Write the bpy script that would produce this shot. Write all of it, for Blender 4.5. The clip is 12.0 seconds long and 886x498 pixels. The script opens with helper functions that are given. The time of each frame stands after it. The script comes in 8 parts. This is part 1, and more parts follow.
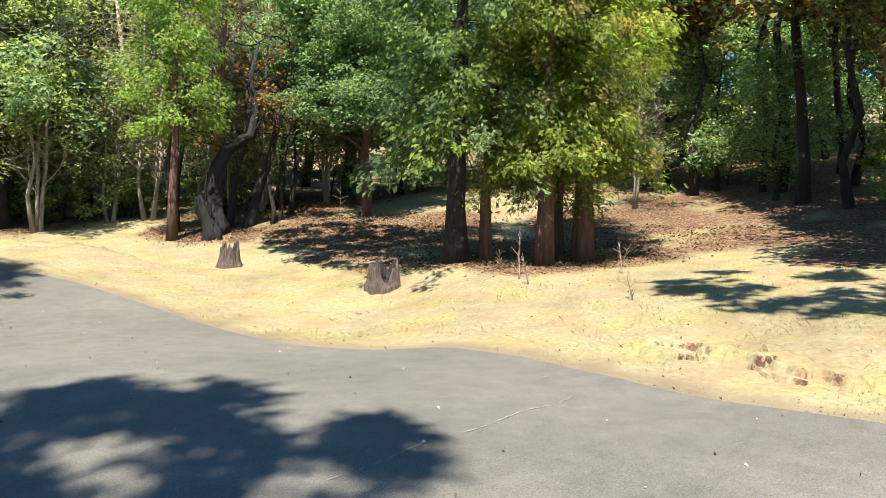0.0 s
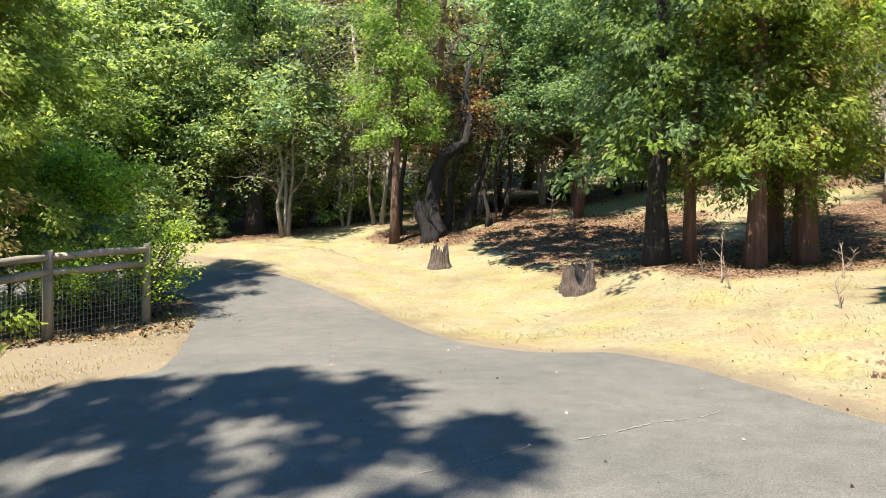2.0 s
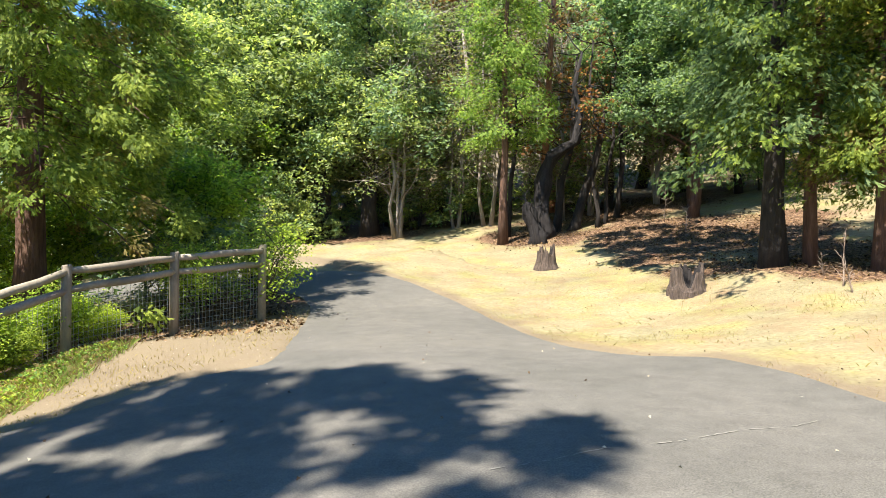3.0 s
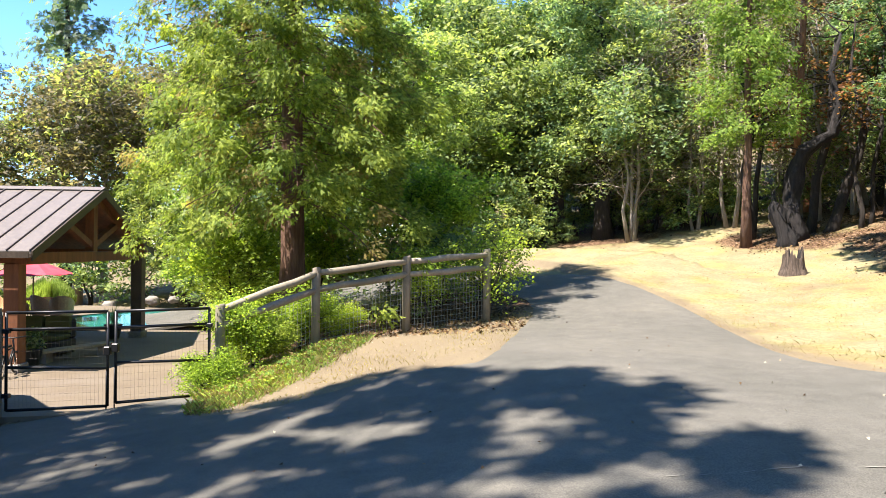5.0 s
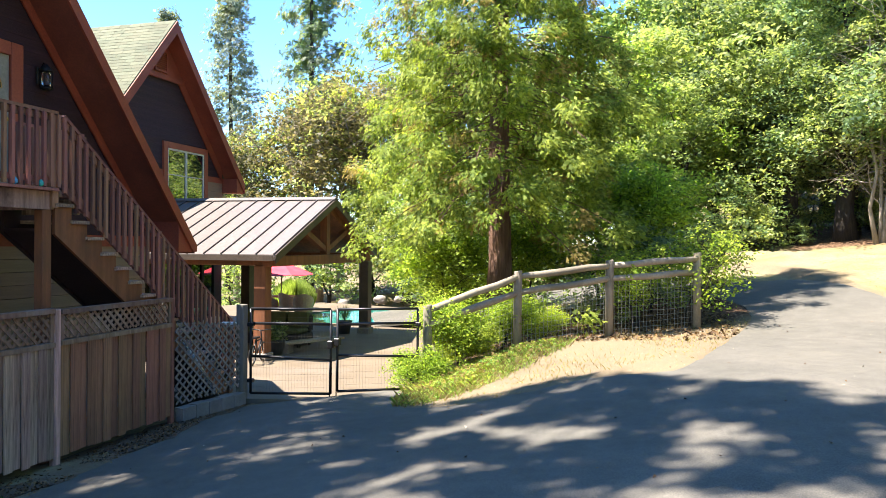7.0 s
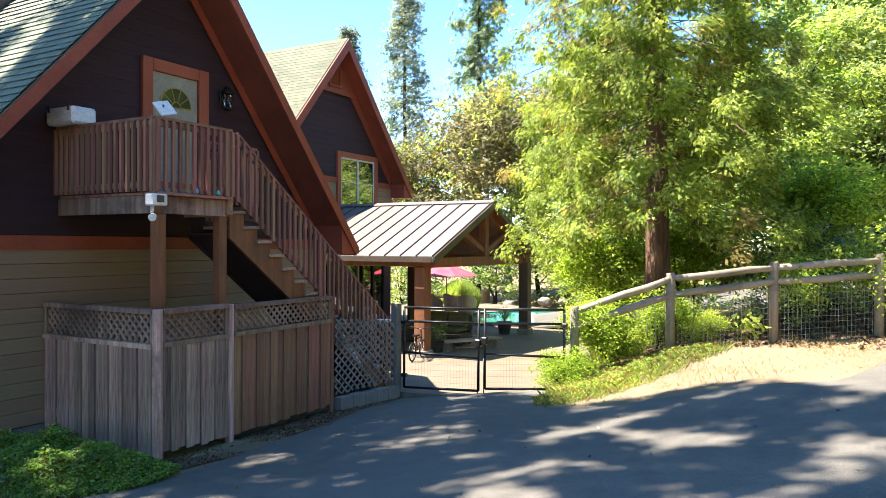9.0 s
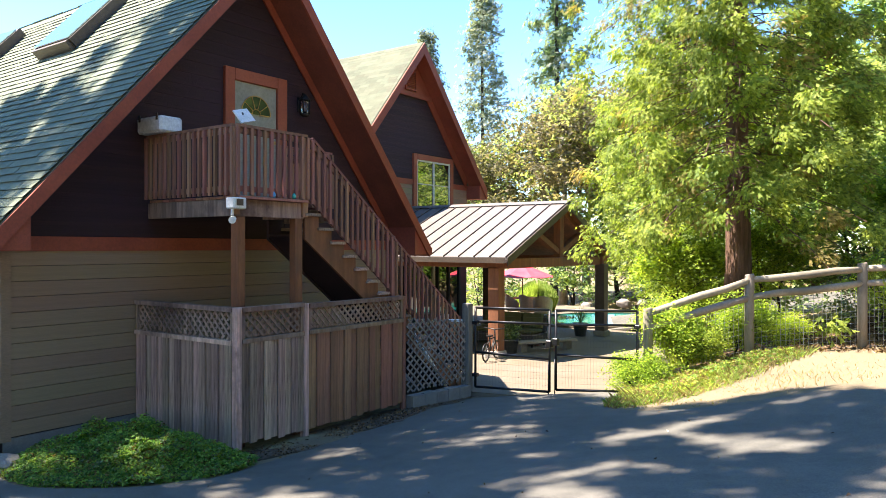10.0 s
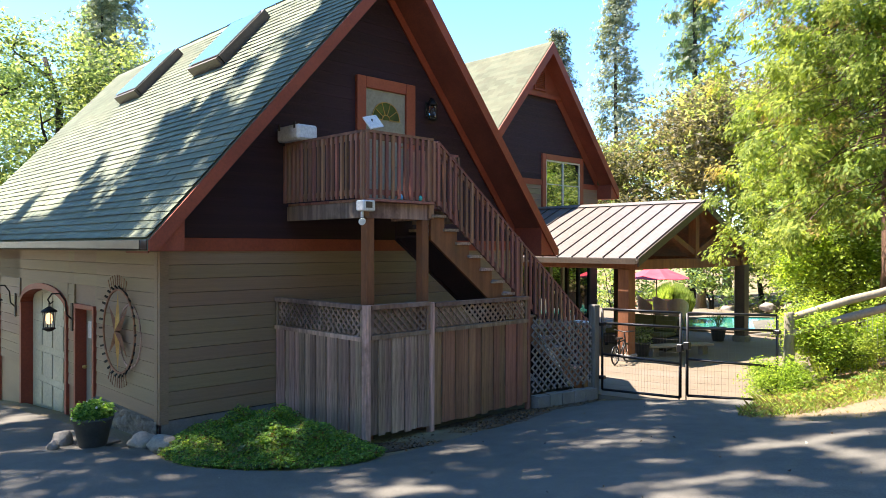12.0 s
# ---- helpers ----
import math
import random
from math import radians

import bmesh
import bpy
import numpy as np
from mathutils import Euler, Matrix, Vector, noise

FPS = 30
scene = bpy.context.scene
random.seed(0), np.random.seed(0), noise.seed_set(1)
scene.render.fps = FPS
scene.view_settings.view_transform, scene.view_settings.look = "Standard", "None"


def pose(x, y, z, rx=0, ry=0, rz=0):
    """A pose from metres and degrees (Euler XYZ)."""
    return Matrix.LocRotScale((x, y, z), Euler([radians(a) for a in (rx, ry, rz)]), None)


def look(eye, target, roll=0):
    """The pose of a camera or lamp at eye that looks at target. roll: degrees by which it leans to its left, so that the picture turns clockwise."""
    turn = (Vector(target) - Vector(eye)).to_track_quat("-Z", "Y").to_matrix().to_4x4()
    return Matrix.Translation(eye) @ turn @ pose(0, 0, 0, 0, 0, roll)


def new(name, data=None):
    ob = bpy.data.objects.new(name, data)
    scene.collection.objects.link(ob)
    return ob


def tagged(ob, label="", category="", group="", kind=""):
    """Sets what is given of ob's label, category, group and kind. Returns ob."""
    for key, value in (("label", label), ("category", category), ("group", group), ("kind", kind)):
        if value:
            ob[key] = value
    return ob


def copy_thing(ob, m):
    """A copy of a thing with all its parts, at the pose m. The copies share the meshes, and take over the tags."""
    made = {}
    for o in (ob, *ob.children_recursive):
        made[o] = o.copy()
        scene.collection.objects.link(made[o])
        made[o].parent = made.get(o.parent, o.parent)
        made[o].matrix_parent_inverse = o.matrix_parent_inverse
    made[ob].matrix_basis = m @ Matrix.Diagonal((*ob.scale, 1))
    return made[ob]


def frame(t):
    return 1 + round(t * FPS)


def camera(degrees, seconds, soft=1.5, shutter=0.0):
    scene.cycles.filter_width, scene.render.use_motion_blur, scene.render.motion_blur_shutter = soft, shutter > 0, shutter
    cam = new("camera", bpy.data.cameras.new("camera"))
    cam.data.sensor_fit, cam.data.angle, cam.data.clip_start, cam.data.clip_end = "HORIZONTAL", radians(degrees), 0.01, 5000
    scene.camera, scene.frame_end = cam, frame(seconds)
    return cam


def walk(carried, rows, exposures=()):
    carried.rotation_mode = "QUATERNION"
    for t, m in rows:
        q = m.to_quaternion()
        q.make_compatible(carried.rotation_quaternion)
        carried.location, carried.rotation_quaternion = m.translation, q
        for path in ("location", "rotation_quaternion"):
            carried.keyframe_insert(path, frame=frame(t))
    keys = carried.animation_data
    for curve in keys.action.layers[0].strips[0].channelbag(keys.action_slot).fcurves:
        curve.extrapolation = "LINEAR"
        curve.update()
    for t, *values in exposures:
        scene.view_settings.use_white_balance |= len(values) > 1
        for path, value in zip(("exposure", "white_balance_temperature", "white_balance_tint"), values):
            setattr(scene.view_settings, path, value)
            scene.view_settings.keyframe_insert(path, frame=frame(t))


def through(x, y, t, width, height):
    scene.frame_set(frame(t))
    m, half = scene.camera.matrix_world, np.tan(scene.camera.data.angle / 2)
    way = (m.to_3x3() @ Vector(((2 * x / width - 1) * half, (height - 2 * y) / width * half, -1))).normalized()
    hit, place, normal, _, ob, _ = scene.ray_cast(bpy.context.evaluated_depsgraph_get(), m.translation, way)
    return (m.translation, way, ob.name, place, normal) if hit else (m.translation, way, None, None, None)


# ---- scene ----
cam = camera(62.5, 12.0, soft=0.75)
METRES, EYE, TILT, LEAN, TURN = 3.1, 2.4, 0.0, 0.0, -48.4
ROWS = [
    (0.0, 0.0, 0.0, 0.0, -0.0, 0.11, -1.29),
    (0.5, 0.0929, 0.0046, 0.0067, 4.88, -0.02, -1.22),
    (1.0, 0.1733, 0.0112, 0.0097, 10.2, -0.11, -1.15),
    (1.5, 0.245, 0.0137, 0.0157, 14.92, -0.19, -1.08),
    (2.0, 0.306, 0.0121, 0.0172, 18.65, -0.22, -1.03),
    (2.5, 0.3611, 0.0107, 0.0188, 23.21, -0.26, -0.98),
    (3.0, 0.4135, 0.0092, 0.0211, 27.84, -0.3, -0.93),
    (5.0, 0.5797, 0.0278, 0.0286, 46.84, -0.31, -0.67),
    (5.5, 0.6156, 0.0345, 0.0342, 51.71, -0.35, -0.61),
    (6.0, 0.6513, 0.0482, 0.0401, 56.11, -0.38, -0.57),
    (6.5, 0.6823, 0.0669, 0.0407, 60.76, -0.35, -0.51),
    (7.0, 0.7107, 0.0846, 0.043, 64.22, -0.34, -0.46),
    (7.5, 0.7414, 0.1018, 0.0429, 68.61, -0.33, -0.35),
    (9.5, 0.8548, 0.2219, 0.0409, 80.75, -0.22, -0.19),
    (10.0, 0.8728, 0.2365, 0.04, 84.09, -0.18, -0.13),
    (10.5, 0.8844, 0.2468, 0.0398, 86.9, -0.17, -0.13),
    (11.0, 0.8942, 0.2607, 0.0393, 89.43, -0.15, -0.12),
    (11.5, 0.8998, 0.2685, 0.0398, 91.87, -0.14, -0.11),
    (12.0, 0.9045, 0.2724, 0.039, 94.43, -0.14, -0.11),
]
walk(cam, [(t, pose(0, 0, EYE, TILT, LEAN, TURN) @ pose(METRES * x, METRES * y, METRES * z, 90 + pitch, roll, yaw)) for t, x, y, z, yaw, pitch, roll in ROWS], [(0.0, 2.11, 6600, 11), (3.0, 2.18, 6620, 12), (5.5, 2.38, 6700, 15), (7.5, 2.77, 6800, 15), (9.5, 2.9, 6900, 16), (12.0, 2.73, 6950, 17)])

# ---- light ----
SUN_EL, SUN_AZ = radians(62), math.atan2(-0.87, -0.49)      # azimuth from +y towards +x
SUN_DIR = Vector((math.sin(SUN_AZ) * math.cos(SUN_EL), math.cos(SUN_AZ) * math.cos(SUN_EL), math.sin(SUN_EL)))
world = bpy.data.worlds.new("world")
scene.world = world
world.use_nodes = True
wn, wl = world.node_tree.nodes, world.node_tree.links
sky = wn.new("ShaderNodeTexSky")
sky.sky_type = "NISHITA"
sky.sun_disc = False
sky.sun_elevation, sky.sun_rotation = SUN_EL, SUN_AZ
sky.air_density, sky.dust_density, sky.ozone_density = 0.95, 0.05, 1.8
sky.altitude = 2200
deep = wn.new("ShaderNodeHueSaturation")
deep.inputs["Saturation"].default_value = 1.25
wl.new(sky.outputs[0], deep.inputs["Color"])
wl.new(deep.outputs[0], wn["Background"].inputs[0])
wn["Background"].inputs[1].default_value = 0.098
sun = new("sun", bpy.data.lights.new("sun", "SUN"))
sun.data.energy, sun.data.angle, sun.data.color = 3.7, radians(0.53), (1.0, 0.95, 0.86)
sun.matrix_world = look((0, 0, 40), Vector((0, 0, 40)) - SUN_DIR)
scene.view_settings.exposure = 2.1

# ---- materials ----
def nodes_of(name):
    m = bpy.data.materials.new(name)
    m.use_nodes = True
    return m, m.node_tree.nodes, m.node_tree.links, m.node_tree.nodes["Principled BSDF"]


def ramp(n, stops):
    r = n.new("ShaderNodeValToRGB")
    while len(r.color_ramp.elements) < len(stops):
        r.color_ramp.elements.new(0.5)
    for e, (at, c) in zip(r.color_ramp.elements, stops):
        e.position, e.color = at, (*c, 1)
    return r


def noise_tex(n, l, coord, scale, detail=4.0, rough=0.6, stretch=None):
    t = n.new("ShaderNodeTexNoise")
    t.inputs["Scale"].default_value, t.inputs["Detail"].default_value, t.inputs["Roughness"].default_value = scale, detail, rough
    if stretch:
        mp = n.new("ShaderNodeMapping")
        mp.inputs["Scale"].default_value = stretch
        l.new(coord, mp.inputs["Vector"])
        l.new(mp.outputs[0], t.inputs["Vector"])
    else:
        l.new(coord, t.inputs["Vector"])
    return t


def mix(n, l, fac, a, b, kind="MIX"):
    m = n.new("ShaderNodeMix")
    m.data_type, m.blend_type = "RGBA", kind
    for socket, v in ((m.inputs[0], fac), (m.inputs[6], a), (m.inputs[7], b)):
        if isinstance(v, (int, float)):
            socket.default_value = v
        elif isinstance(v, tuple):
            socket.default_value = (*v, 1)
        else:
            l.new(v, socket)
    return m.outputs[2]


def bump(n, l, height, bsdf, strength, distance):
    b = n.new("ShaderNodeBump")
    b.inputs["Strength"].default_value, b.inputs["Distance"].default_value = strength, distance
    l.new(height, b.inputs["Height"])
    l.new(b.outputs[0], bsdf.inputs["Normal"])


def jitter(n, l, colour, island=False, spread=0.35, hue=0.02):
    """Lighter and darker pieces: by object, or by island of a joined mesh."""
    src = n.new("ShaderNodeNewGeometry").outputs["Random Per Island"] if island else n.new("ShaderNodeObjectInfo").outputs["Random"]
    hs = n.new("ShaderNodeHueSaturation")
    for socket, lo, hi in (("Value", 1 - spread, 1 + spread), ("Hue", 0.5 - hue, 0.5 + hue)):
        mr = n.new("ShaderNodeMapRange")
        mr.inputs[3].default_value, mr.inputs[4].default_value = lo, hi
        if socket == "Hue":
            w = n.new("ShaderNodeTexWhiteNoise")
            w.noise_dimensions = "1D"
            l.new(src, w.inputs["W"])
            l.new(w.outputs["Value"], mr.inputs[0])
        else:
            l.new(src, mr.inputs[0])
        l.new(mr.outputs[0], hs.inputs[socket])
    l.new(colour, hs.inputs["Color"])
    return hs.outputs[0]


def surface(name, a, b, rough=0.7, scale=3.0, fine=40.0, stretch=None, bumps=0.3, depth=0.01, metal=0.0, spec=0.4, dirt=None, island=None, spread=0.25):
    """Two colours mixed at two scales, with relief, and if asked for stains and piece-by-piece variation."""
    m, n, l, p = nodes_of(name)
    co = n.new("ShaderNodeTexCoord").outputs["Object"]
    big, small = noise_tex(n, l, co, scale, 5, 0.6, stretch), noise_tex(n, l, co, fine, 4, 0.7, stretch)
    r1 = ramp(n, [(0.3, a), (0.7, b)])
    l.new(big.outputs[0], r1.inputs[0])
    r2 = ramp(n, [(0.3, (0.62, 0.62, 0.62)), (0.7, (1.25, 1.25, 1.25))])
    l.new(small.outputs[0], r2.inputs[0])
    c = mix(n, l, 0.6, r1.outputs[0], r2.outputs[0], "MULTIPLY")
    if dirt:
        d = noise_tex(n, l, co, scale * 0.37, 6, 0.7)
        dr = ramp(n, [(0.52, (0, 0, 0)), (0.68, (1, 1, 1))])
        l.new(d.outputs[0], dr.inputs[0])
        c = mix(n, l, dr.outputs[0], c, dirt)
    if island is not None:
        c = jitter(n, l, c, island, spread)
    l.new(c, p.inputs["Base Color"])
    p.inputs["Roughness"].default_value, p.inputs["Metallic"].default_value, p.inputs["Specular IOR Level"].default_value = rough, metal, spec
    rr = ramp(n, [(0.2, (rough * 0.8,) * 3), (0.8, (min(1, rough * 1.15),) * 3)])
    l.new(small.outputs[0], rr.inputs[0])
    l.new(rr.outputs[0], p.inputs["Roughness"])
    if bumps:
        bump(n, l, small.outputs[0], p, bumps, depth)
    return m


def leaf(name, a, b, gloss=0.35, through=0.42, spread=0.45, hue=0.012):
    """Thin leaves: reflect, and let some light through."""
    m, n, l, p = nodes_of(name)
    rnd = n.new("ShaderNodeNewGeometry").outputs["Random Per Island"]
    r = ramp(n, [(0.0, tuple(v * 0.8 for v in a)), (0.3, a), (0.8, b), (1.0, tuple(min(1, v * 1.15) for v in b))])
    l.new(rnd, r.inputs[0])
    co = n.new("ShaderNodeTexCoord").outputs["Object"]
    big = noise_tex(n, l, co, 0.7, 3, 0.6)
    r2 = ramp(n, [(0.3, (0.68, 0.68, 0.66)), (0.7, (1.18, 1.08, 0.9))])
    l.new(big.outputs[0], r2.inputs[0])
    c = mix(n, l, 1.0, r.outputs[0], r2.outputs[0], "MULTIPLY")
    c = jitter(n, l, c, False, 0.18, hue)
    l.new(c, p.inputs["Base Color"])
    p.inputs["Roughness"].default_value, p.inputs["Specular IOR Level"].default_value = 0.55, gloss * 0.6
    t = n.new("ShaderNodeBsdfTranslucent")
    l.new(mix(n, l, 1.0, c, (1.65, 1.65, 0.88), "MULTIPLY"), t.inputs[0])
    s = n.new("ShaderNodeMixShader")
    s.inputs[0].default_value = through
    l.new(p.outputs[0], s.inputs[1])
    l.new(t.outputs[0], s.inputs[2])
    l.new(s.outputs[0], n["Material Output"].inputs[0])
    return m


def make_asphalt():
    m, n, l, p = nodes_of("asphalt")
    co = n.new("ShaderNodeTexCoord").outputs["Object"]
    patch, mid, grit = noise_tex(n, l, co, 0.35, 5, 0.65), noise_tex(n, l, co, 3.5, 5, 0.7), noise_tex(n, l, co, 85, 3, 0.85)
    r = ramp(n, [(0.3, (0.086, 0.083, 0.071)), (0.55, (0.107, 0.101, 0.087)), (0.75, (0.128, 0.119, 0.099))])
    l.new(patch.outputs[0], r.inputs[0])
    r2 = ramp(n, [(0.3, (0.8, 0.8, 0.8)), (0.7, (1.15, 1.15, 1.15))])
    l.new(mid.outputs[0], r2.inputs[0])
    r3 = ramp(n, [(0.35, (0.42, 0.42, 0.42)), (0.5, (1, 1, 1)), (0.66, (1.75, 1.72, 1.66))])
    l.new(grit.outputs[0], r3.inputs[0])
    c = mix(n, l, 0.8, r.outputs[0], r2.outputs[0], "MULTIPLY")
    c = mix(n, l, 0.7, c, r3.outputs[0], "MULTIPLY")
    l.new(c, p.inputs["Base Color"])
    p.inputs["Roughness"].default_value, p.inputs["Specular IOR Level"].default_value = 0.88, 0.18
    bump(n, l, grit.outputs[0], p, 0.35, 0.006)
    return m


def make_soil():
    """Dry grass, bare tan earth and leaf litter, by their own shapes."""
    m, n, l, p = nodes_of("dry_ground")
    co = n.new("ShaderNodeTexCoord").outputs["Object"]
    big, mid, fine, grain = noise_tex(n, l, co, 0.45, 6, 0.65), noise_tex(n, l, co, 1.3, 6, 0.7), noise_tex(n, l, co, 14, 5, 0.75), noise_tex(n, l, co, 90, 3, 0.7)
    straw = ramp(n, [(0.25, (0.128, 0.102, 0.060)), (0.5, (0.220, 0.192, 0.110)), (0.75, (0.272, 0.248, 0.148))])
    l.new(fine.outputs[0], straw.inputs[0])
    earth = ramp(n, [(0.3, (0.141, 0.088, 0.045)), (0.7, (0.273, 0.198, 0.122))])
    l.new(grain.outputs[0], earth.inputs[0])
    tuft = noise_tex(n, l, co, 0.8, 4, 0.6)
    f3 = ramp(n, [(0.46, (0, 0, 0)), (0.62, (1, 1, 1))])
    l.new(tuft.outputs[0], f3.inputs[0])
    pale = mix(n, l, 1.0, straw.outputs[0], (1.0, 1.03, 0.76), "MULTIPLY")
    c = mix(n, l, f3.outputs[0], straw.outputs[0], pale)
    f1 = ramp(n, [(0.46, (0, 0, 0)), (0.70, (1, 1, 1))])
    l.new(mid.outputs[0], f1.inputs[0])
    c = mix(n, l, f1.outputs[0], c, earth.outputs[0])
    ab = n.new("ShaderNodeAttribute")
    ab.attribute_name = "bare"
    dust = ramp(n, [(0.3, (0.112, 0.086, 0.055)), (0.55, (0.180, 0.143, 0.092)), (0.75, (0.250, 0.210, 0.142))])
    l.new(grain.outputs[0], dust.inputs[0])
    ad = n.new("ShaderNodeMath")
    ad.operation = "MULTIPLY_ADD"
    l.new(mid.outputs[0], ad.inputs[0])
    ad.inputs[1].default_value = 0.8
    l.new(ab.outputs["Fac"], ad.inputs[2])
    f0 = ramp(n, [(0.62, (0, 0, 0)), (0.95, (1, 1, 1))])
    l.new(ad.outputs[0], f0.inputs[0])
    c = mix(n, l, f0.outputs[0], c, dust.outputs[0])
    at = n.new("ShaderNodeAttribute")
    at.attribute_name = "litter"
    vor = n.new("ShaderNodeTexVoronoi")
    vor.inputs["Scale"].default_value = 22
    l.new(co, vor.inputs["Vector"])
    lit = ramp(n, [(0.0, (0.027, 0.015, 0.009)), (0.5, (0.097, 0.056, 0.033)), (1.0, (0.269, 0.178, 0.112))])
    l.new(vor.outputs["Color"], lit.inputs[0])
    add = n.new("ShaderNodeMath")
    add.operation = "MULTIPLY_ADD"
    l.new(fine.outputs[0], add.inputs[0])
    add.inputs[1].default_value = 0.9
    l.new(at.outputs["Fac"], add.inputs[2])
    f2 = ramp(n, [(0.72, (0, 0, 0)), (0.95, (1, 1, 1))])
    l.new(add.outputs[0], f2.inputs[0])
    c = mix(n, l, f2.outputs[0], c, lit.outputs[0])
    r4 = ramp(n, [(0.3, (0.68, 0.66, 0.66)), (0.5, (1, 1, 1)), (0.7, (1.1, 1.12, 1.05))])
    l.new(big.outputs[0], r4.inputs[0])
    c = mix(n, l, 0.8, c, r4.outputs[0], "MULTIPLY")
    l.new(c, p.inputs["Base Color"])
    p.inputs["Roughness"].default_value, p.inputs["Specular IOR Level"].default_value = 0.95, 0.1
    bump(n, l, fine.outputs[0], p, 0.7, 0.03)
    return m


def make_glass(name, tint=(0.9, 0.95, 0.93)):
    m, n, l, p = nodes_of(name)
    p.inputs["Base Color"].default_value = (*tint, 1)
    p.inputs["Roughness"].default_value, p.inputs["Transmission Weight"].default_value, p.inputs["IOR"].default_value = 0.02, 1.0, 1.5
    return m


def glow(name, colour, power):
    m, n, l, p = nodes_of(name)
    p.inputs["Base Color"].default_value = (*colour, 1)
    p.inputs["Emission Color"].default_value = (*colour, 1)
    p.inputs["Emission Strength"].default_value = power
    return m


ASPHALT, SOIL = make_asphalt(), make_soil()
CONCRETE = surface("patio_concrete", (0.119, 0.090, 0.059), (0.158, 0.124, 0.085), 0.85, 0.8, 40, None, 0.2, 0.005, dirt=(0.145, 0.117, 0.089))
DIRT = surface("brown_packed_dirt", (0.060, 0.043, 0.029), (0.125, 0.090, 0.060), 0.95, 3, 40, None, 0.8, 0.02)
PATCH = surface("crack_filler", (0.181, 0.169, 0.141), (0.219, 0.207, 0.176), 0.9, 8, 60)
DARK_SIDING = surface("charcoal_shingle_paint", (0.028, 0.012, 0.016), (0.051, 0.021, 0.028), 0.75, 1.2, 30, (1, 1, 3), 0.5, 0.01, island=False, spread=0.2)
GREEN_SIDING = surface("olive_painted_siding", (0.232, 0.160, 0.096), (0.285, 0.195, 0.118), 0.65, 0.9, 25, (1, 1, 4), 0.15, 0.004, island=False, spread=0.06)
RED_TRIM = surface("rust_red_painted_trim", (0.238, 0.049, 0.026), (0.329, 0.074, 0.038), 0.6, 2, 30, (1, 1, 1), 0.2, 0.003)
SOFFIT = surface("dark_red_brown_soffit", (0.170, 0.048, 0.032), (0.249, 0.072, 0.044), 0.65, 2, 30, None, 0.2, 0.003)
BRICK_TRIM = surface("orange_red_casing", (0.305, 0.072, 0.038), (0.373, 0.096, 0.050), 0.6, 2, 30, None, 0.2, 0.003)
HOUSE_SHINGLE = surface("darker_roof_shingle", (0.105, 0.112, 0.076), (0.150, 0.157, 0.104), 0.95, 0.8, 60, None, 0.6, 0.006, spec=0.15, island=True, spread=0.13)
SHINGLE = surface("asphalt_roof_shingle", (0.142, 0.166, 0.120), (0.197, 0.222, 0.154), 0.95, 0.8, 60, None, 0.6, 0.006, spec=0.15, island=True, spread=0.13)
METAL_ROOF = surface("brown_standing_seam_metal", (0.130, 0.109, 0.096), (0.157, 0.133, 0.117), 0.5, 0.7, 12, None, 0.05, 0.002, metal=0.1, spec=0.5)
BRONZE = surface("bronze_gutter", (0.073, 0.056, 0.045), (0.113, 0.086, 0.067), 0.45, 2, 20, None, 0.05, 0.002, metal=0.3)
TIMBER = surface("stained_timber", (0.146, 0.055, 0.024), (0.259, 0.100, 0.045), 0.65, 1.5, 22, (6, 6, 0.6), 0.3, 0.004, dirt=(0.113, 0.060, 0.036))
DECK_WOOD = surface("brown_weathered_deck_wood", (0.203, 0.088, 0.059), (0.363, 0.166, 0.110), 0.75, 2, 28, (7, 7, 0.7), 0.4, 0.004, island=False, spread=0.28)
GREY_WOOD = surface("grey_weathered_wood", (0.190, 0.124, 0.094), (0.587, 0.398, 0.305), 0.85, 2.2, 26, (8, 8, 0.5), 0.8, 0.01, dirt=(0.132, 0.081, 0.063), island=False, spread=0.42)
FADED_BROWN = surface("faded_brown_lattice", (0.150, 0.085, 0.058), (0.300, 0.190, 0.135), 0.85, 2.0, 26, (8, 8, 0.5), 0.5, 0.006, dirt=(0.30, 0.24, 0.20), island=False, spread=0.2)
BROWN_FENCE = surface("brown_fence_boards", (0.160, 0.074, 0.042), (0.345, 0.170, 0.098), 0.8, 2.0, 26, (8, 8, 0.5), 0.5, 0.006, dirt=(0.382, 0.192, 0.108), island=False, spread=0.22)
POST_WOOD = surface("pale_treated_fence_wood", (0.178, 0.154, 0.106), (0.303, 0.262, 0.190), 0.85, 2.2, 24, (6, 6, 0.6), 0.5, 0.006, dirt=(0.132, 0.117, 0.085), island=False, spread=0.15)
RAIL_WOOD = surface("pale_split_rail_wood", (0.227, 0.184, 0.133), (0.355, 0.298, 0.227), 0.85, 1.5, 24, None, 0.5, 0.006, dirt=(0.153, 0.128, 0.096), island=False, spread=0.15)
GATE_WOOD = surface("dark_weathered_post", (0.113, 0.104, 0.088), (0.213, 0.193, 0.160), 0.85, 2.2, 24, (6, 6, 0.6), 0.5, 0.006)
BLACK_METAL = surface("black_powder_coated_steel", (0.016, 0.016, 0.017), (0.029, 0.029, 0.031), 0.4, 4, 40, None, 0.05, 0.001, metal=0.4)
WIRE = surface("galvanised_wire", (0.30, 0.31, 0.30), (0.44, 0.44, 0.42), 0.5, 6, 50, None, 0, 0, metal=0.7)
STONE = surface("pale_stone", (0.166, 0.149, 0.128), (0.290, 0.263, 0.229), 0.9, 3, 30, None, 0.7, 0.02, island=False, spread=0.2)
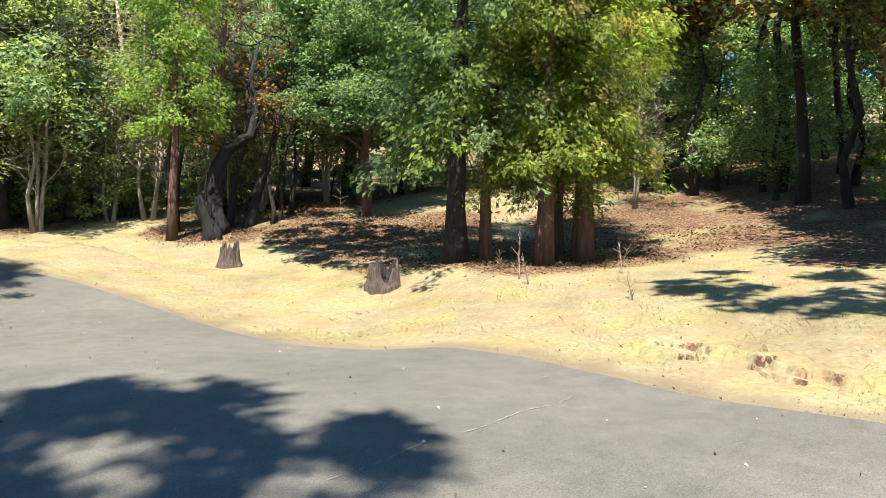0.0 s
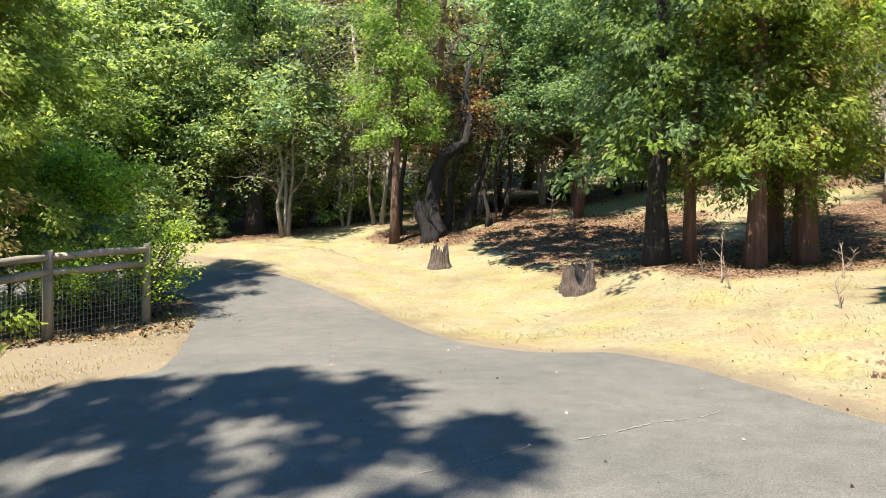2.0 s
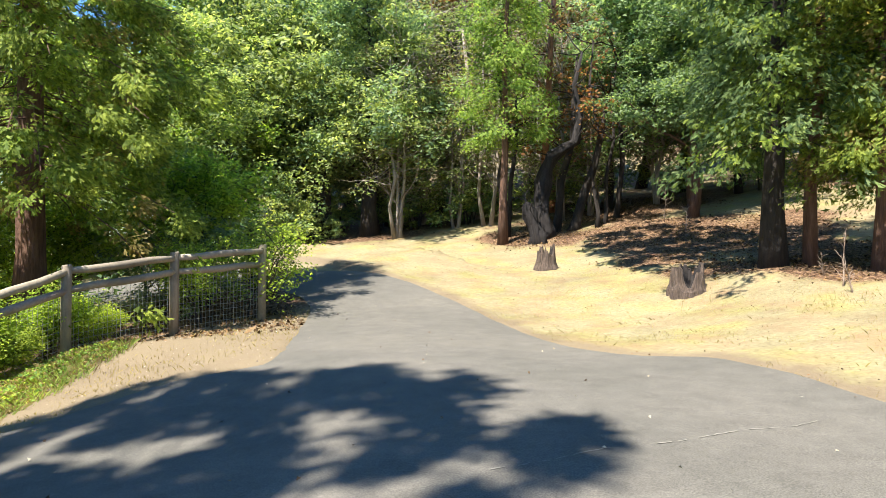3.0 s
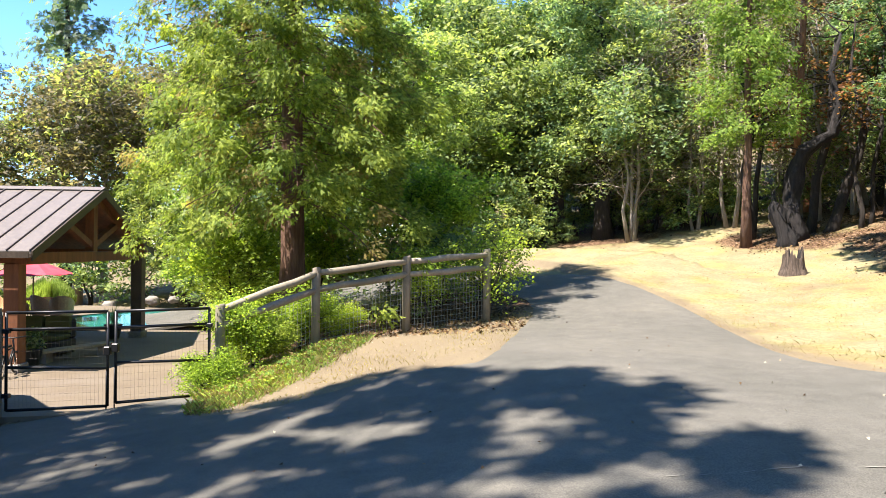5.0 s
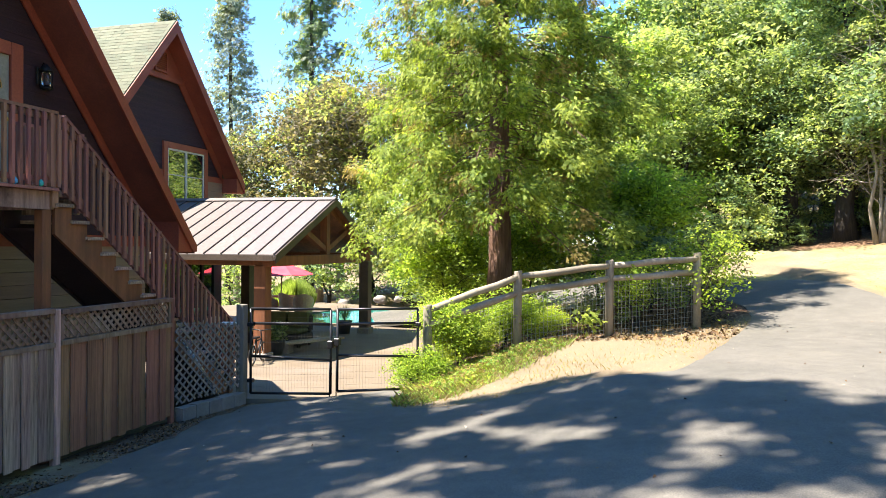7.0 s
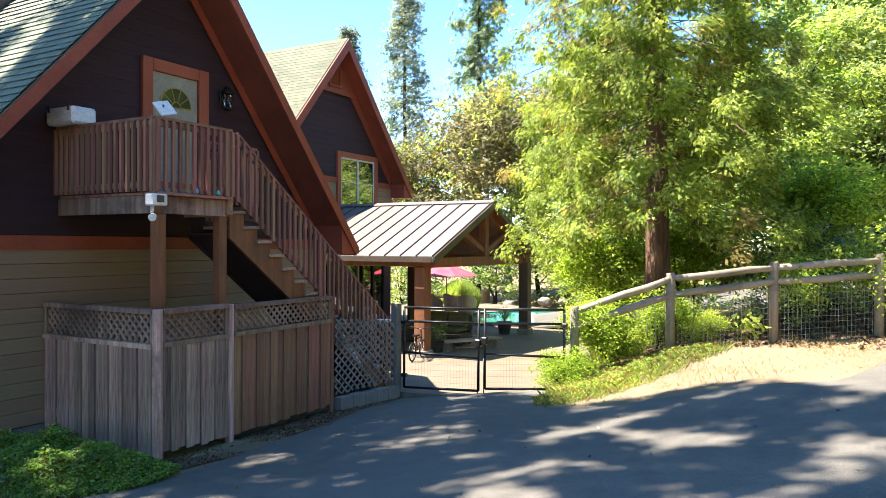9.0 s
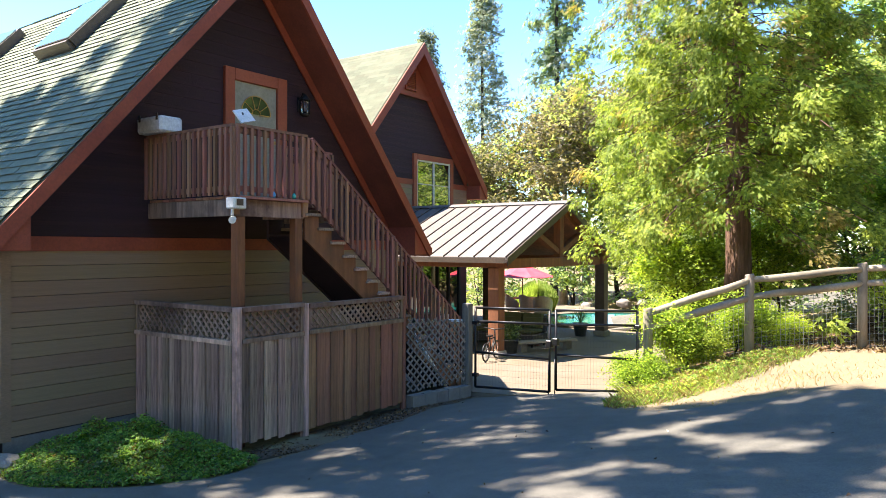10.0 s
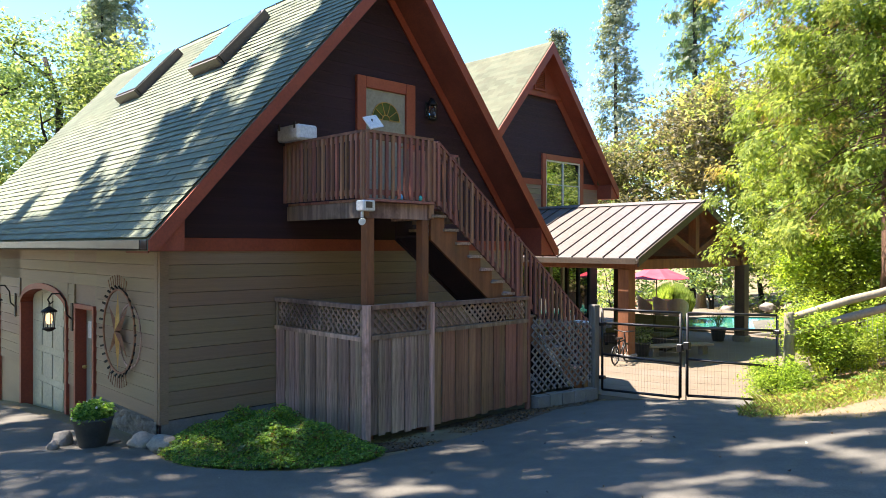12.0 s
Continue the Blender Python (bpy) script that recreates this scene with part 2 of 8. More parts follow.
RUBBLE = surface("rough_field_stone", (0.085, 0.076, 0.064), (0.300, 0.270, 0.225), 0.95, 7, 30, None, 0.9, 0.02)
BLOCK = surface("concrete_block", (0.158, 0.149, 0.133), (0.227, 0.209, 0.190), 0.95, 4, 50, None, 0.6, 0.01, island=False, spread=0.12)
WHITE = surface("white_plastic", (0.633, 0.633, 0.614), (0.724, 0.724, 0.705), 0.45, 3, 30, None, 0, 0)
WHITE_METAL = surface("white_enamel_box", (0.660, 0.671, 0.682), (0.820, 0.820, 0.820), 0.4, 3, 20, None, 0.05, 0.002, dirt=(0.550, 0.539, 0.506))
DOOR_PAINT = surface("grey_green_door_paint", (0.266, 0.253, 0.200), (0.333, 0.319, 0.253), 0.5, 2, 20, None, 0.05, 0.002)
GARAGE_DOOR = surface("olive_garage_door", (0.44, 0.41, 0.29), (0.53, 0.50, 0.36), 0.6, 2, 20, None, 0.1, 0.002)
IRON = surface("black_iron", (0.020, 0.019, 0.017), (0.040, 0.036, 0.032), 0.55, 6, 40, None, 0.2, 0.002, metal=0.6)
RUST = surface("rusty_iron", (0.158, 0.068, 0.041), (0.362, 0.170, 0.090), 0.8, 8, 50, None, 0.5, 0.004, metal=0.2)
BRASS = surface("aged_gold_metal", (0.399, 0.226, 0.067), (0.612, 0.386, 0.133), 0.5, 6, 40, None, 0.1, 0.002, metal=0.5)
POT = surface("dark_glazed_pot", (0.037, 0.043, 0.044), (0.067, 0.073, 0.073), 0.5, 4, 30, None, 0.1, 0.003)
GLASS, LAMP_GLASS = make_glass("window_glass"), make_glass("amber_lamp_glass", (1.0, 0.8, 0.45))
DARK_IN = surface("dark_interior", (0.027, 0.024, 0.021), (0.047, 0.040, 0.036), 0.9, 2, 10, None, 0, 0)
BULB = glow("warm_bulb", (1.0, 0.58, 0.24), 0.45)
POOL = surface("turquoise_water", (0.008, 0.138, 0.117), (0.021, 0.221, 0.186), 0.06, 0.6, 6, None, 0.12, 0.02)
PINK = surface("pink_canvas", (0.58, 0.03, 0.055), (0.70, 0.07, 0.095), 0.8, 2, 60, None, 0.1, 0.002)
WICKER = surface("tan_wicker", (0.48, 0.24, 0.12), (0.65, 0.38, 0.21), 0.8, 30, 90, None, 0.6, 0.004)
CUSHION = surface("olive_cushion", (0.059, 0.065, 0.021), (0.097, 0.104, 0.039), 0.9, 4, 60, None, 0.2, 0.004)
BARK_RED = surface("red_brown_cedar_bark", (0.090, 0.045, 0.029), (0.217, 0.122, 0.081), 0.95, 3, 14, (5, 5, 0.6), 1.0, 0.05)
BARK_DARK = surface("dark_oak_bark", (0.016, 0.013, 0.011), (0.051, 0.040, 0.032), 0.95, 4, 18, (4, 4, 0.9), 1.0, 0.05)
BARK_CHAR = surface("charred_bark", (0.008, 0.007, 0.007), (0.040, 0.033, 0.031), 0.85, 3, 16, (4, 4, 0.8), 1.0, 0.06)
BARK_PALE = surface("pale_grey_bark", (0.200, 0.162, 0.132), (0.380, 0.326, 0.271), 0.9, 3, 20, (4, 4, 0.8), 0.6, 0.03)
BARK_MADRONE = surface("orange_madrone_bark", (0.154, 0.059, 0.027), (0.307, 0.136, 0.068), 0.75, 2, 16, (3, 3, 0.6), 0.5, 0.02)
STUMP = surface("weathered_stump_wood", (0.053, 0.040, 0.033), (0.180, 0.130, 0.098), 0.95, 5, 22, (6, 6, 0.6), 1.0, 0.05)
STUMP_CHAR = surface("burnt_inside", (0.011, 0.009, 0.008), (0.033, 0.027, 0.024), 0.95, 5, 22, None, 0.8, 0.03)
TWIG = surface("dead_twig", (0.154, 0.109, 0.081), (0.298, 0.226, 0.172), 0.9, 6, 40)
L_CEDAR = leaf("cedar_foliage", (0.108, 0.175, 0.037), (0.275, 0.362, 0.078), 0.2, 0.52)
L_CEDAR_TIP = leaf("yellowing_cedar_foliage", (0.200, 0.185, 0.060), (0.365, 0.310, 0.120), 0.2, 0.5)
L_YOUNG = leaf("bright_young_cedar_foliage", (0.125, 0.215, 0.046), (0.280, 0.385, 0.086), 0.25, 0.54)
# Leaf green darkened to include the shade this fir stands in.
L_FIR_SHADE = leaf("shaded_fir_foliage", (0.068, 0.124, 0.055), (0.193, 0.276, 0.110), 0.25, 0.48)
L_OAK = leaf("oak_leaves", (0.118, 0.184, 0.080), (0.305, 0.390, 0.178), 0.45, 0.53)
L_OAK_LIGHT = leaf("light_oak_leaves", (0.160, 0.235, 0.090), (0.370, 0.440, 0.165), 0.4, 0.54)
L_OAK_BLUE = leaf("blue_green_oak_leaves", (0.100, 0.183, 0.105), (0.235, 0.349, 0.197), 0.45, 0.52)
L_OAK_DARK = leaf("dark_live_oak_leaves", (0.077, 0.139, 0.071), (0.221, 0.322, 0.166), 0.5, 0.44)
L_OLIVE = leaf("olive_dry_leaves", (0.098, 0.101, 0.062), (0.205, 0.190, 0.128), 0.3, 0.46)
L_RUSTY = leaf("dead_rusty_leaves", (0.105, 0.053, 0.025), (0.241, 0.137, 0.066), 0.2, 0.47)
# Distance haze is mixed into these needles as a pale blue-grey tone.
L_PINE = leaf("hazy_far_pine_needles", (0.113, 0.165, 0.146), (0.267, 0.312, 0.268), 0.3, 0.47)
L_SHRUB = leaf("bright_shrub_leaves", (0.170, 0.270, 0.046), (0.380, 0.500, 0.091), 0.4, 0.60)
L_VINE = leaf("fresh_vine_leaves", (0.135, 0.240, 0.037), (0.300, 0.440, 0.074), 0.4, 0.60)
L_COVER = leaf("ground_cover_leaves", (0.110, 0.250, 0.058), (0.310, 0.500, 0.135), 0.4, 0.54)
L_REED = leaf("green_ornamental_grass", (0.186, 0.281, 0.066), (0.369, 0.461, 0.163), 0.2, 0.57)
L_STRAW = leaf("dry_grass_blades", (0.204, 0.167, 0.077), (0.301, 0.260, 0.138), 0.1, 0.52)

# ---- builders ----
from mathutils import geometry

def box(bm, x0, y0, z0, x1, y1, z1, bevel=0.0):
    m = Matrix.Translation(((x0 + x1) / 2, (y0 + y1) / 2, (z0 + z1) / 2)) @ Matrix.Diagonal((abs(x1 - x0), abs(y1 - y0), abs(z1 - z0), 1))
    vs = bmesh.ops.create_cube(bm, size=1, matrix=m)["verts"]
    if bevel:
        es = {e for v in vs for e in v.link_edges}
        bmesh.ops.bevel(bm, geom=list(es), offset=bevel, segments=1, affect="EDGES", profile=0.5)
    return bm


def beam(bm, p, q, w, h, up=(0, 0, 1)):
    """A squared bar from p to q, w wide and h high."""
    p, q = Vector(p), Vector(q)
    d = (q - p).normalized()
    s = d.cross(Vector(up))
    if s.length < 1e-4:
        s = Vector((1, 0, 0))
    s.normalize()
    u = s.cross(d)
    vs = [bm.verts.new(c + s * (a * w / 2) + u * (b * h / 2)) for c in (p, q) for a, b in ((-1, -1), (1, -1), (1, 1), (-1, 1))]
    for f in ((3, 2, 1, 0), (4, 5, 6, 7), (0, 1, 5, 4), (1, 2, 6, 5), (2, 3, 7, 6), (3, 0, 4, 7)):
        bm.faces.new([vs[i] for i in f])
    return bm


def prism(bm, ring, move):
    """A flat outline pushed along a vector into a solid."""
    a, b = [bm.verts.new(Vector(p)) for p in ring], [bm.verts.new(Vector(p) + Vector(move)) for p in ring]
    bm.faces.new(a[::-1]), bm.faces.new(b)
    for i in range(len(a)):
        j = (i + 1) % len(a)
        bm.faces.new((a[i], a[j], b[j], b[i]))
    return bm


def tube(bm, pts, radii, seg=10, cap=True, rough=0.0, seed=0):
    """A round, tapering limb along points."""
    rnd = random.Random(seed)
    pts = [Vector(p) for p in pts]
    rings, side = [], None
    for i, p in enumerate(pts):
        d = (pts[min(i + 1, len(pts) - 1)] - pts[max(i - 1, 0)]).normalized()
        if side is None:
            side = d.orthogonal().normalized()
        side = (side - d * side.dot(d)).normalized()
        up = d.cross(side)
        r = radii[i] if hasattr(radii, "__len__") else radii
        rings.append([bm.verts.new(p + (side * math.cos(a) + up * math.sin(a)) * r * (1 + rough * rnd.uniform(-1, 1))) for a in (2 * math.pi * k / seg for k in range(seg))])
    for a, b in zip(rings, rings[1:]):
        for k in range(seg):
            f = bm.faces.new((a[k], a[(k + 1) % seg], b[(k + 1) % seg], b[k]))
            f.smooth = True
    if cap:
        bm.faces.new(rings[0][::-1]), bm.faces.new(rings[-1])
    return bm


def lathe(bm, profile, centre, seg=24):
    """A turned shape: profile of (radius, height)."""
    c = Vector(centre)
    rings = [[bm.verts.new(c + Vector((r * math.cos(2 * math.pi * k / seg), r * math.sin(2 * math.pi * k / seg), z))) for k in range(seg)] for r, z in profile]
    for a, b in zip(rings, rings[1:]):
        for k in range(seg):
            f = bm.faces.new((a[k], a[(k + 1) % seg], b[(k + 1) % seg], b[k]))
            f.smooth = True
    bm.faces.new(rings[0][::-1]), bm.faces.new(rings[-1])
    return bm


def thing(name, at, label, category, group="", kind=""):
    ob = new(name)
    ob.empty_display_size = 0.2
    ob.location = at
    return tagged(ob, label, category, group, kind)


def part(name, bm, material, parent=None, label=""):
    """Links a bmesh or a mesh, in world places, as one mesh object under a thing or a part."""
    if isinstance(bm, bmesh.types.BMesh):
        bmesh.ops.recalc_face_normals(bm, faces=bm.faces[:])
        me = bpy.data.meshes.new(name)
        bm.to_mesh(me)
        bm.free()
    else:
        me = bm
    if not me.materials:
        me.materials.append(material)
    ob = new(name, me)
    if parent:
        ob.parent = parent
        top = parent
        while top.parent:
            top = top.parent
        if top == parent and top.data is None:
            ob.matrix_parent_inverse = Matrix.Translation(top.location).inverted()
    if label:
        ob["label"] = label
    return ob


def piece(name, me, material, parent, m):
    """One of many alike pieces: shares its mesh; m places it in the world."""
    ob = new(name, me)
    if not me.materials:
        me.materials.append(material)
    ob.parent = parent
    top = parent
    while top.parent:
        top = top.parent
    if top == parent and top.data is None:
        ob.matrix_parent_inverse = Matrix.Translation(top.location).inverted()
    ob.matrix_basis = m
    return ob


def mesh_of(name, bm):
    bmesh.ops.recalc_face_normals(bm, faces=bm.faces[:])
    me = bpy.data.meshes.new(name)
    bm.to_mesh(me)
    bm.free()
    return me


def raw(name, verts, faces, smooth=False):
    me = bpy.data.meshes.new(name)
    me.from_pydata(verts, [], faces)
    if smooth:
        me.polygons.foreach_set("use_smooth", [True] * len(me.polygons))
    me.update()
    return me


def unit_board(name, bevel=0.06):
    """A one-metre cube with softened long edges, to be scaled into boards."""
    bm = bmesh.new()
    box(bm, -0.5, -0.5, -0.5, 0.5, 0.5, 0.5)
    return mesh_of(name, bm)


def scaled(x, y, z, sx, sy, sz, rx=0, ry=0, rz=0):
    return pose(x, y, z, rx, ry, rz) @ Matrix.Diagonal((sx, sy, sz, 1))

# ---- ground ----
HEIGHTS = np.array([
    (2.65, 7.3, 1.07), (0.8, 5.9, 0.70), (-1.0, 9.0, 0.40), (-2.6, 7.45, 0.28), (-3.85, 7.95, 0.10), (-4.4, 4.4, 0.03),
    (-0.8, 3.85, 0.53), (3.0, 3.5, 1.0), (6.4, 3.2, 1.08), (7.3, 6.4, 1.14), (9.7, 5.0, 1.60), (10.2, 10.5, 1.36),
    (12.1, 10.3, 2.1), (14.4, 9.2, 2.2), (10.6, 17.0, 1.85), (8.65, 20.7, 2.04), (5.6, 16.9, 1.72), (-0.5, 10.9, 0.74),
    (2.5, 13.2, 0.98), (19, 21.3, 4.18), (-7, 2.2, 0.0), (-13.4, 2.0, -0.5), (2.4, -1.5, 0.75), (8, -6, 1.3),
    (-8, -6, -0.2), (-2.2, 12.2, 0.30), (-5.5, 12.5, -0.25), (-8, 20, -0.35), (-12, 28, -0.4), (25, 7.6, 4.35), (30, 25, 6.4),
    (6, 32, 3.0), (36, 9, 7.2), (44, 16, 9.4), (42, 26, 9.6), (30, 36, 7.0), (20, 3.5, 3.3)])


def spline(cp):
    """A thin sheet bent through heights."""
    xy, n = cp[:, :2], len(cp)
    r = np.linalg.norm(xy[:, None] - xy[None], axis=2)
    k = r * r * np.log(r + 1e-9) + 0.2 * np.eye(n)
    p = np.c_[np.ones(n), xy]
    return np.linalg.solve(np.block([[k, p], [p.T, np.zeros((3, 3))]]), np.r_[cp[:, 2], 0, 0, 0])


WEIGHTS = spline(HEIGHTS)


def smooth_ground(x, y):
    x, y = np.atleast_1d(np.asarray(x, float)), np.atleast_1d(np.asarray(y, float))
    cx, cy = np.clip(x, -22, 46), np.clip(y, -12, 38)          # beyond this the land runs on as it is at the rim
    out = WEIGHTS[-3] + WEIGHTS[-2] * cx + WEIGHTS[-1] * cy
    for (px, py, _), w in zip(HEIGHTS, WEIGHTS):
        r2 = (cx - px) ** 2 + (cy - py) ** 2
        out = out + w * 0.5 * r2 * np.log(r2 + 1e-18)
    rise = 0.22 * (np.maximum(x - 46, 0) + np.maximum(y - 38, 0) * np.clip((x + 6) / 20, 0, 1))
    return out + np.minimum(rise, 18)


OUTER = [(-9, 24.9), (-4, 24.6), (0, 23.9), (2.5, 22.9), (3.9, 21.8), (5.0, 20.1), (5.7, 17.3), (6.28, 15.3), (6.58, 13.1), (6.48, 10.9), (6.15, 8.6), (6.2, 7.5), (6.55, 6.85), (7.1, 6.4), (7.1, 5.3),
         (6.9, 4.0), (6.65, 2.95), (6.57, 1.6), (6.7, -1), (7.2, -6), (8.5, -14), (-24, -14), (-24, 2.0), (-7.3, 2.05)]
INNER = [(-7.1, 1.75), (-6.6, 2.05), (-5.35, 1.99), (-4.33, 2.6), (-3.95, 3.15), (-4.05, 3.95), (-4.2, 5.1), (-4.12, 6.2), (-4.3, 7.1), (-4.4, 8.35), (-3.1, 8.9), (-2.0, 9.1), (-1.65, 7.75), (-0.65, 7.6),
         (0.2, 8.05), (1.1, 8.35), (1.95, 8.15), (2.45, 9.45), (3.1, 12.0), (3.6, 14.1), (3.45, 15.6), (2.5, 17.6), (0.5, 19.0), (-4, 20.5), (-9, 21)]


def rounded(ring, step=0.3):
    """The outline, smoothed and cut into short pieces."""
    out, n = [], len(ring)
    for i in range(n):
        p0, p1, p2, p3 = (np.array(ring[(i + k) % n], float) for k in (-1, 0, 1, 2))
        m = max(1, int(np.linalg.norm(p2 - p1) / step))
        for k in range(m):
            t = k / m
            if np.linalg.norm(p2 - p1) > 4:
                q = p1 + (p2 - p1) * t
            else:
                q = 0.5 * (2 * p1 + (p2 - p0) * t + (2 * p0 - 5 * p1 + 4 * p2 - p3) * t * t + (3 * p1 - p0 - 3 * p2 + p3) * t ** 3)
            out.append(q)
    return np.array(out)


ROAD_RING = rounded(OUTER + INNER)


def inside(ring, x, y):
    x, y = np.asarray(x, float), np.asarray(y, float)
    hit = np.zeros(x.shape, bool)
    j = len(ring) - 1
    for i in range(len(ring)):
        (xi, yi), (xj, yj) = ring[i], ring[j]
        if yi != yj:
            hit ^= ((yi > y) != (yj > y)) & (x < (xj - xi) * (y - yi) / (yj - yi) + xi)
        j = i
    return hit


def edge_distance(ring, x, y):
    best = np.full(np.shape(x), 1e9)
    for i in range(len(ring)):
        a, b = np.array(ring[i]), np.array(ring[(i + 1) % len(ring)])
        d = b - a
        t = np.clip(((x - a[0]) * d[0] + (y - a[1]) * d[1]) / max(d @ d, 1e-9), 0, 1)
        best = np.minimum(best, np.hypot(x - a[0] - t * d[0], y - a[1] - t * d[1]))
    return best


LIP = [(8.45, 4.3), (8.1, 3.3), (8.15, 2.7), (7.98, 2.15), (7.85, 1.7), (7.95, 1.2), (7.8, 0.2), (8.0, -1.5), (8.3, -4)]      # eroded lip of the bank
CUT = [(4.2, 24.4), (5.4, 23.2), (7.0, 21.6), (8.1, 19.8), (8.9, 17.6)]      # cut bank beyond the bend


def along(line, x, y):
    """Signed distance to an open line (right side positive) and how far it holds."""
    best, sign = np.full(np.shape(x), 1e9), np.ones(np.shape(x))
    for a, b in zip(line, line[1:]):
        a, b = np.array(a), np.array(b)
        d = b - a
        t = np.clip(((x - a[0]) * d[0] + (y - a[1]) * d[1]) / (d @ d), 0, 1)
        r = np.hypot(x - a[0] - t * d[0], y - a[1] - t * d[1])
        side = np.sign((x - a[0]) * -d[1] + (y - a[1]) * d[0])
        near = r < best
        best, sign = np.where(near, r, best), np.where(near, side, sign)
    return best * sign


def fbm(x, y, scale, octaves=3):
    flat = np.array([noise.fractal(Vector((px * scale, py * scale, 0.3)), 1.0, 2.0, octaves) for px, py in zip(np.ravel(x), np.ravel(y))])
    return flat.reshape(np.shape(x))


def step_up(d, width):
    return np.clip(d / width + 0.5, 0, 1)


def ground_height(x, y, fine=True):
    x, y = np.asarray(x, float), np.asarray(y, float)
    shape = x.shape
    x, y = np.atleast_1d(x), np.atleast_1d(y)
    z = smooth_ground(x.ravel(), y.ravel()).reshape(x.shape)
    near = (x > 3) & (x < 14) & (y > -6) & (y < 27)
    if fine and near.any():
        xs, ys = x[near], y[near]
        wob = fbm(xs, ys, 1.6) * 0.28
        d = along(LIP, xs, ys) + wob
        hold = np.clip((4.6 - ys) / 1.2, 0, 1)
        bump_up = hold * -0.10 * np.exp(-np.abs(d + 0.15) / 0.3)
        d2 = along(CUT, xs, ys) + wob
        bump_up = bump_up + 0.46 * step_up(-d2, 0.22) * np.exp(-np.maximum(-d2, 0) / 3.0) * np.clip((ys - 16.5) / 2.5, 0, 1)
        z[near] = z[near] + bump_up
    return z.reshape(shape) if shape else float(z.ravel()[0])


def G(x, y):
    return float(ground_height(np.array([x]), np.array([y]))[0])


def lines(lo, hi, step, rim):
    """Grid lines, close together inside and wider and wider to the rim."""
    mid = list(np.arange(lo, hi + 1e-6, step))
    out, s = [hi], step
    while out[-1] < rim:
        s *= 1.25
        out.append(out[-1] + s)
    left, s = [lo], step
    while left[-1] > -rim:
        s *= 1.25
        left.append(left[-1] - s)
    return np.array(left[:0:-1] + mid + out[1:])


GX, GY = lines(-9, 19, 0.16, 400), lines(-3, 26, 0.16, 400)
gx, gy = np.meshgrid(GX, GY)
gz = ground_height(gx, gy)
close = (gx > -25) & (gx < 40) & (gy > -15) & (gy < 45)
gz[close] += 0.035 * fbm(gx[close], gy[close], 0.9, 4)
road_in = np.zeros(gx.shape, bool)
road_in[close] = inside(ROAD_RING, gx[close], gy[close])
sink = np.zeros(gx.shape)
sink[road_in] = np.clip(edge_distance(ROAD_RING, gx[road_in], gy[road_in]) / 0.25, 0, 1)
gz -= 0.10 * sink
# the terrace and the pool lie in a level cut
level = (gx > -14) & (gx < -1.6) & (gy > 8.9) & (gy < 30) & (gx < -1.9 + 0 * gy)
gz[level] = np.minimum(gz[level], -0.42)
house_in = (gx > -19) & (gx < -7.0) & (gy > 2.5) & (gy < 21)
gz[house_in] = np.minimum(gz[house_in], -0.6)
ny, nx = gx.shape
idx = np.arange(nx * ny).reshape(ny, nx)
quads = np.stack([idx[:-1, :-1], idx[:-1, 1:], idx[1:, 1:], idx[1:, :-1]], -1).reshape(-1, 4)
ground_mesh = raw("ground", np.stack([gx, gy, gz], -1).reshape(-1, 3).tolist(), quads.tolist(), True)
LITTER = [(14.2, 11.2, 2.6), (15.5, 9.5, 3.0), (14.6, 14.5, 3.0), (16.5, 16, 3.2), (13.4, 9.3, 1.7), (15.5, 18, 2.6), (13.0, 13.0, 1.6), (13.2, 22.0, 2.4), (15.5, 22.5, 3), (19, 24, 4), (9, 29, 4), (-1.5, 14.2, 3.2), (1.5, 15.5, 2.4), (25, 9, 4.0), (28, 14, 4), (20, 11.5, 2.6), (22.5, 3.5, 2.4), (15.5, 3.4, 1.3), (18.5, 6.2, 2.6), (21, 8.2, 3.0), (24.5, 4.6, 2.7), (27.5, 8.5, 3.4), (17.5, 3.2, 2.1), (30, 12, 4), (33, 8, 4), (-4.55, 5.6, 0.5), (-4.5, 7.6, 0.45)]
litter = np.zeros(gx.shape)
for lx, ly, lr in LITTER:
    litter = np.maximum(litter, np.clip(1.25 - np.hypot(gx - lx, gy - ly) / lr, 0, 0.5) * 1.15)
litter = np.maximum(litter, np.clip((np.maximum(gx - 21, gy - 26)) / 8, 0, 0.36))
litter[close] = np.clip(litter[close] + np.clip(litter[close] * 4, 0, 1) * 0.3 * fbm(gx[close], gy[close], 0.55, 4), 0, 0.6)


def litter_at(x, y):
    """How thick fallen leaves lie, 0 to 1."""
    v = np.zeros(np.shape(x))
    for lx, ly, lr in LITTER:
        v = np.maximum(v, np.clip(1.2 - np.hypot(x - lx, y - ly) / lr, 0, 1))
    return v


ground_mesh.attributes.new("litter", "FLOAT", "POINT").data.foreach_set("value", litter.ravel())
VERGE = [(-2.0, 9.0), (-1.4, 7.6), (0.3, 8.0), (2.0, 8.1), (3.6, 14.1), (3.2, 16.5), (1.5, 14.5), (-0.3, 11.6)]
bare = np.zeros(gx.shape)
bare[close] = np.clip(1.0 - edge_distance(ROAD_RING, gx[close], gy[close]) / 0.7, 0, 1) * 0.75
bare[close] = np.maximum(bare[close], inside(np.array(VERGE), gx[close], gy[close]) * np.clip(0.35 + edge_distance(np.array(VERGE), gx[close], gy[close]), 0, 1.0))
ground_mesh.attributes.new("bare", "FLOAT", "POINT").data.foreach_set("value", bare.ravel())
ground_mesh.materials.append(SOIL)
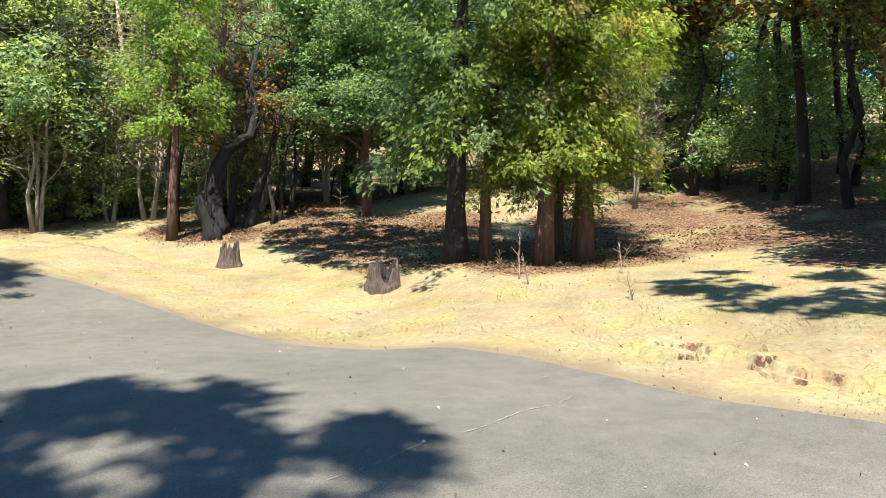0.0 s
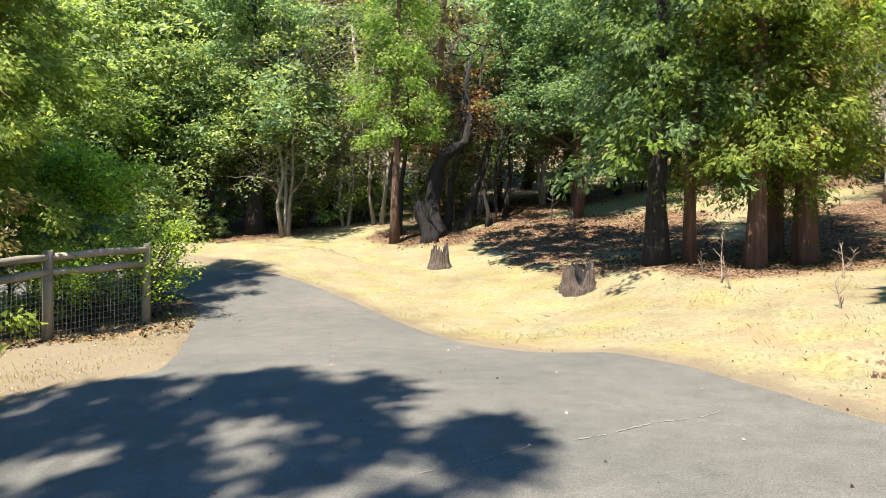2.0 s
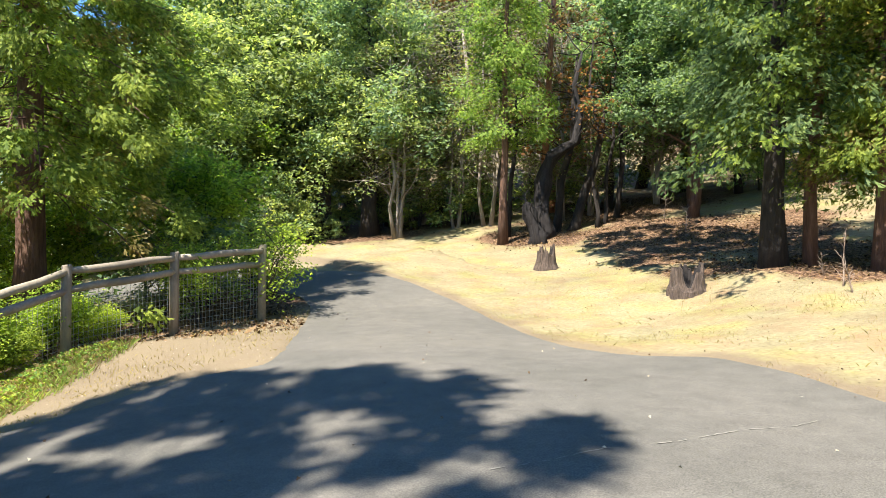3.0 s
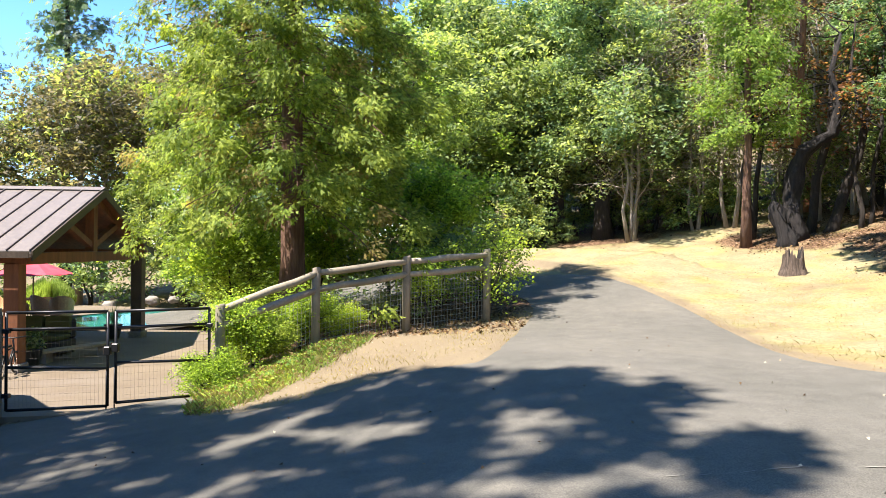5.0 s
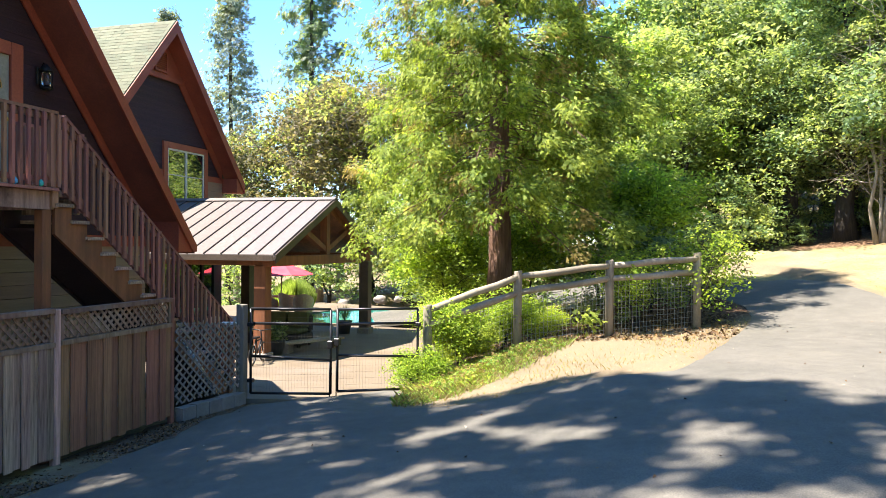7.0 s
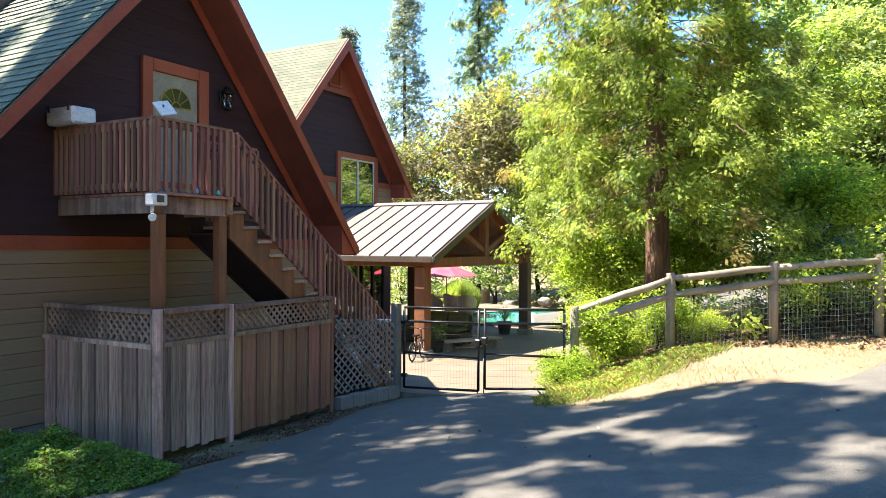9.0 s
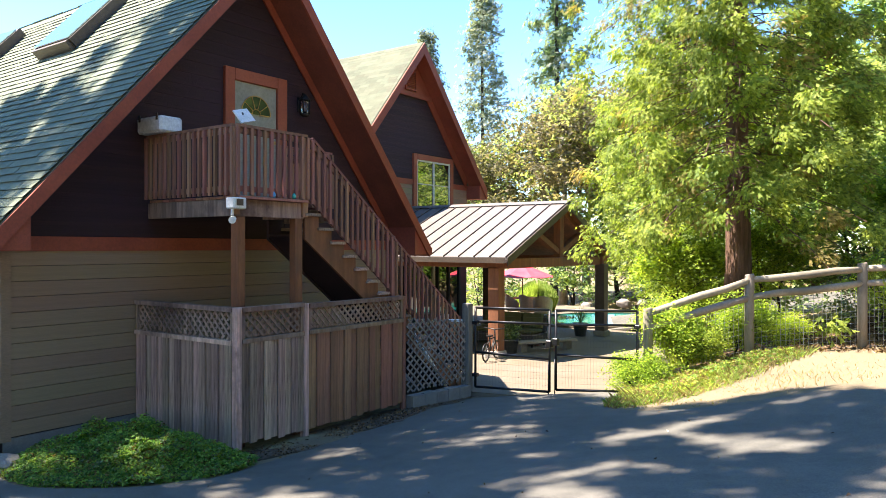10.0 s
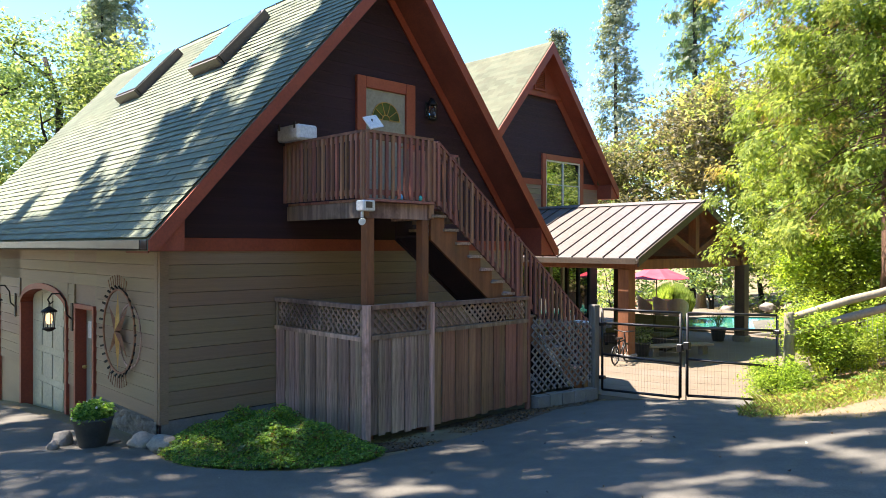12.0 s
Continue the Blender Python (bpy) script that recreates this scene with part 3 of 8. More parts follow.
ground = tagged(new("ground", ground_mesh), "sunburnt straw-coloured dry grass ground with leaf litter", "ground", kind="structure")


def sheet(name, ring, height, material, step, skirt, label, category, kind="structure"):
    """A flat-lying layer with an outline, laid over the land, with an edge that goes down."""
    ring = np.array(ring)
    (x0, y0), (x1, y1) = ring.min(0), ring.max(0)
    px, py = np.meshgrid(np.arange(x0, x1, step), np.arange(y0, y1, step))
    px, py = px.ravel(), py.ravel()
    ok = inside(ring, px, py)
    px, py = px[ok], py[ok]
    ok = edge_distance(ring, px, py) > step * 0.4
    pts = np.r_[ring, np.c_[px[ok], py[ok]]]
    n = len(ring)
    vs, es, fs, *_ = geometry.delaunay_2d_cdt([Vector(p) for p in pts], [(i, (i + 1) % n) for i in range(n)], [], 1, 1e-5)
    xy = np.array([tuple(v) for v in vs])
    z = height(xy[:, 0], xy[:, 1])
    verts = np.c_[xy, z].tolist()
    faces = [list(f) for f in fs]
    zr = height(ring[:, 0], ring[:, 1])
    k = len(verts)
    verts += np.c_[ring, zr].tolist() + np.c_[ring, zr - skirt].tolist()
    faces += [[k + i, k + (i + 1) % n, k + n + (i + 1) % n, k + n + i] for i in range(n)]
    me = raw(name, verts, faces, True)
    me.materials.append(material)
    return tagged(new(name, me), label, category, kind=kind)


ragged = ROAD_RING.copy()
for i, (rx, ry) in enumerate(ROAD_RING):
    w = noise.noise(Vector((rx * 1.7, ry * 1.7, 2.0))) * 0.05 + noise.noise(Vector((rx * 5, ry * 5, 7.0))) * 0.03
    ragged[i] += (w, w * 0.6)
road = sheet("road", ragged, lambda x, y: ground_height(x, y, False) + 0.006, ASPHALT, 0.45, 0.07, "grey weathered asphalt driveway bending between dry verges", "driveway")


def bank_lip():
    """The torn step at the foot of the bank, with bare earth and painted undercut shade on its steep faces."""
    xs, ys = np.arange(7.2, 9.2, 0.03), np.arange(0.0, 4.4, 0.035)
    px, py = np.meshgrid(xs, ys)
    d = along(LIP, px, py) + fbm(px, py, 1.6) * 0.28 + fbm(px, py, 4.5, 4) * 0.17
    deep = np.clip(0.5 + 0.9 * fbm(px * 0.4, py, 1.3, 2), 0.12, 0.85) * np.clip((3.6 - py) / 0.6, 0, 1)
    step = np.clip((d + 0.03) / 0.06, 0, 1)
    z = ground_height(px, py, False) + 0.025 * fbm(px, py, 3.0, 3) + step * 0.05 * np.exp(-np.maximum(d, 0) / 0.6) - (1 - step) * 0.2 * deep * np.exp(np.minimum(d, 0) / 0.3)
    rim = np.clip((np.abs(d) - 0.5) / 0.25, 0, 1) + np.clip((0.3 - py) / 0.3, 0, 1) + np.clip((py - 4.1) / 0.3, 0, 1)
    z = z + 0.012 - 0.16 * np.clip(rim, 0, 1)
    z = np.where(np.abs(d) > 0.3, np.minimum(z, ground_height(px, py) - 0.01), z)
    n, m = px.shape
    idx = np.arange(n * m).reshape(n, m)
    me = raw("bank_lip", np.stack([px, py, z], -1).reshape(-1, 3).tolist(), np.stack([idx[:-1, :-1], idx[:-1, 1:], idx[1:, 1:], idx[1:, :-1]], -1).reshape(-1, 4).tolist(), True)
    me.materials.append(SOIL)
    fall = np.zeros(px.shape)
    fall[:, 1:-1] = z[:, 2:] - z[:, :-2]
    # Steep faces go dark brown: bare soil plus the shadow below the ragged edge.
    earth_and_shade = np.clip((fall - 0.015) / 0.04, 0, 1) * np.clip(0.55 + 1.2 * fbm(px, py, 2.2, 3), 0.1, 1.0) * 0.56
    me.attributes.new("litter", "FLOAT", "POINT").data.foreach_set("value", earth_and_shade.ravel())
    tagged(new("bank_lip", me), "torn turf edge over a washed-out earth bank", "bank", kind="structure")


bank_lip()

# ---- trees ----
def limb_path(rnd, start, heading, length, bend, droop, n=5):
    pts, d, p = [Vector(start)], Vector(heading).normalized(), Vector(start)
    for _ in range(n):
        d = (d + Vector((rnd.uniform(-1, 1), rnd.uniform(-1, 1), rnd.uniform(-1, 1))) * bend + Vector((0, 0, -droop))).normalized()
        p = p + d * (length / n)
        pts.append(p.copy())
    return pts


def quads_at(rng, centres, spread, count, size, flat=0.6, aspect=1.6, simple=False):
    """Small pointed leaves on loose balls round centres, thicker above: folded diamonds, or plain darts on far trees."""
    c = np.repeat(np.asarray(centres), count, 0)
    n = len(c)
    out = rng.normal(size=(n, 3))
    out /= np.linalg.norm(out, axis=1)[:, None]
    out[:, 2] = np.where(rng.random(n) < 0.6, np.abs(out[:, 2]), out[:, 2])
    c = c + out * (spread * np.array([1.45, 1.45, 1.0])) * (0.35 + 0.75 * rng.random(n) ** 0.5)[:, None]
    a = rng.uniform(0, 2 * np.pi, n)
    d = np.stack([np.cos(a), np.sin(a), rng.normal(-0.25, 0.5, n)], -1)
    d /= np.linalg.norm(d, axis=1)[:, None]
    up = rng.normal(size=(n, 3)) * flat + np.array([-0.25, -0.15, 0.75]) + out * 0.8
    s = np.cross(d, up)
    s /= np.linalg.norm(s, axis=1)[:, None] + 1e-9
    up = np.cross(s, d)
    z = size * rng.uniform(0.55, 1.25, n)[:, None]
    if simple:
        w = s * z * 0.62 / aspect
        v = np.stack([c + w, c + d * z * 1.15, c - w], 1)
        return v.reshape(-1, 3), np.arange(3 * n).reshape(-1, 3)
    v = np.stack([c, c + d * z * 0.5 + s * z * 0.5 / aspect + up * z * 0.08, c + d * z, c + d * z * 0.5 - s * z * 0.5 / aspect + up * z * 0.08], 1)
    return v.reshape(-1, 3), np.arange(4 * n).reshape(-1, 4)


def sprays_at(rng, centres, out, spread, count, size, droop=0.35, fingers=5, fan=1.9):
    """Flat fan-shaped sprays with a jagged rim, in tufts, their faces outwards and up."""
    c = np.repeat(np.asarray(centres), count, 0)
    o = np.repeat(np.asarray(out), count, 0)
    n = len(c)
    off = rng.normal(size=(n, 3)) * np.array([1.0, 1.0, 0.8])
    face = o * 0.45 + np.array([-0.3, -0.2, 0.6]) + off * 0.25 + rng.normal(size=(n, 3)) * 0.38
    face /= np.linalg.norm(face, axis=1)[:, None]
    d = o * 0.8 + off * 0.4 + rng.normal(size=(n, 3)) * 0.25
    d[:, 2] += 0.1 - droop
    d -= face * (d * face).sum(1)[:, None]
    d /= np.linalg.norm(d, axis=1)[:, None] + 1e-9
    s = np.cross(face, d)
    c = c + off * spread
    z = size * rng.uniform(0.6, 1.25, n)
    vs = [c[:, None]]
    for k in range(fingers):
        t = ((k + 0.5) / fingers - 0.5) * fan
        h = fan * 0.5 / fingers
        r = (z * (1.0 - 0.28 * abs(t)) * rng.uniform(0.55, 1.1, n))[:, None]
        sag = face * (0.12 * z * (rng.random(n) - 0.6))[:, None]
        for q, w in ((t - h, 0.86), (t + h * 0.55, 1.0)):
            vs.append((c + (d * np.cos(q) + s * np.sin(q)) * r * w + sag)[:, None])
    v = np.concatenate(vs, 1)
    m = 1 + 2 * fingers
    f = np.array([[0, 1 + 2 * k, 2 + 2 * k] for k in range(fingers)])[None] + (np.arange(n) * m)[:, None, None]
    return v.reshape(-1, 3), f.reshape(-1, 3)


def foliage(name, sets, parent, label=""):
    """One crown out of leaf sets of (vertices, faces, material)."""
    vs, fs, mi, base, mats = [], [], [], 0, []
    for v, f, m in sets:
        if m not in mats:
            mats.append(m)
        vs.append(v), fs.append(f + base), mi.append(np.full(len(f), mats.index(m)))
        base += len(v)
    me = bpy.data.meshes.new(name)
    v, f = np.concatenate(vs), np.concatenate(fs).astype(np.int32)
    me.vertices.add(len(v)), me.loops.add(f.size), me.polygons.add(len(f))
    me.vertices.foreach_set("co", v.astype(np.float32).ravel())
    me.loops.foreach_set("vertex_index", f.ravel())
    me.polygons.foreach_set("loop_start", np.arange(0, f.size, f.shape[1], dtype=np.int32))
    me.polygons.foreach_set("material_index", np.concatenate(mi).astype(np.int32))
    me.update(calc_edges=True)
    for m in mats:
        me.materials.append(m)
    return part(name, me, None, parent, label)


def trunk_part(paths, bark, parent, seg=9, seed=1, stems=1, label=""):
    """The stem or stems, and the boughs as one joined part."""
    for i in range(stems):
        bm = bmesh.new()
        tube(bm, *paths[i], seg, True, 0.10, seed + i)
        ob = part("trunk", bm, bark, parent, label)
    if len(paths) > stems:
        bm = bmesh.new()
        for i, (pts, radii) in enumerate(paths[stems:]):
            tube(bm, pts, radii, 5 if radii[0] > 0.05 else 4, False, 0.05, seed + i)
        ob = part("branchwork", bm, bark, parent)
        ob["kind"] = "stuff"


def conifer(name, seed, height, radius, low, girth, bark, mats, label, count=900, size=0.3, per=6, lean=(0, 0), droop=0.25, shape=0.8, sparse=0.0, group="", puff=0.17, fingers=5, full_to=99.0, inner=0.4, twigs=0, crest=1.0, thin=0.65, tuft=0.09, even=0.6, fan=1.9, airy=0.0):
    """An evergreen at the origin: straight trunk, whorls of hanging boughs, tufts of fronds on their outer parts, thinner above full_to and, by airy, in the lowest boughs."""
    rnd, rng = random.Random(seed), np.random.default_rng(seed)
    t = thing(name, (0, 0, 0), label, "tree", group)
    axis = [Vector((lean[0] * k / 8 + rnd.uniform(-0.05, 0.05) * (k > 0), lean[1] * k / 8 + rnd.uniform(-0.05, 0.05) * (k > 0), -0.3 + (height + 0.3) * k / 8)) for k in range(9)]
    paths = [(axis, [girth * (1.35 if k == 0 else 1.0) * (1 - 0.93 * k / 8) for k in range(9)])]
    tips, outs, gaps = [], [], random.Random(seed + 5)
    boughs = int(count / 14)
    for b in range(boughs):
        u = (b + rnd.random()) / boughs
        z = low + (height - low) * u
        reach = radius * (max(0.06, (1 - u) ** shape)) * rnd.uniform(even, 1.06) * (0.9 + 0.1 * min(1, u * 6))
        reach *= crest if z > full_to else 1.0
        if rnd.random() < sparse:
            continue
        a = b * 2.399 + rnd.uniform(-0.4, 0.4)
        k = min(7, int(8 * z / height))
        start = axis[k].lerp(axis[k + 1], max(0.0, 8 * z / height - k))
        pts = limb_path(rnd, start, (math.cos(a), math.sin(a), 0.25 - 0.35 * (1 - u)), reach, 0.10, droop * 0.35)
        paths.append((pts[:5], [max(0.010, girth * 0.06 * (1 - u * 0.6) * (1 - 0.9 * i / 5)) for i in range(5)]))
        side = Vector((-math.sin(a), math.cos(a), 0))
        for i in range(5):
            s = inner + (1 - inner) * (i + rnd.random()) / 5
            j = min(4, int(s * 5))
            knot = pts[j].lerp(pts[j + 1], s * 5 - j) + side * rnd.gauss(0, 0.10 + 0.12 * reach) + Vector((0, 0, rnd.gauss(-0.03, 0.12)))
            way = (Vector((math.cos(a), math.sin(a), 0)) + side * rnd.gauss(0, 0.5)).normalized()
            for _ in range(3):
                if (rnd.random() < thin if z > full_to else gaps.random() < airy * max(0.0, 1 - (z - low) / 3)):
                    continue
                p = knot + Vector((rnd.gauss(0, tuft), rnd.gauss(0, tuft), rnd.gauss(0, tuft * 0.8)))
                tips.append(p), outs.append((way.x, way.y, 0.0))
    for i in range(twigs):
        z, a = rnd.uniform(low, min(height, full_to)), rnd.uniform(0, 6.28)
        q = limb_path(rnd, (0, 0, z), (math.cos(a), math.sin(a), rnd.uniform(-0.5, 0.2)), radius * rnd.uniform(0.3, 0.65), 0.3, 0.06, 5)
        paths.append((q, [0.014, 0.012, 0.010, 0.008, 0.006, 0.004]))
    tips, outs = np.array([tuple(p) for p in tips]), np.array(outs)
    trunk_part(paths, bark, t, 14, seed)
    pick = np.repeat(rng.random(len(tips) // 3 + 1), 3)[:len(tips)]
    sets, start = [], 0.0
    for m, share in mats:
        ok = (pick >= start) & (pick < start + share)
        start += share
        if ok.any():
            v, f = sprays_at(rng, tips[ok], outs[ok], puff, per, size, droop, fingers, fan)
            sets.append((v, f, m))
    foliage("crown", sets, t)
    return t


def broadleaf(name, seed, height, spread, low, girth, bark, mats, label, clumps=260, per=26, size=0.13, lean=(0, 0), forks=6, puff=0.34, bare=0, group="", category="tree", stems=1, simple=False):
    """A leafy tree or shrub at the origin: leaning stem or stems, forking limbs, and clumps of small leaves with gaps."""
    rnd, rng = random.Random(seed), np.random.default_rng(seed)
    t = thing(name, (0, 0, 0), label, category, group)
    paths, tips, stem_paths = [], [], []
    for s in range(stems):
        a0 = rnd.uniform(0, 6.28)
        off = Vector((math.cos(a0), math.sin(a0), 0)) * (0.12 * (stems > 1) * (1 + girth * 3))
        top = Vector((lean[0] + off.x * 4, lean[1] + off.y * 4, height * 0.72))
        axis = [off.lerp(top, k / 6) + Vector((rnd.gauss(0, 1), rnd.gauss(0, 1), 0)) * (0.012 * height * (k > 0)) for k in range(7)]
        axis[0].z = -0.25
        stem_paths.append((axis, [girth * (1.3 if k == 0 else 1) * (1 - 0.75 * k / 6) for k in range(7)]))
        for b in range(forks):
            u = rnd.uniform(max(0.12, low / height), 1)
            k = min(5, int(u * 6))
            start = axis[k].lerp(axis[k + 1], u * 6 - k)
            a = b * 2.4 + rnd.uniform(-0.6, 0.6)
            ln = spread * rnd.uniform(0.6, 1.0) * (1.1 - 0.45 * u)
            pts = limb_path(rnd, start, (math.cos(a), math.sin(a), rnd.uniform(0.25, 0.95)), ln, 0.28, -0.02, 6)
            r = girth * 0.42 * (1 - 0.4 * u)
            paths.append((pts, [max(0.008, r * (1 - 0.88 * i / 6)) for i in range(7)]))
            for _ in range(4):
                q = rnd.uniform(0.3, 1)
                j = min(5, int(q * 6))
                st = pts[j].lerp(pts[j + 1], q * 6 - j)
                sub = limb_path(rnd, st, (rnd.uniform(-1, 1), rnd.uniform(-1, 1), rnd.uniform(-0.2, 0.8)), ln * 0.45, 0.35, 0.02, 4)
                paths.append((sub, [max(0.006, r * 0.4 * (1 - 0.85 * i / 4)) for i in range(5)]))
                tips += [sub[2], sub[3], sub[4], pts[-1]]
    tips = [p for p in tips if p.z > low * 0.8] or [Vector((0, 0, height))]
    centres = []
    for i in range(clumps):
        p = tips[rnd.randrange(len(tips))]
        centres.append(tuple(p + Vector((rnd.gauss(0, 1), rnd.gauss(0, 1), rnd.gauss(0, 0.8))) * spread * 0.16))
    centres = np.array(centres)
    centres[:, 2] = np.maximum(centres[:, 2], low * 0.75 if low > 0.3 else 0.08)
    for b in range(bare):
        a = rnd.uniform(0, 6.28)
        pts = limb_path(rnd, Vector((0, 0, height * rnd.uniform(0.3, 0.8))) + Vector((lean[0], lean[1], 0)) * 0.5, (math.cos(a), math.sin(a), rnd.uniform(0.1, 0.9)), spread * 0.9, 0.4, 0.0, 6)
        paths.append((pts, [max(0.006, girth * 0.2 * (1 - 0.85 * i / 6)) for i in range(7)]))
    trunk_part(stem_paths + paths, bark, t, 12, seed, stems)
    pick = rng.random(len(centres))
    sets, start = [], 0.0
    for m, share in mats:
        ok = (pick >= start) & (pick < start + share)
        start += share
        if ok.any():
            sets.append((*quads_at(rng, centres[ok], puff, per, size, simple=simple), m))
    foliage("crown", sets, t)
    return t


def plant(ob, x, y, turn=0, size=1.0, label="", sink=0.0):
    """Moves a thing made at the origin to its place on the land."""
    ob.matrix_basis = pose(x, y, G(x, y) - sink, 0, 0, turn) @ Matrix.Scale(size, 4)
    if label:
        ob["label"] = label
    return ob


def again(ob, x, y, turn=0, size=1.0, label=""):
    c = copy_thing(ob, pose(x, y, G(x, y), 0, 0, turn))
    c.scale = (size, size, size)
    if label:
        c["label"] = label
    return c

# ---- garage with the upper room ----
WX, NY, FY, BX = -6.9, 2.42, 9.45, -17.9           # gable wall, drive-side wall, far wall, back wall
RAKE, RIDGE_Y, RIDGE_Z = -6.2, 6.02, 7.22
EAVE_L, EAVE_R, EAVE_ZL, EAVE_ZR = 1.97, 9.92, 2.63, 2.53
SL, SR = (RIDGE_Z - EAVE_ZL) / (RIDGE_Y - EAVE_L), (RIDGE_Z - EAVE_ZR) / (EAVE_R - RIDGE_Y)
BOARD = unit_board("board")


def roof_z(y):
    return EAVE_ZL + SL * (y - EAVE_L) if y < RIDGE_Y else EAVE_ZR + SR * (EAVE_R - y)


garage = thing("garage", (WX, NY, 0), "two-storey garage with olive siding, charcoal gable and rust-red trim", "house")
bm = bmesh.new()
prism(bm, [(WX, NY, -0.4), (WX, FY, -0.4), (WX, FY, roof_z(FY) - 0.25), (WX, RIDGE_Y, RIDGE_Z - 0.3), (WX, NY, roof_z(NY) - 0.25)], (-0.16, 0, 0))
gable_wall = part("wall", bm, DARK_SIDING, garage, "charcoal gable wall over olive lap siding")
for x0, x1, z0, z1 in ((WX - 0.16, -9.32, -0.6, 2.6), (-9.32, -10.12, 1.57, 2.6), (-10.12, -10.6, -0.6, 2.6), (-10.6, -13.3, 1.78, 2.6), (-13.3, -14.95, -0.8, 2.6), (-14.95, -17.6, 1.78, 2.6), (-17.6, BX, -0.8, 2.6)):
    pier = part("wall", box(bmesh.new(), x0, NY, z0, x1, NY + 0.16, z1), GREEN_SIDING, garage, "olive painted wall with lap siding")
    if z0 == -0.6 and x1 == -9.32:
        drive_wall = pier
part("wall", box(bmesh.new(), WX - 0.16, FY - 0.16, -0.4, BX, FY, 2.7), GREEN_SIDING, garage)
bm = bmesh.new()
prism(bm, [(BX, NY, -0.6), (BX, FY, -0.6), (BX, FY, roof_z(FY) - 0.25), (BX, RIDGE_Y, RIDGE_Z - 0.3), (BX, NY, roof_z(NY) - 0.25)], (0.16, 0, 0))
part("wall", bm, GREEN_SIDING, garage)
for name, z0, z1 in (("upper_floor", 2.75, 2.9), ("floor_slab", -0.55, -0.42)):
    part(name, box(bmesh.new(), WX - 0.2, NY + 0.2, z0, BX + 0.2, FY - 0.2, z1), GREEN_SIDING, garage)
# lap siding, board by board
lap = bmesh.new()
prism(lap, [(0, 0, 0.045), (0.028, 0, 0.045), (0.030, 0, 0.07), (0.022, 0, 0.98), (0.018, 0, 1.0), (0, 0, 1.0)], (0, 1, 0))
LAP = mesh_of("siding_board", lap)
for i in range(12):
    z = 0.24 + 0.185 * i
    piece("siding_board", LAP, GREEN_SIDING, gable_wall, Matrix.Translation((WX, NY + 0.06, z)) @ Matrix.Diagonal((1, FY - NY - 0.06, 0.188, 1)))
    for x0, x1 in ((-6.98, -9.2), (-10.22, -10.52), (-13.42, -14.85), (-17.7, BX)):
        if z > 0.2 or x1 < -9:
            piece("siding_board", LAP, GREEN_SIDING, drive_wall, Matrix.Translation((x0, NY, z)) @ Matrix.Rotation(radians(-90), 4, "Z") @ Matrix.Diagonal((1, x1 - x0, 0.188, 1)))
    if z > 1.78:
        piece("siding_board", LAP, GREEN_SIDING, drive_wall, Matrix.Translation((-10.5, NY, z)) @ Matrix.Rotation(radians(-90), 4, "Z") @ Matrix.Diagonal((1, -7.3, 0.188, 1)))
        piece("siding_board", LAP, GREEN_SIDING, drive_wall, Matrix.Translation((-9.2, NY, z)) @ Matrix.Rotation(radians(-90), 4, "Z") @ Matrix.Diagonal((1, -1.05, 0.188, 1)))
# charcoal courses on the gable
for i in range(24):
    z = 2.64 + 0.185 * i
    a, b = max(NY, EAVE_L + (z + 0.35 - EAVE_ZL) / SL), min(FY, EAVE_R - (z + 0.35 - EAVE_ZR) / SR)
    for lo, hi in ((a, min(b, 5.56)), (max(a, 6.8), b)) if z < 5.2 else ((a, b),):
        if hi - lo > 0.1:
            piece("siding_board", LAP, DARK_SIDING, gable_wall, Matrix.Translation((WX, lo, z)) @ Matrix.Diagonal((0.25, hi - lo, 0.188, 1)))
LAP_DARK = LAP.copy()
LAP_DARK.materials.clear()
LAP_DARK.materials.append(DARK_SIDING)
for ob in list(gable_wall.children):
    if ob.matrix_basis.translation.z > 2.6:
        ob.data = LAP_DARK
bm = bmesh.new()
box(bm, WX - 0.02, NY - 0.03, 0.2, WX + 0.035, NY + 0.09, 2.46)
box(bm, WX - 0.13, NY - 0.035, 0.2, WX - 0.022, NY - 0.004, 2.46)
part("corner_board", bm, GREEN_SIDING, garage)
bm = bmesh.new()
box(bm, WX, NY - 0.04, 2.46, WX + 0.05, FY + 0.04, 2.64)
part("band_board", bm, RED_TRIM, garage, "rust-red painted band board")
# stone footing
bm = bmesh.new()
box(bm, WX - 0.04, NY - 0.02, -0.5, -9.25, NY - 0.004, 0.24)
box(bm, WX + 0.004, NY + 0.0, -0.4, WX + 0.03, FY, 0.235)
part("footing", bm, BLOCK, garage, "rough grey stone footing")


def rubble(x0, x1, y, z0, z1, step=0.028):
    """A rough face of bedded field stones, bulging stone by stone."""
    xs, zs = np.arange(x0, x1 + step, step), np.arange(z0, z1 + step * 0.5, step)
    vs = []
    for z in zs:
        for x in xs:
            near = noise.voronoi(Vector((x * 6.5, 0, z * 8.5)))[0]
            out = min(1.0, (near[1] - near[0]) * 2.6) ** 0.6
            vs.append((x, y - 0.012 - 0.045 * out - 0.012 * noise.noise(Vector((x * 14, 3, z * 14))), z))
    n = len(xs)
    return raw("rubble", vs, [(j * n + i, j * n + i + 1, (j + 1) * n + i + 1, (j + 1) * n + i) for j in range(len(zs) - 1) for i in range(n - 1)], True)


face = new("rubble_face", rubble(-9.25, WX - 0.02, NY - 0.02, -0.5, 0.235))
face.data.materials.append(RUBBLE)
face.parent = garage
face.matrix_parent_inverse = garage.matrix_basis.inverted()
face["label"] = "rough bedded field stones along the footing"

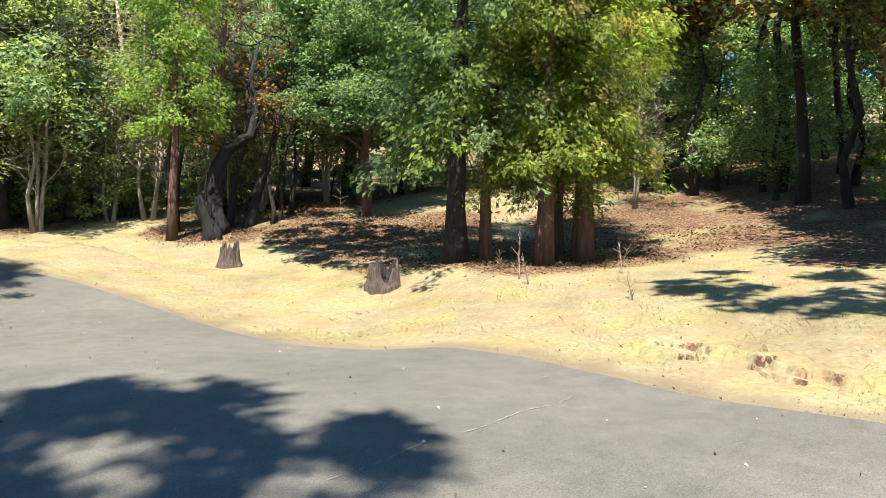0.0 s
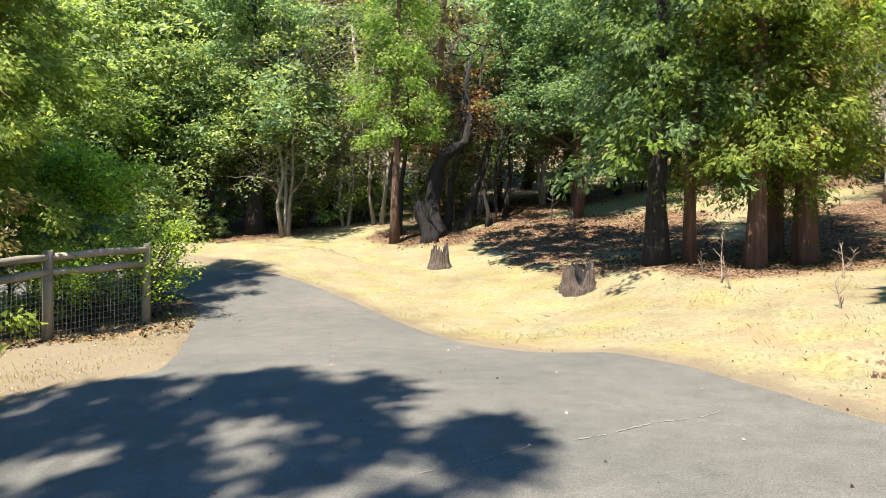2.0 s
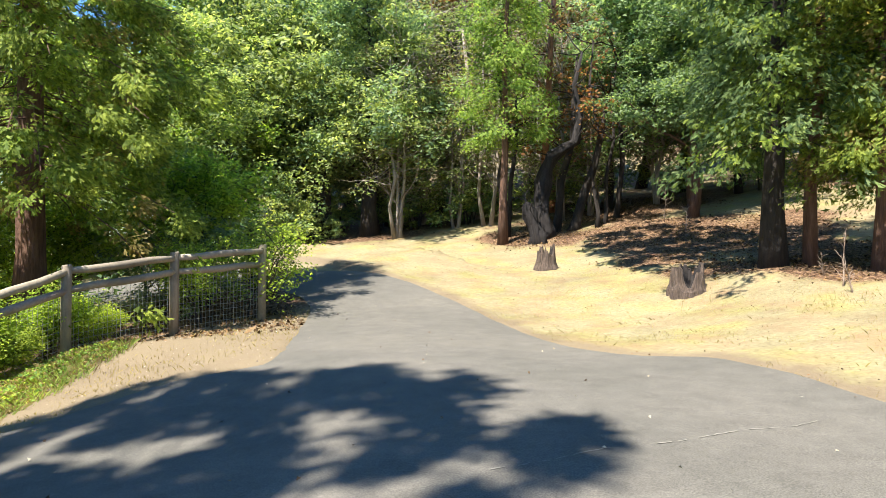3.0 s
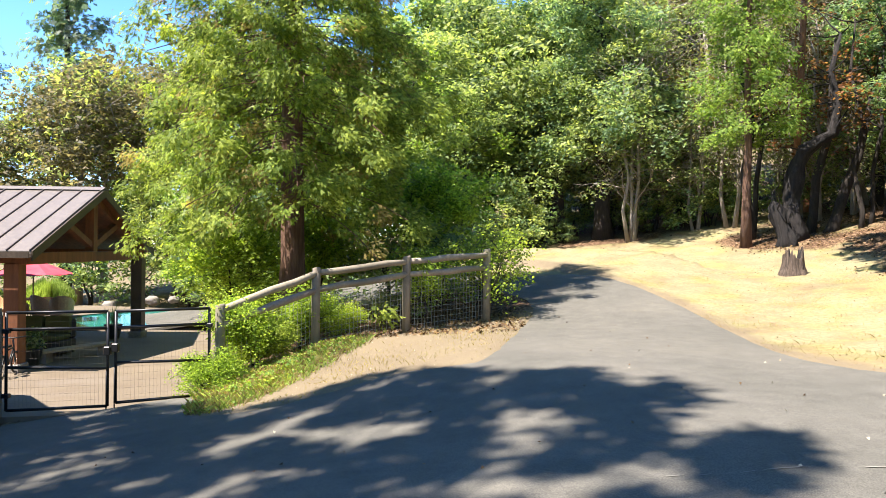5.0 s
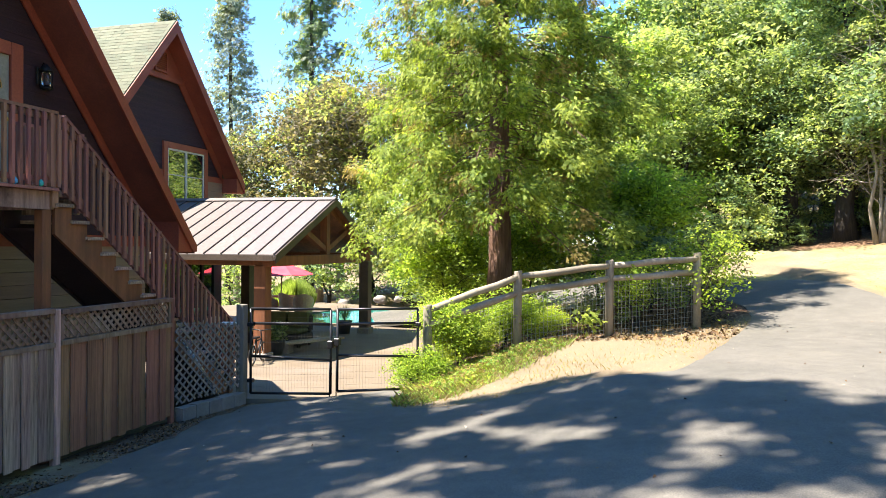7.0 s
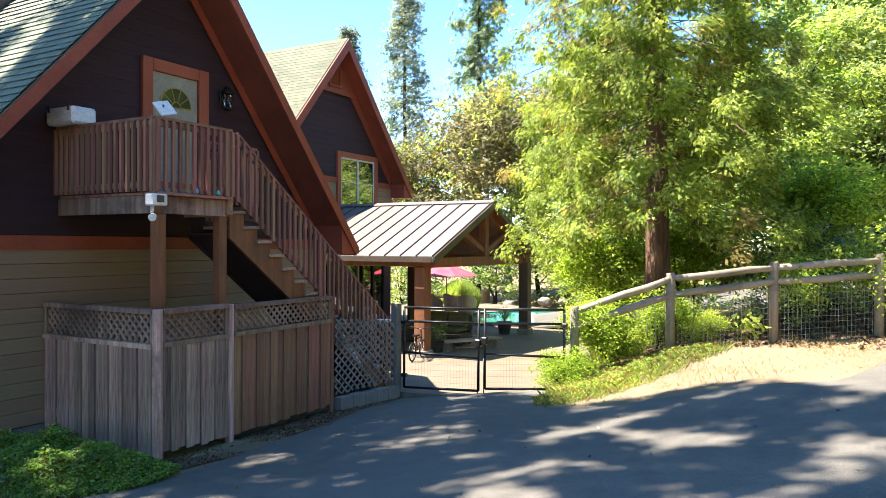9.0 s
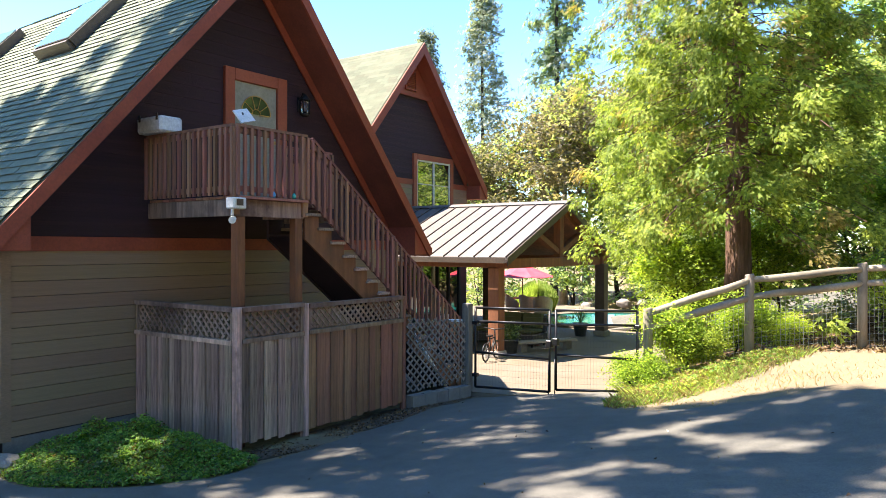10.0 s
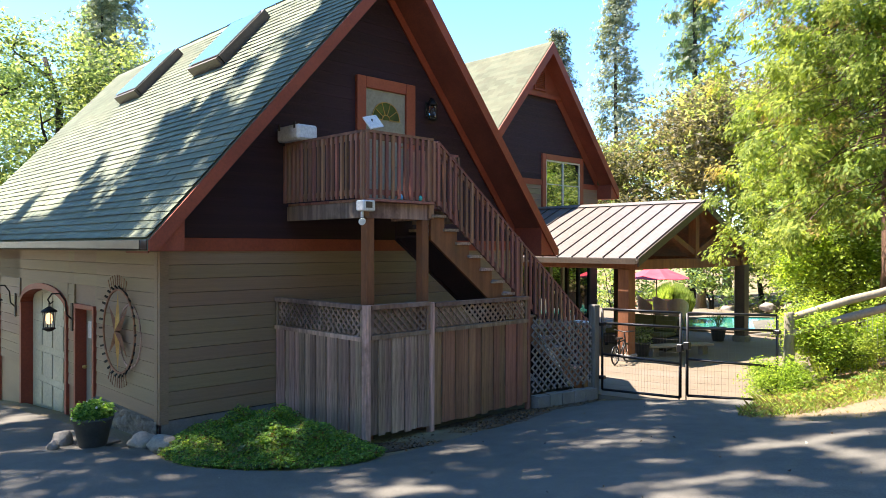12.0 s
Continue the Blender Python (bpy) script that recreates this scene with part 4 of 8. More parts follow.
# roof
TH = 0.16
bm = bmesh.new()
prism(bm, [(RAKE + 0.0, EAVE_L, EAVE_ZL - TH), (RAKE, RIDGE_Y, RIDGE_Z - TH - 0.02), (RAKE, RIDGE_Y, RIDGE_Z - 0.02), (RAKE, EAVE_L, EAVE_ZL - 0.02)], (BX - 0.5 - RAKE, 0, 0))
roof_left = part("roof", bm, SHINGLE, garage, "steep grey-green shingle roof")
bm = bmesh.new()
prism(bm, [(RAKE, EAVE_R, EAVE_ZR - TH), (RAKE, EAVE_R, EAVE_ZR - 0.02), (RAKE, RIDGE_Y, RIDGE_Z - 0.02), (RAKE, RIDGE_Y, RIDGE_Z - TH - 0.02)], (BX - 0.5 - RAKE, 0, 0))
roof_right = part("roof", bm, SHINGLE, garage, "steep grey-green shingle roof")


def shingles(parent, x_lo, x_hi, y0, z0, y1, z1, course, width, near=0, seed=0, stuff_name="shingle_field", lift=1.0, slate=SHINGLE):
    """Overlapping tabs on a slope from its eave (y0, z0) to its ridge (y1, z1). The nearest are pieces, the rest one mesh."""
    rnd = random.Random(seed)
    run = math.hypot(y1 - y0, z1 - z0)
    up, out = Vector((0, (y1 - y0) / run, (z1 - z0) / run)), Vector((0, -(z1 - z0) / run, (y1 - y0) / run))
    if out.z < 0:
        out = -out
    verts, faces, made = [], [], 0
    tab = bmesh.new()
    prism(tab, [(0, 0.7, 0), (0, 1, 0), (0, 0.3, 1), (0, 0, 1)], (1, 0, 0))
    tab_mesh = mesh_of("shingle", tab)
    rows = int(run / course)
    for r in range(rows):
        x = x_hi + (width * 0.5 if r % 2 else 0.0)
        while x > x_lo:
            w = width * rnd.uniform(0.75, 1.2)
            a, b = min(x, x_hi), max(x - w + 0.006, x_lo)
            if a - b > 0.02:
                base = Vector((0, y0, z0)) + up * (course * r - 0.01 + rnd.uniform(-0.006, 0.006))
                th = rnd.uniform(0.014, 0.022) * lift
                low_a, low_b = base + out * (0.006 + th), base + out * 0.004
                top = base + up * (course * 1.25) + out * 0.004
                if near and x > x_hi - 1.6 and made < near and r < rows * 0.85:
                    axes = Matrix(((a - b, 0, 0, b), (0, out.y * th, up.y * course, base.y + out.y * 0.005), (0, out.z * th, up.z * course, base.z + out.z * 0.005), (0, 0, 0, 1)))
                    piece("shingle", tab_mesh, slate, parent, axes)
                    made += 1
                else:
                    k = len(verts)
                    for q in (low_b, low_a, top):
                        verts += [(a, q.y, q.z), (b, q.y, q.z)]
                    faces.append((k + 2, k + 3, k + 5, k + 4))
            x -= w
    me = raw(stuff_name, verts, faces)
    me.materials.append(slate)
    ob = part(stuff_name, me, slate, parent)
    ob["kind"] = "stuff"
    return ob


shingles(roof_left, BX - 0.5, RAKE, EAVE_L, EAVE_ZL, RIDGE_Y, RIDGE_Z, 0.145, 0.31, 300, 3)
shingles(roof_right, BX - 0.5, RAKE, EAVE_R, EAVE_ZR, RIDGE_Y, RIDGE_Z, 0.29, 0.6, 0, 4)
bm = bmesh.new()
for i in range(40):
    x = RAKE - 0.3 * i
    if x - 0.31 > BX - 0.5:
        prism(bm, [(x, RIDGE_Y - 0.14, RIDGE_Z - 0.14 * SL + 0.03), (x, RIDGE_Y, RIDGE_Z + 0.04), (x, RIDGE_Y + 0.14, RIDGE_Z - 0.14 * SR + 0.03), (x, RIDGE_Y, RIDGE_Z + 0.015)], (-0.31, 0, 0.006 * (i % 2)))
part("ridge_cap", bm, SHINGLE, garage, "dark ridge cap shingles")
# rake boards, soffits, eaves
for side, (ey, ez) in enumerate(((EAVE_L, EAVE_ZL), (EAVE_R, EAVE_ZR))):
    s = SL if side == 0 else -SR
    bm = bmesh.new()
    d, q = 0.27, 0.11 / s                               # the lower end is cut level
    prism(bm, [(RAKE + 0.004, ey, ez - 0.16), (RAKE + 0.004, ey, ez - 0.03), (RAKE + 0.004, RIDGE_Y, RIDGE_Z - 0.03), (RAKE + 0.004, RIDGE_Y, RIDGE_Z - d), (RAKE + 0.004, ey + q, ez - 0.16)], (0.04, 0, 0))
    part("rake_board", bm, RED_TRIM, garage, "rust-red rake board")
    bm = bmesh.new()
    prism(bm, [(RAKE + 0.0, ey, ez - TH - 0.03), (RAKE, RIDGE_Y, RIDGE_Z - TH - 0.05), (RAKE, RIDGE_Y, RIDGE_Z - TH - 0.024), (RAKE, ey, ez - TH - 0.004)], (WX - RAKE + 0.006, 0, 0))
    part("soffit", bm, SOFFIT, garage, "dark red-brown painted soffit")
    bm = bmesh.new()
    prism(bm, [(WX + 0.03, ey + (0.5 if side == 0 else -0.5), ez - 0.40 + abs(s) * 0.5), (WX + 0.03, ey + (0.5 if side == 0 else -0.5), ez - 0.2 + abs(s) * 0.5), (WX + 0.03, RIDGE_Y, RIDGE_Z - 0.2), (WX + 0.03, RIDGE_Y, RIDGE_Z - 0.40)], (0.03, 0, 0))
    part("frieze_board", bm, RED_TRIM, garage, "rust-red frieze board on the gable")
    bm = bmesh.new()
    y_in = NY if side == 0 else FY
    prism(bm, [(RAKE + 0.002, ey + 0.02 * (1 if side == 0 else -1), ez - 0.158), (RAKE + 0.002, y_in, ez - 0.158), (RAKE + 0.002, y_in, ez - 0.2 + abs(y_in - ey) * abs(s)), (RAKE + 0.002, ey + 0.02 * (1 if side == 0 else -1), ez - 0.1)], (WX - RAKE, 0, 0))
    part("eave_return", bm, RED_TRIM, garage, "boxed rust-red eave end")
    bm = bmesh.new()
    for z0, z1, y0, y1 in ((ez - 0.15, ez - 0.03, -0.10, -0.085), (ez - 0.15, ez - 0.135, -0.10, 0.0), (ez - 0.15, ez - 0.03, -0.015, 0.0)):
        q = -1 if side == 0 else 1
        box(bm, RAKE - 0.02, ey - q * y0, z0, BX - 0.5, ey - q * y1, z1)
    part("gutter", bm, BRONZE, garage, "bronze-coloured metal gutter")
    bm = bmesh.new()
    box(bm, WX - 0.0, ey + (0.02 if side == 0 else -0.02), ez - 0.175, BX, y_in, ez - 0.15)
    part("soffit", bm, GREEN_SIDING, garage)


def skylight(x0, x1, y0, y1, label):
    """A curbed roof window on the drive-side slope."""
    t = thing("skylight", ((x0 + x1) / 2, y0, roof_z(y0)), label, "skylight", "roof skylights")
    n = Vector((0, -SL, 1)).normalized()
    u = Vector((0, 1, SL)).normalized()
    def at(x, y, h):
        return Vector((x, y, roof_z(y))) + n * h
    bm = bmesh.new()
    for a, b, w in ((at(x0, y0, 0.09), at(x1, y0, 0.09), 0.07), (at(x0, y1, 0.09), at(x1, y1, 0.09), 0.07)):
        beam(bm, a, b, w, 0.2, n)
    for x in (x0, x1):
        beam(bm, at(x, y0, 0.09) + u * 0.036, at(x, y1, 0.09) - u * 0.036, 0.07, 0.2, n)
    part("curb", bm, BRONZE, t, "dark bronze curb")
    bm = bmesh.new()
    prism(bm, [at(x0 - 0.01, y0 + 0.03, 0.20), at(x1 + 0.01, y0 + 0.03, 0.20), at(x1 + 0.01, y1 - 0.03, 0.20), at(x0 - 0.01, y1 - 0.03, 0.20)], n * 0.02)
    part("pane", bm, SKYGLASS, t, "sky-reflecting glass pane")
    return t


SKYGLASS, n_, l_, p_ = nodes_of("skylight_glass")
p_.inputs["Base Color"].default_value, p_.inputs["Roughness"].default_value, p_.inputs["Metallic"].default_value = (0.55, 0.68, 0.8, 1), 0.08, 0.9
skylight(-9.7, -10.85, 4.75, 5.68, "dark-framed skylight reflecting blue sky on the shingle roof")
skylight(-13.45, -14.6, 4.75, 5.68, "dark-framed skylight in sunlight on the shingle roof")


def upper_door():
    t = thing("upper_door", (WX, 6.18, 3.16), "closed grey-green door with a fan light and red casing", "door", kind="structure")
    bm = bmesh.new()
    for y0, y1, z0, z1 in ((5.56, 5.74, 3.16, 5.28), (6.6, 6.8, 3.16, 5.28), (5.745, 6.595, 5.1, 5.28)):
        box(bm, WX + 0.004, y0, z0, WX + 0.07, y1, z1, 0.006)
    part("casing", bm, BRICK_TRIM, t, "orange-red casing")
    bm = bmesh.new()
    box(bm, WX + 0.004, 5.75, 3.18, WX + 0.03, 6.59, 5.095)
    for z0, z1 in ((3.3, 3.75), (3.85, 4.3)):
        for y0, y1 in ((5.84, 6.12), (6.22, 6.5)):
            box(bm, WX + 0.032, y0, z0, WX + 0.042, y1, z1, 0.008)
    leaf_ob = part("door_leaf", bm, DOOR_PAINT, t)
    bm = bmesh.new()
    ring = [(WX + 0.034, 6.17 + 0.29 * math.cos(a), 4.62 + 0.29 * math.sin(a)) for a in (math.pi * k / 14 for k in range(15))]
    prism(bm, ring, (0.008, 0, 0))
    part("fan_light", bm, FANGLASS, leaf_ob, "half-round leaded glass with green reflections")
    bm = bmesh.new()
    for a in (math.pi * k / 5 for k in range(6)):
        beam(bm, (WX + 0.046, 6.17 + 0.07 * math.cos(a), 4.62 + 0.07 * math.sin(a)), (WX + 0.046, 6.17 + 0.28 * math.cos(a), 4.62 + 0.28 * math.sin(a)), 0.012, 0.008, (1, 0, 0))
    for r in (0.08, 0.29):
        for k in range(14):
            a, b = math.pi * k / 14, math.pi * (k + 1) / 14
            beam(bm, (WX + 0.046, 6.17 + r * math.cos(a), 4.62 + r * math.sin(a)), (WX + 0.046, 6.17 + r * math.cos(b), 4.62 + r * math.sin(b)), 0.014, 0.008, (1, 0, 0))
    part("glazing_bar", bm, BRASS, leaf_ob)
    bm = bmesh.new()
    tube(bm, [(WX + 0.03, 6.5, 4.2), (WX + 0.09, 6.5, 4.2), (WX + 0.1, 6.5, 4.2)], [0.012, 0.012, 0.03], 10)
    part("door_knob", bm, BRASS, leaf_ob)


FANGLASS = make_glass("fan_light_glass", (0.5, 0.6, 0.35))
FANGLASS.node_tree.nodes["Principled BSDF"].inputs["Transmission Weight"].default_value = 0.0
FANGLASS.node_tree.nodes["Principled BSDF"].inputs["Base Color"].default_value = (0.05, 0.07, 0.03, 1)
upper_door()


def carriage_lamp(x, y, z, label):
    """A lantern hung from a scrolled wall bracket that reaches out from the wall."""
    t = thing("wall_lantern", (x, NY, z), label, "wall lamp", "lanterns on the drive wall")
    bm = bmesh.new()
    box(bm, x - 0.05, NY - 0.05, z - 0.28, x + 0.05, NY - 0.026, z + 0.18, 0.01)
    part("wall_plate", bm, IRON, t)
    bm = bmesh.new()
    tube(bm, [(x, NY - 0.03, z - 0.1), (x, NY - 0.12, z + 0.0), (x, NY - 0.14, z + 0.22), (x, NY - 0.22, z + 0.34), (x, NY - 0.34, z + 0.34), (x, NY - 0.4, z + 0.25), (x, NY - 0.36, z + 0.18), (x, NY - 0.32, z + 0.22)], 0.013, 8)
    tube(bm, [(x, y, z + 0.22), (x, y, z + 0.12)], 0.01, 6)
    part("bracket", bm, IRON, t, "scrolled iron bracket")
    bm = bmesh.new()
    lathe(bm, [(0.02, 0.0), (0.02, 0.02), (0.12, -0.05), (0.125, -0.07), (0.10, -0.07)], (x, y, z + 0.12), 12)
    lathe(bm, [(0.09, 0.0), (0.10, -0.02), (0.03, -0.06)], (x, y, z - 0.2), 12)
    for k in range(6):
        a = math.pi * k / 3
        tube(bm, [(x + 0.09 * math.cos(a), y + 0.09 * math.sin(a), z + 0.06), (x + 0.08 * math.cos(a), y + 0.08 * math.sin(a), z - 0.21)], 0.007, 5)
    part("cage", bm, IRON, t)
    bm = bmesh.new()
    lathe(bm, [(0.03, -0.14), (0.05, -0.08), (0.045, 0.0), (0.02, 0.03)], (x, y, z), 10)
    part("bulb", bm, BULB, t, "glowing amber bulb")
    return t


carriage_lamp(-10.3, 2.04, 1.42, "black iron lantern glowing amber on a scrolled bracket")
carriage_lamp(-13.7, 2.04, 1.42, "black iron lantern glowing amber on a scrolled bracket")


def upper_lamp():
    t = thing("porch_lantern", (WX, 7.12, 4.9), "small black unlit lantern beside the upper door", "wall lamp")
    bm = bmesh.new()
    box(bm, WX + 0.02, 7.06, 4.8, WX + 0.045, 7.18, 5.05, 0.008)
    tube(bm, [(WX + 0.04, 7.12, 5.0), (WX + 0.1, 7.12, 5.12), (WX + 0.15, 7.12, 5.08)], 0.01, 6)
    part("bracket", bm, IRON, t)
    bm = bmesh.new()
    lathe(bm, [(0.015, 0.1), (0.10, 0.0), (0.10, -0.02), (0.085, -0.02)], (WX + 0.15, 7.12, 5.0), 6)
    lathe(bm, [(0.085, 0.0), (0.085, -0.03), (0.03, -0.05)], (WX + 0.15, 7.12, 4.76), 6)
    for k in range(6):
        a = math.pi * k / 3
        tube(bm, [(WX + 0.15 + 0.085 * math.cos(a), 7.12 + 0.085 * math.sin(a), 4.98), (WX + 0.15 + 0.085 * math.cos(a), 7.12 + 0.085 * math.sin(a), 4.75)], 0.007, 5)
    part("cage", bm, IRON, t)
    bm = bmesh.new()
    lathe(bm, [(0.07, 0.0), (0.07, 0.2)], (WX + 0.15, 7.12, 4.77), 6)
    part("lamp_glass", bm, GLASS, t)


upper_lamp()


def arch_door(x0, x1, label):
    """An arched opening with red jambs and a sectional door set back."""
    t = thing("garage_door", ((x0 + x1) / 2, NY, -0.4), label, "garage door", kind="structure")
    xm, half, spring, rise = (x0 + x1) / 2, (x1 - x0) / 2, 1.42, 0.34
    arc = [(xm + half * math.cos(a), spring + rise * math.sin(a)) for a in (math.pi * k / 16 for k in range(17))]
    bm = bmesh.new()
    for (xa, za), (xb, zb) in zip(arc, arc[1:]):
        prism(bm, [(xa, NY - 0.05, za), (xb, NY - 0.05, zb), (xb, NY - 0.05, zb + 0.1), (xa, NY - 0.05, za + 0.1)], (0, 0.28, 0))
    for x in (x0, x1):
        box(bm, x - 0.05, NY - 0.05, -0.7, x + 0.05, NY + 0.23, spring + 0.02)
    part("casing", bm, RED_TRIM, t, "rust-red arched casing")
    bm = bmesh.new()
    for (xa, za), (xb, zb) in zip(arc, arc[1:]):
        prism(bm, [(xa, NY - 0.012, za + 0.1), (xb, NY - 0.012, zb + 0.1), (xb, NY - 0.012, 1.96), (xa, NY - 0.012, 1.96)], (0, 0.1, 0))
    part("spandrel", bm, GREEN_SIDING, t)
    leaf_ob = None
    bm = bmesh.new()
    box(bm, x0 + 0.05, NY + 0.16, -0.6, x1 - 0.05, NY + 0.19, 1.8)
    leaf_ob = part("door_leaf", bm, GARAGE_DOOR, t, "olive sectional garage door")
    for r in range(4):
        for c in range(4):
            bm = bmesh.new()
            w = (x1 - x0 - 0.2) / 4
            xa = x0 + 0.1 + w * c
            box(bm, xa + 0.05, NY + 0.145, -0.45 + 0.56 * r, xa + w - 0.05, NY + 0.158, -0.45 + 0.56 * r + 0.44, 0.006)
            part("panel", bm, GARAGE_DOOR, leaf_ob)


arch_door(-13.3, -10.6, "closed olive garage door in an arched red frame")
arch_door(-17.6, -14.95, "closed olive garage door in an arched red frame")


def side_door():
    t = thing("side_door", (-9.72, NY, -0.1), "grey service door ajar in a red frame", "door", kind="structure")
    bm = bmesh.new()
    for x0, x1, z0, z1 in ((-9.34, -9.26, -0.3, 1.6), (-10.18, -10.1, -0.3, 1.6), (-10.1, -9.34, 1.53, 1.6)):
        box(bm, x0, NY - 0.05, z0, x1, NY + 0.2, z1)
    part("casing", bm, RED_TRIM, t, "rust-red casing")
    bm = bmesh.new()
    box(bm, -10.09, NY + 0.12, -0.2, -9.35, NY + 0.16, 1.525)
    lf = part("door_leaf", bm, DOOR_PAINT, t)
    bm = bmesh.new()
    lathe(bm, [(0.012, 0), (0.035, 0.02), (0.035, 0.05), (0.01, 0.06)], (-10.0, NY + 0.06, 0.55), 10)
    part("door_knob", bm, BRASS, lf)
    bm = bmesh.new()
    box(bm, -9.98, NY + 0.105, 1.05, -9.82, NY + 0.118, 1.32)
    part("notice", bm, WHITE, lf, "white paper notice")


side_door()


def wheel_art():
    """A toothed iron ring with a long-armed star, hung on the siding."""
    cx, cz, y = -8.15, 1.32, NY - 0.09
    t = thing("star_ornament", (cx, NY, cz), "round rusty gear-rimmed star ornament hung on olive siding", "wall ornament")
    bm = bmesh.new()
    n = 40
    for k in range(n):
        a, b = 2 * math.pi * k / n, 2 * math.pi * (k + 1) / n
        ring = [(cx + r * math.cos(q), y, cz + r * math.sin(q)) for r, q in ((0.575, a), (0.605, a), (0.605, b), (0.575, b))]
        prism(bm, ring, (0, 0.02, 0))
    part("rim", bm, RUST, t, "rusty toothed iron rim")
    bm = bmesh.new()
    for k in range(30):
        a = 2 * math.pi * k / 30
        beam(bm, (cx + 0.6 * math.cos(a), y + 0.02, cz + 0.6 * math.sin(a)), (cx + 0.68 * math.cos(a), y - 0.02, cz + 0.65 * math.sin(a)), 0.025, 0.02, (0, 1, 0))
    part("rim_tooth", bm, IRON, t, "dark rim teeth")["kind"] = "stuff"
    for k in range(9):
        for s in (1, -1):
            a = s * math.pi / 2 + radians(-26 + 6.5 * k)
            bm = bmesh.new()
            beam(bm, (cx + 0.62 * math.cos(a), y, cz + 0.62 * math.sin(a)), (cx + 0.8 * math.cos(a), y - 0.01, cz + 0.8 * math.sin(a)), 0.008, 0.008, (0, 1, 0))
            part("spike", bm, RUST, t)
    for k in range(8):
        a = math.pi / 2 + math.pi * k / 4
        ln = 0.56 if k % 4 == 0 else 0.44 if k % 2 == 0 else 0.5
        if k in (2, 6):
            continue
        bm = bmesh.new()
        e, w = Vector((math.cos(a), 0, math.sin(a))), Vector((-math.sin(a), 0, math.cos(a)))
        c = Vector((cx, y, cz))
        tip, l1, r1, ridge, mid = c + e * ln, c + e * 0.1 + w * 0.07, c + e * 0.1 - w * 0.07, c + Vector((0, -0.05, 0)), c
        vs = [bm.verts.new(v) for v in (tip, l1, ridge, r1, c + Vector((0, 0.02, 0)))]
        for f in ((0, 1, 2), (0, 2, 3), (0, 3, 4), (0, 4, 1), (1, 4, 2), (3, 2, 4)):
            bm.faces.new([vs[i] for i in f])
        part("star_ray", bm, BRASS if k % 2 == 0 else RUST, t)
    bm = bmesh.new()
    n = 32
    for k in range(n):
        a, b = 2 * math.pi * k / n, 2 * math.pi * (k + 1) / n
        prism(bm, [(cx + 0.28 + r * 0.9 * math.cos(q), y + 0.055, cz - 0.05 + r * math.sin(q)) for r, q in ((0.42, a), (0.45, a), (0.45, b), (0.42, b))], (0, 0.02, 0))
    part("back_hoop", bm, GREY_WOOD, t, "pale hoop behind the star")


wheel_art()


# ---- balcony and stairs ----
FX, DY0, DY1, FLOOR = -5.0, 4.28, 5.45, 3.15
balcony = thing("balcony", (FX, DY0, G(FX, DY0)), "weathered brown timber balcony on two posts", "balcony")
for y, x in ((4.38, FX - 0.06), (5.35, FX - 0.06)):
    bm = bmesh.new()
    box(bm, x - 0.065, y - 0.065, G(x, y) - 0.2, x + 0.065, y + 0.065, 2.9, 0.01)
    part("post", bm, TIMBER, balcony, "stained square timber post")
for j, (x0, y0, x1, y1) in enumerate(((FX - 0.05, DY0, FX, DY1), (WX + 0.05, DY0, FX - 0.054, DY0 + 0.05), (-5.85, 6.74, WX + 0.05, 6.79), (FX - 0.056, DY1 - 0.05, -5.8, DY1))):
    bm = bmesh.new()
    box(bm, x0, y0, 2.9, x1, y1, 3.11, 0.004)
    part("rim_joist", bm, GREY_WOOD, balcony, "grey weathered rim joist")
for i in range(13):
    x = WX + 0.08 + 0.147 * i
    bm = bmesh.new()
    box(bm, x, DY0 + 0.004, 3.115, x + 0.138, 6.74 if x < -5.9 else DY1 - 0.004, 3.15, 0.003)
    part("deck_board", bm, DECK_WOOD, balcony)


def railing(parent, p, q, spacing=0.105, drop=0.82, w=0.04):
    """A rail with balusters between two top points; balusters are upright."""
    p, q = Vector(p), Vector(q)
    bm = bmesh.new()
    beam(bm, p, q, 0.09, 0.035)
    part("handrail", bm, DECK_WOOD, parent)
    bm = bmesh.new()
    beam(bm, p - Vector((0, 0, 0.06)), q - Vector((0, 0, 0.06)), 0.04, 0.07)
    part("top_rail", bm, DECK_WOOD, parent)
    bm = bmesh.new()
    beam(bm, p - Vector((0, 0, drop - 0.04)), q - Vector((0, 0, drop - 0.04)), 0.04, 0.07)
    part("bottom_rail", bm, DECK_WOOD, parent)
    flat = Vector((q.x - p.x, q.y - p.y, 0))
    n = max(2, int(flat.length / spacing))
    side = flat.normalized().cross(Vector((0, 0, 1)))
    for i in range(n + 1):
        c = p.lerp(q, i / n) + side * 0.042
        piece("baluster", BALUSTER, DECK_WOOD, parent, Matrix.Translation((c.x, c.y, c.z - drop / 2 - 0.03)) @ Matrix.Rotation(math.atan2(flat.y, flat.x), 4, "Z") @ Matrix.Diagonal((w, 0.036, drop + 0.02, 1)))


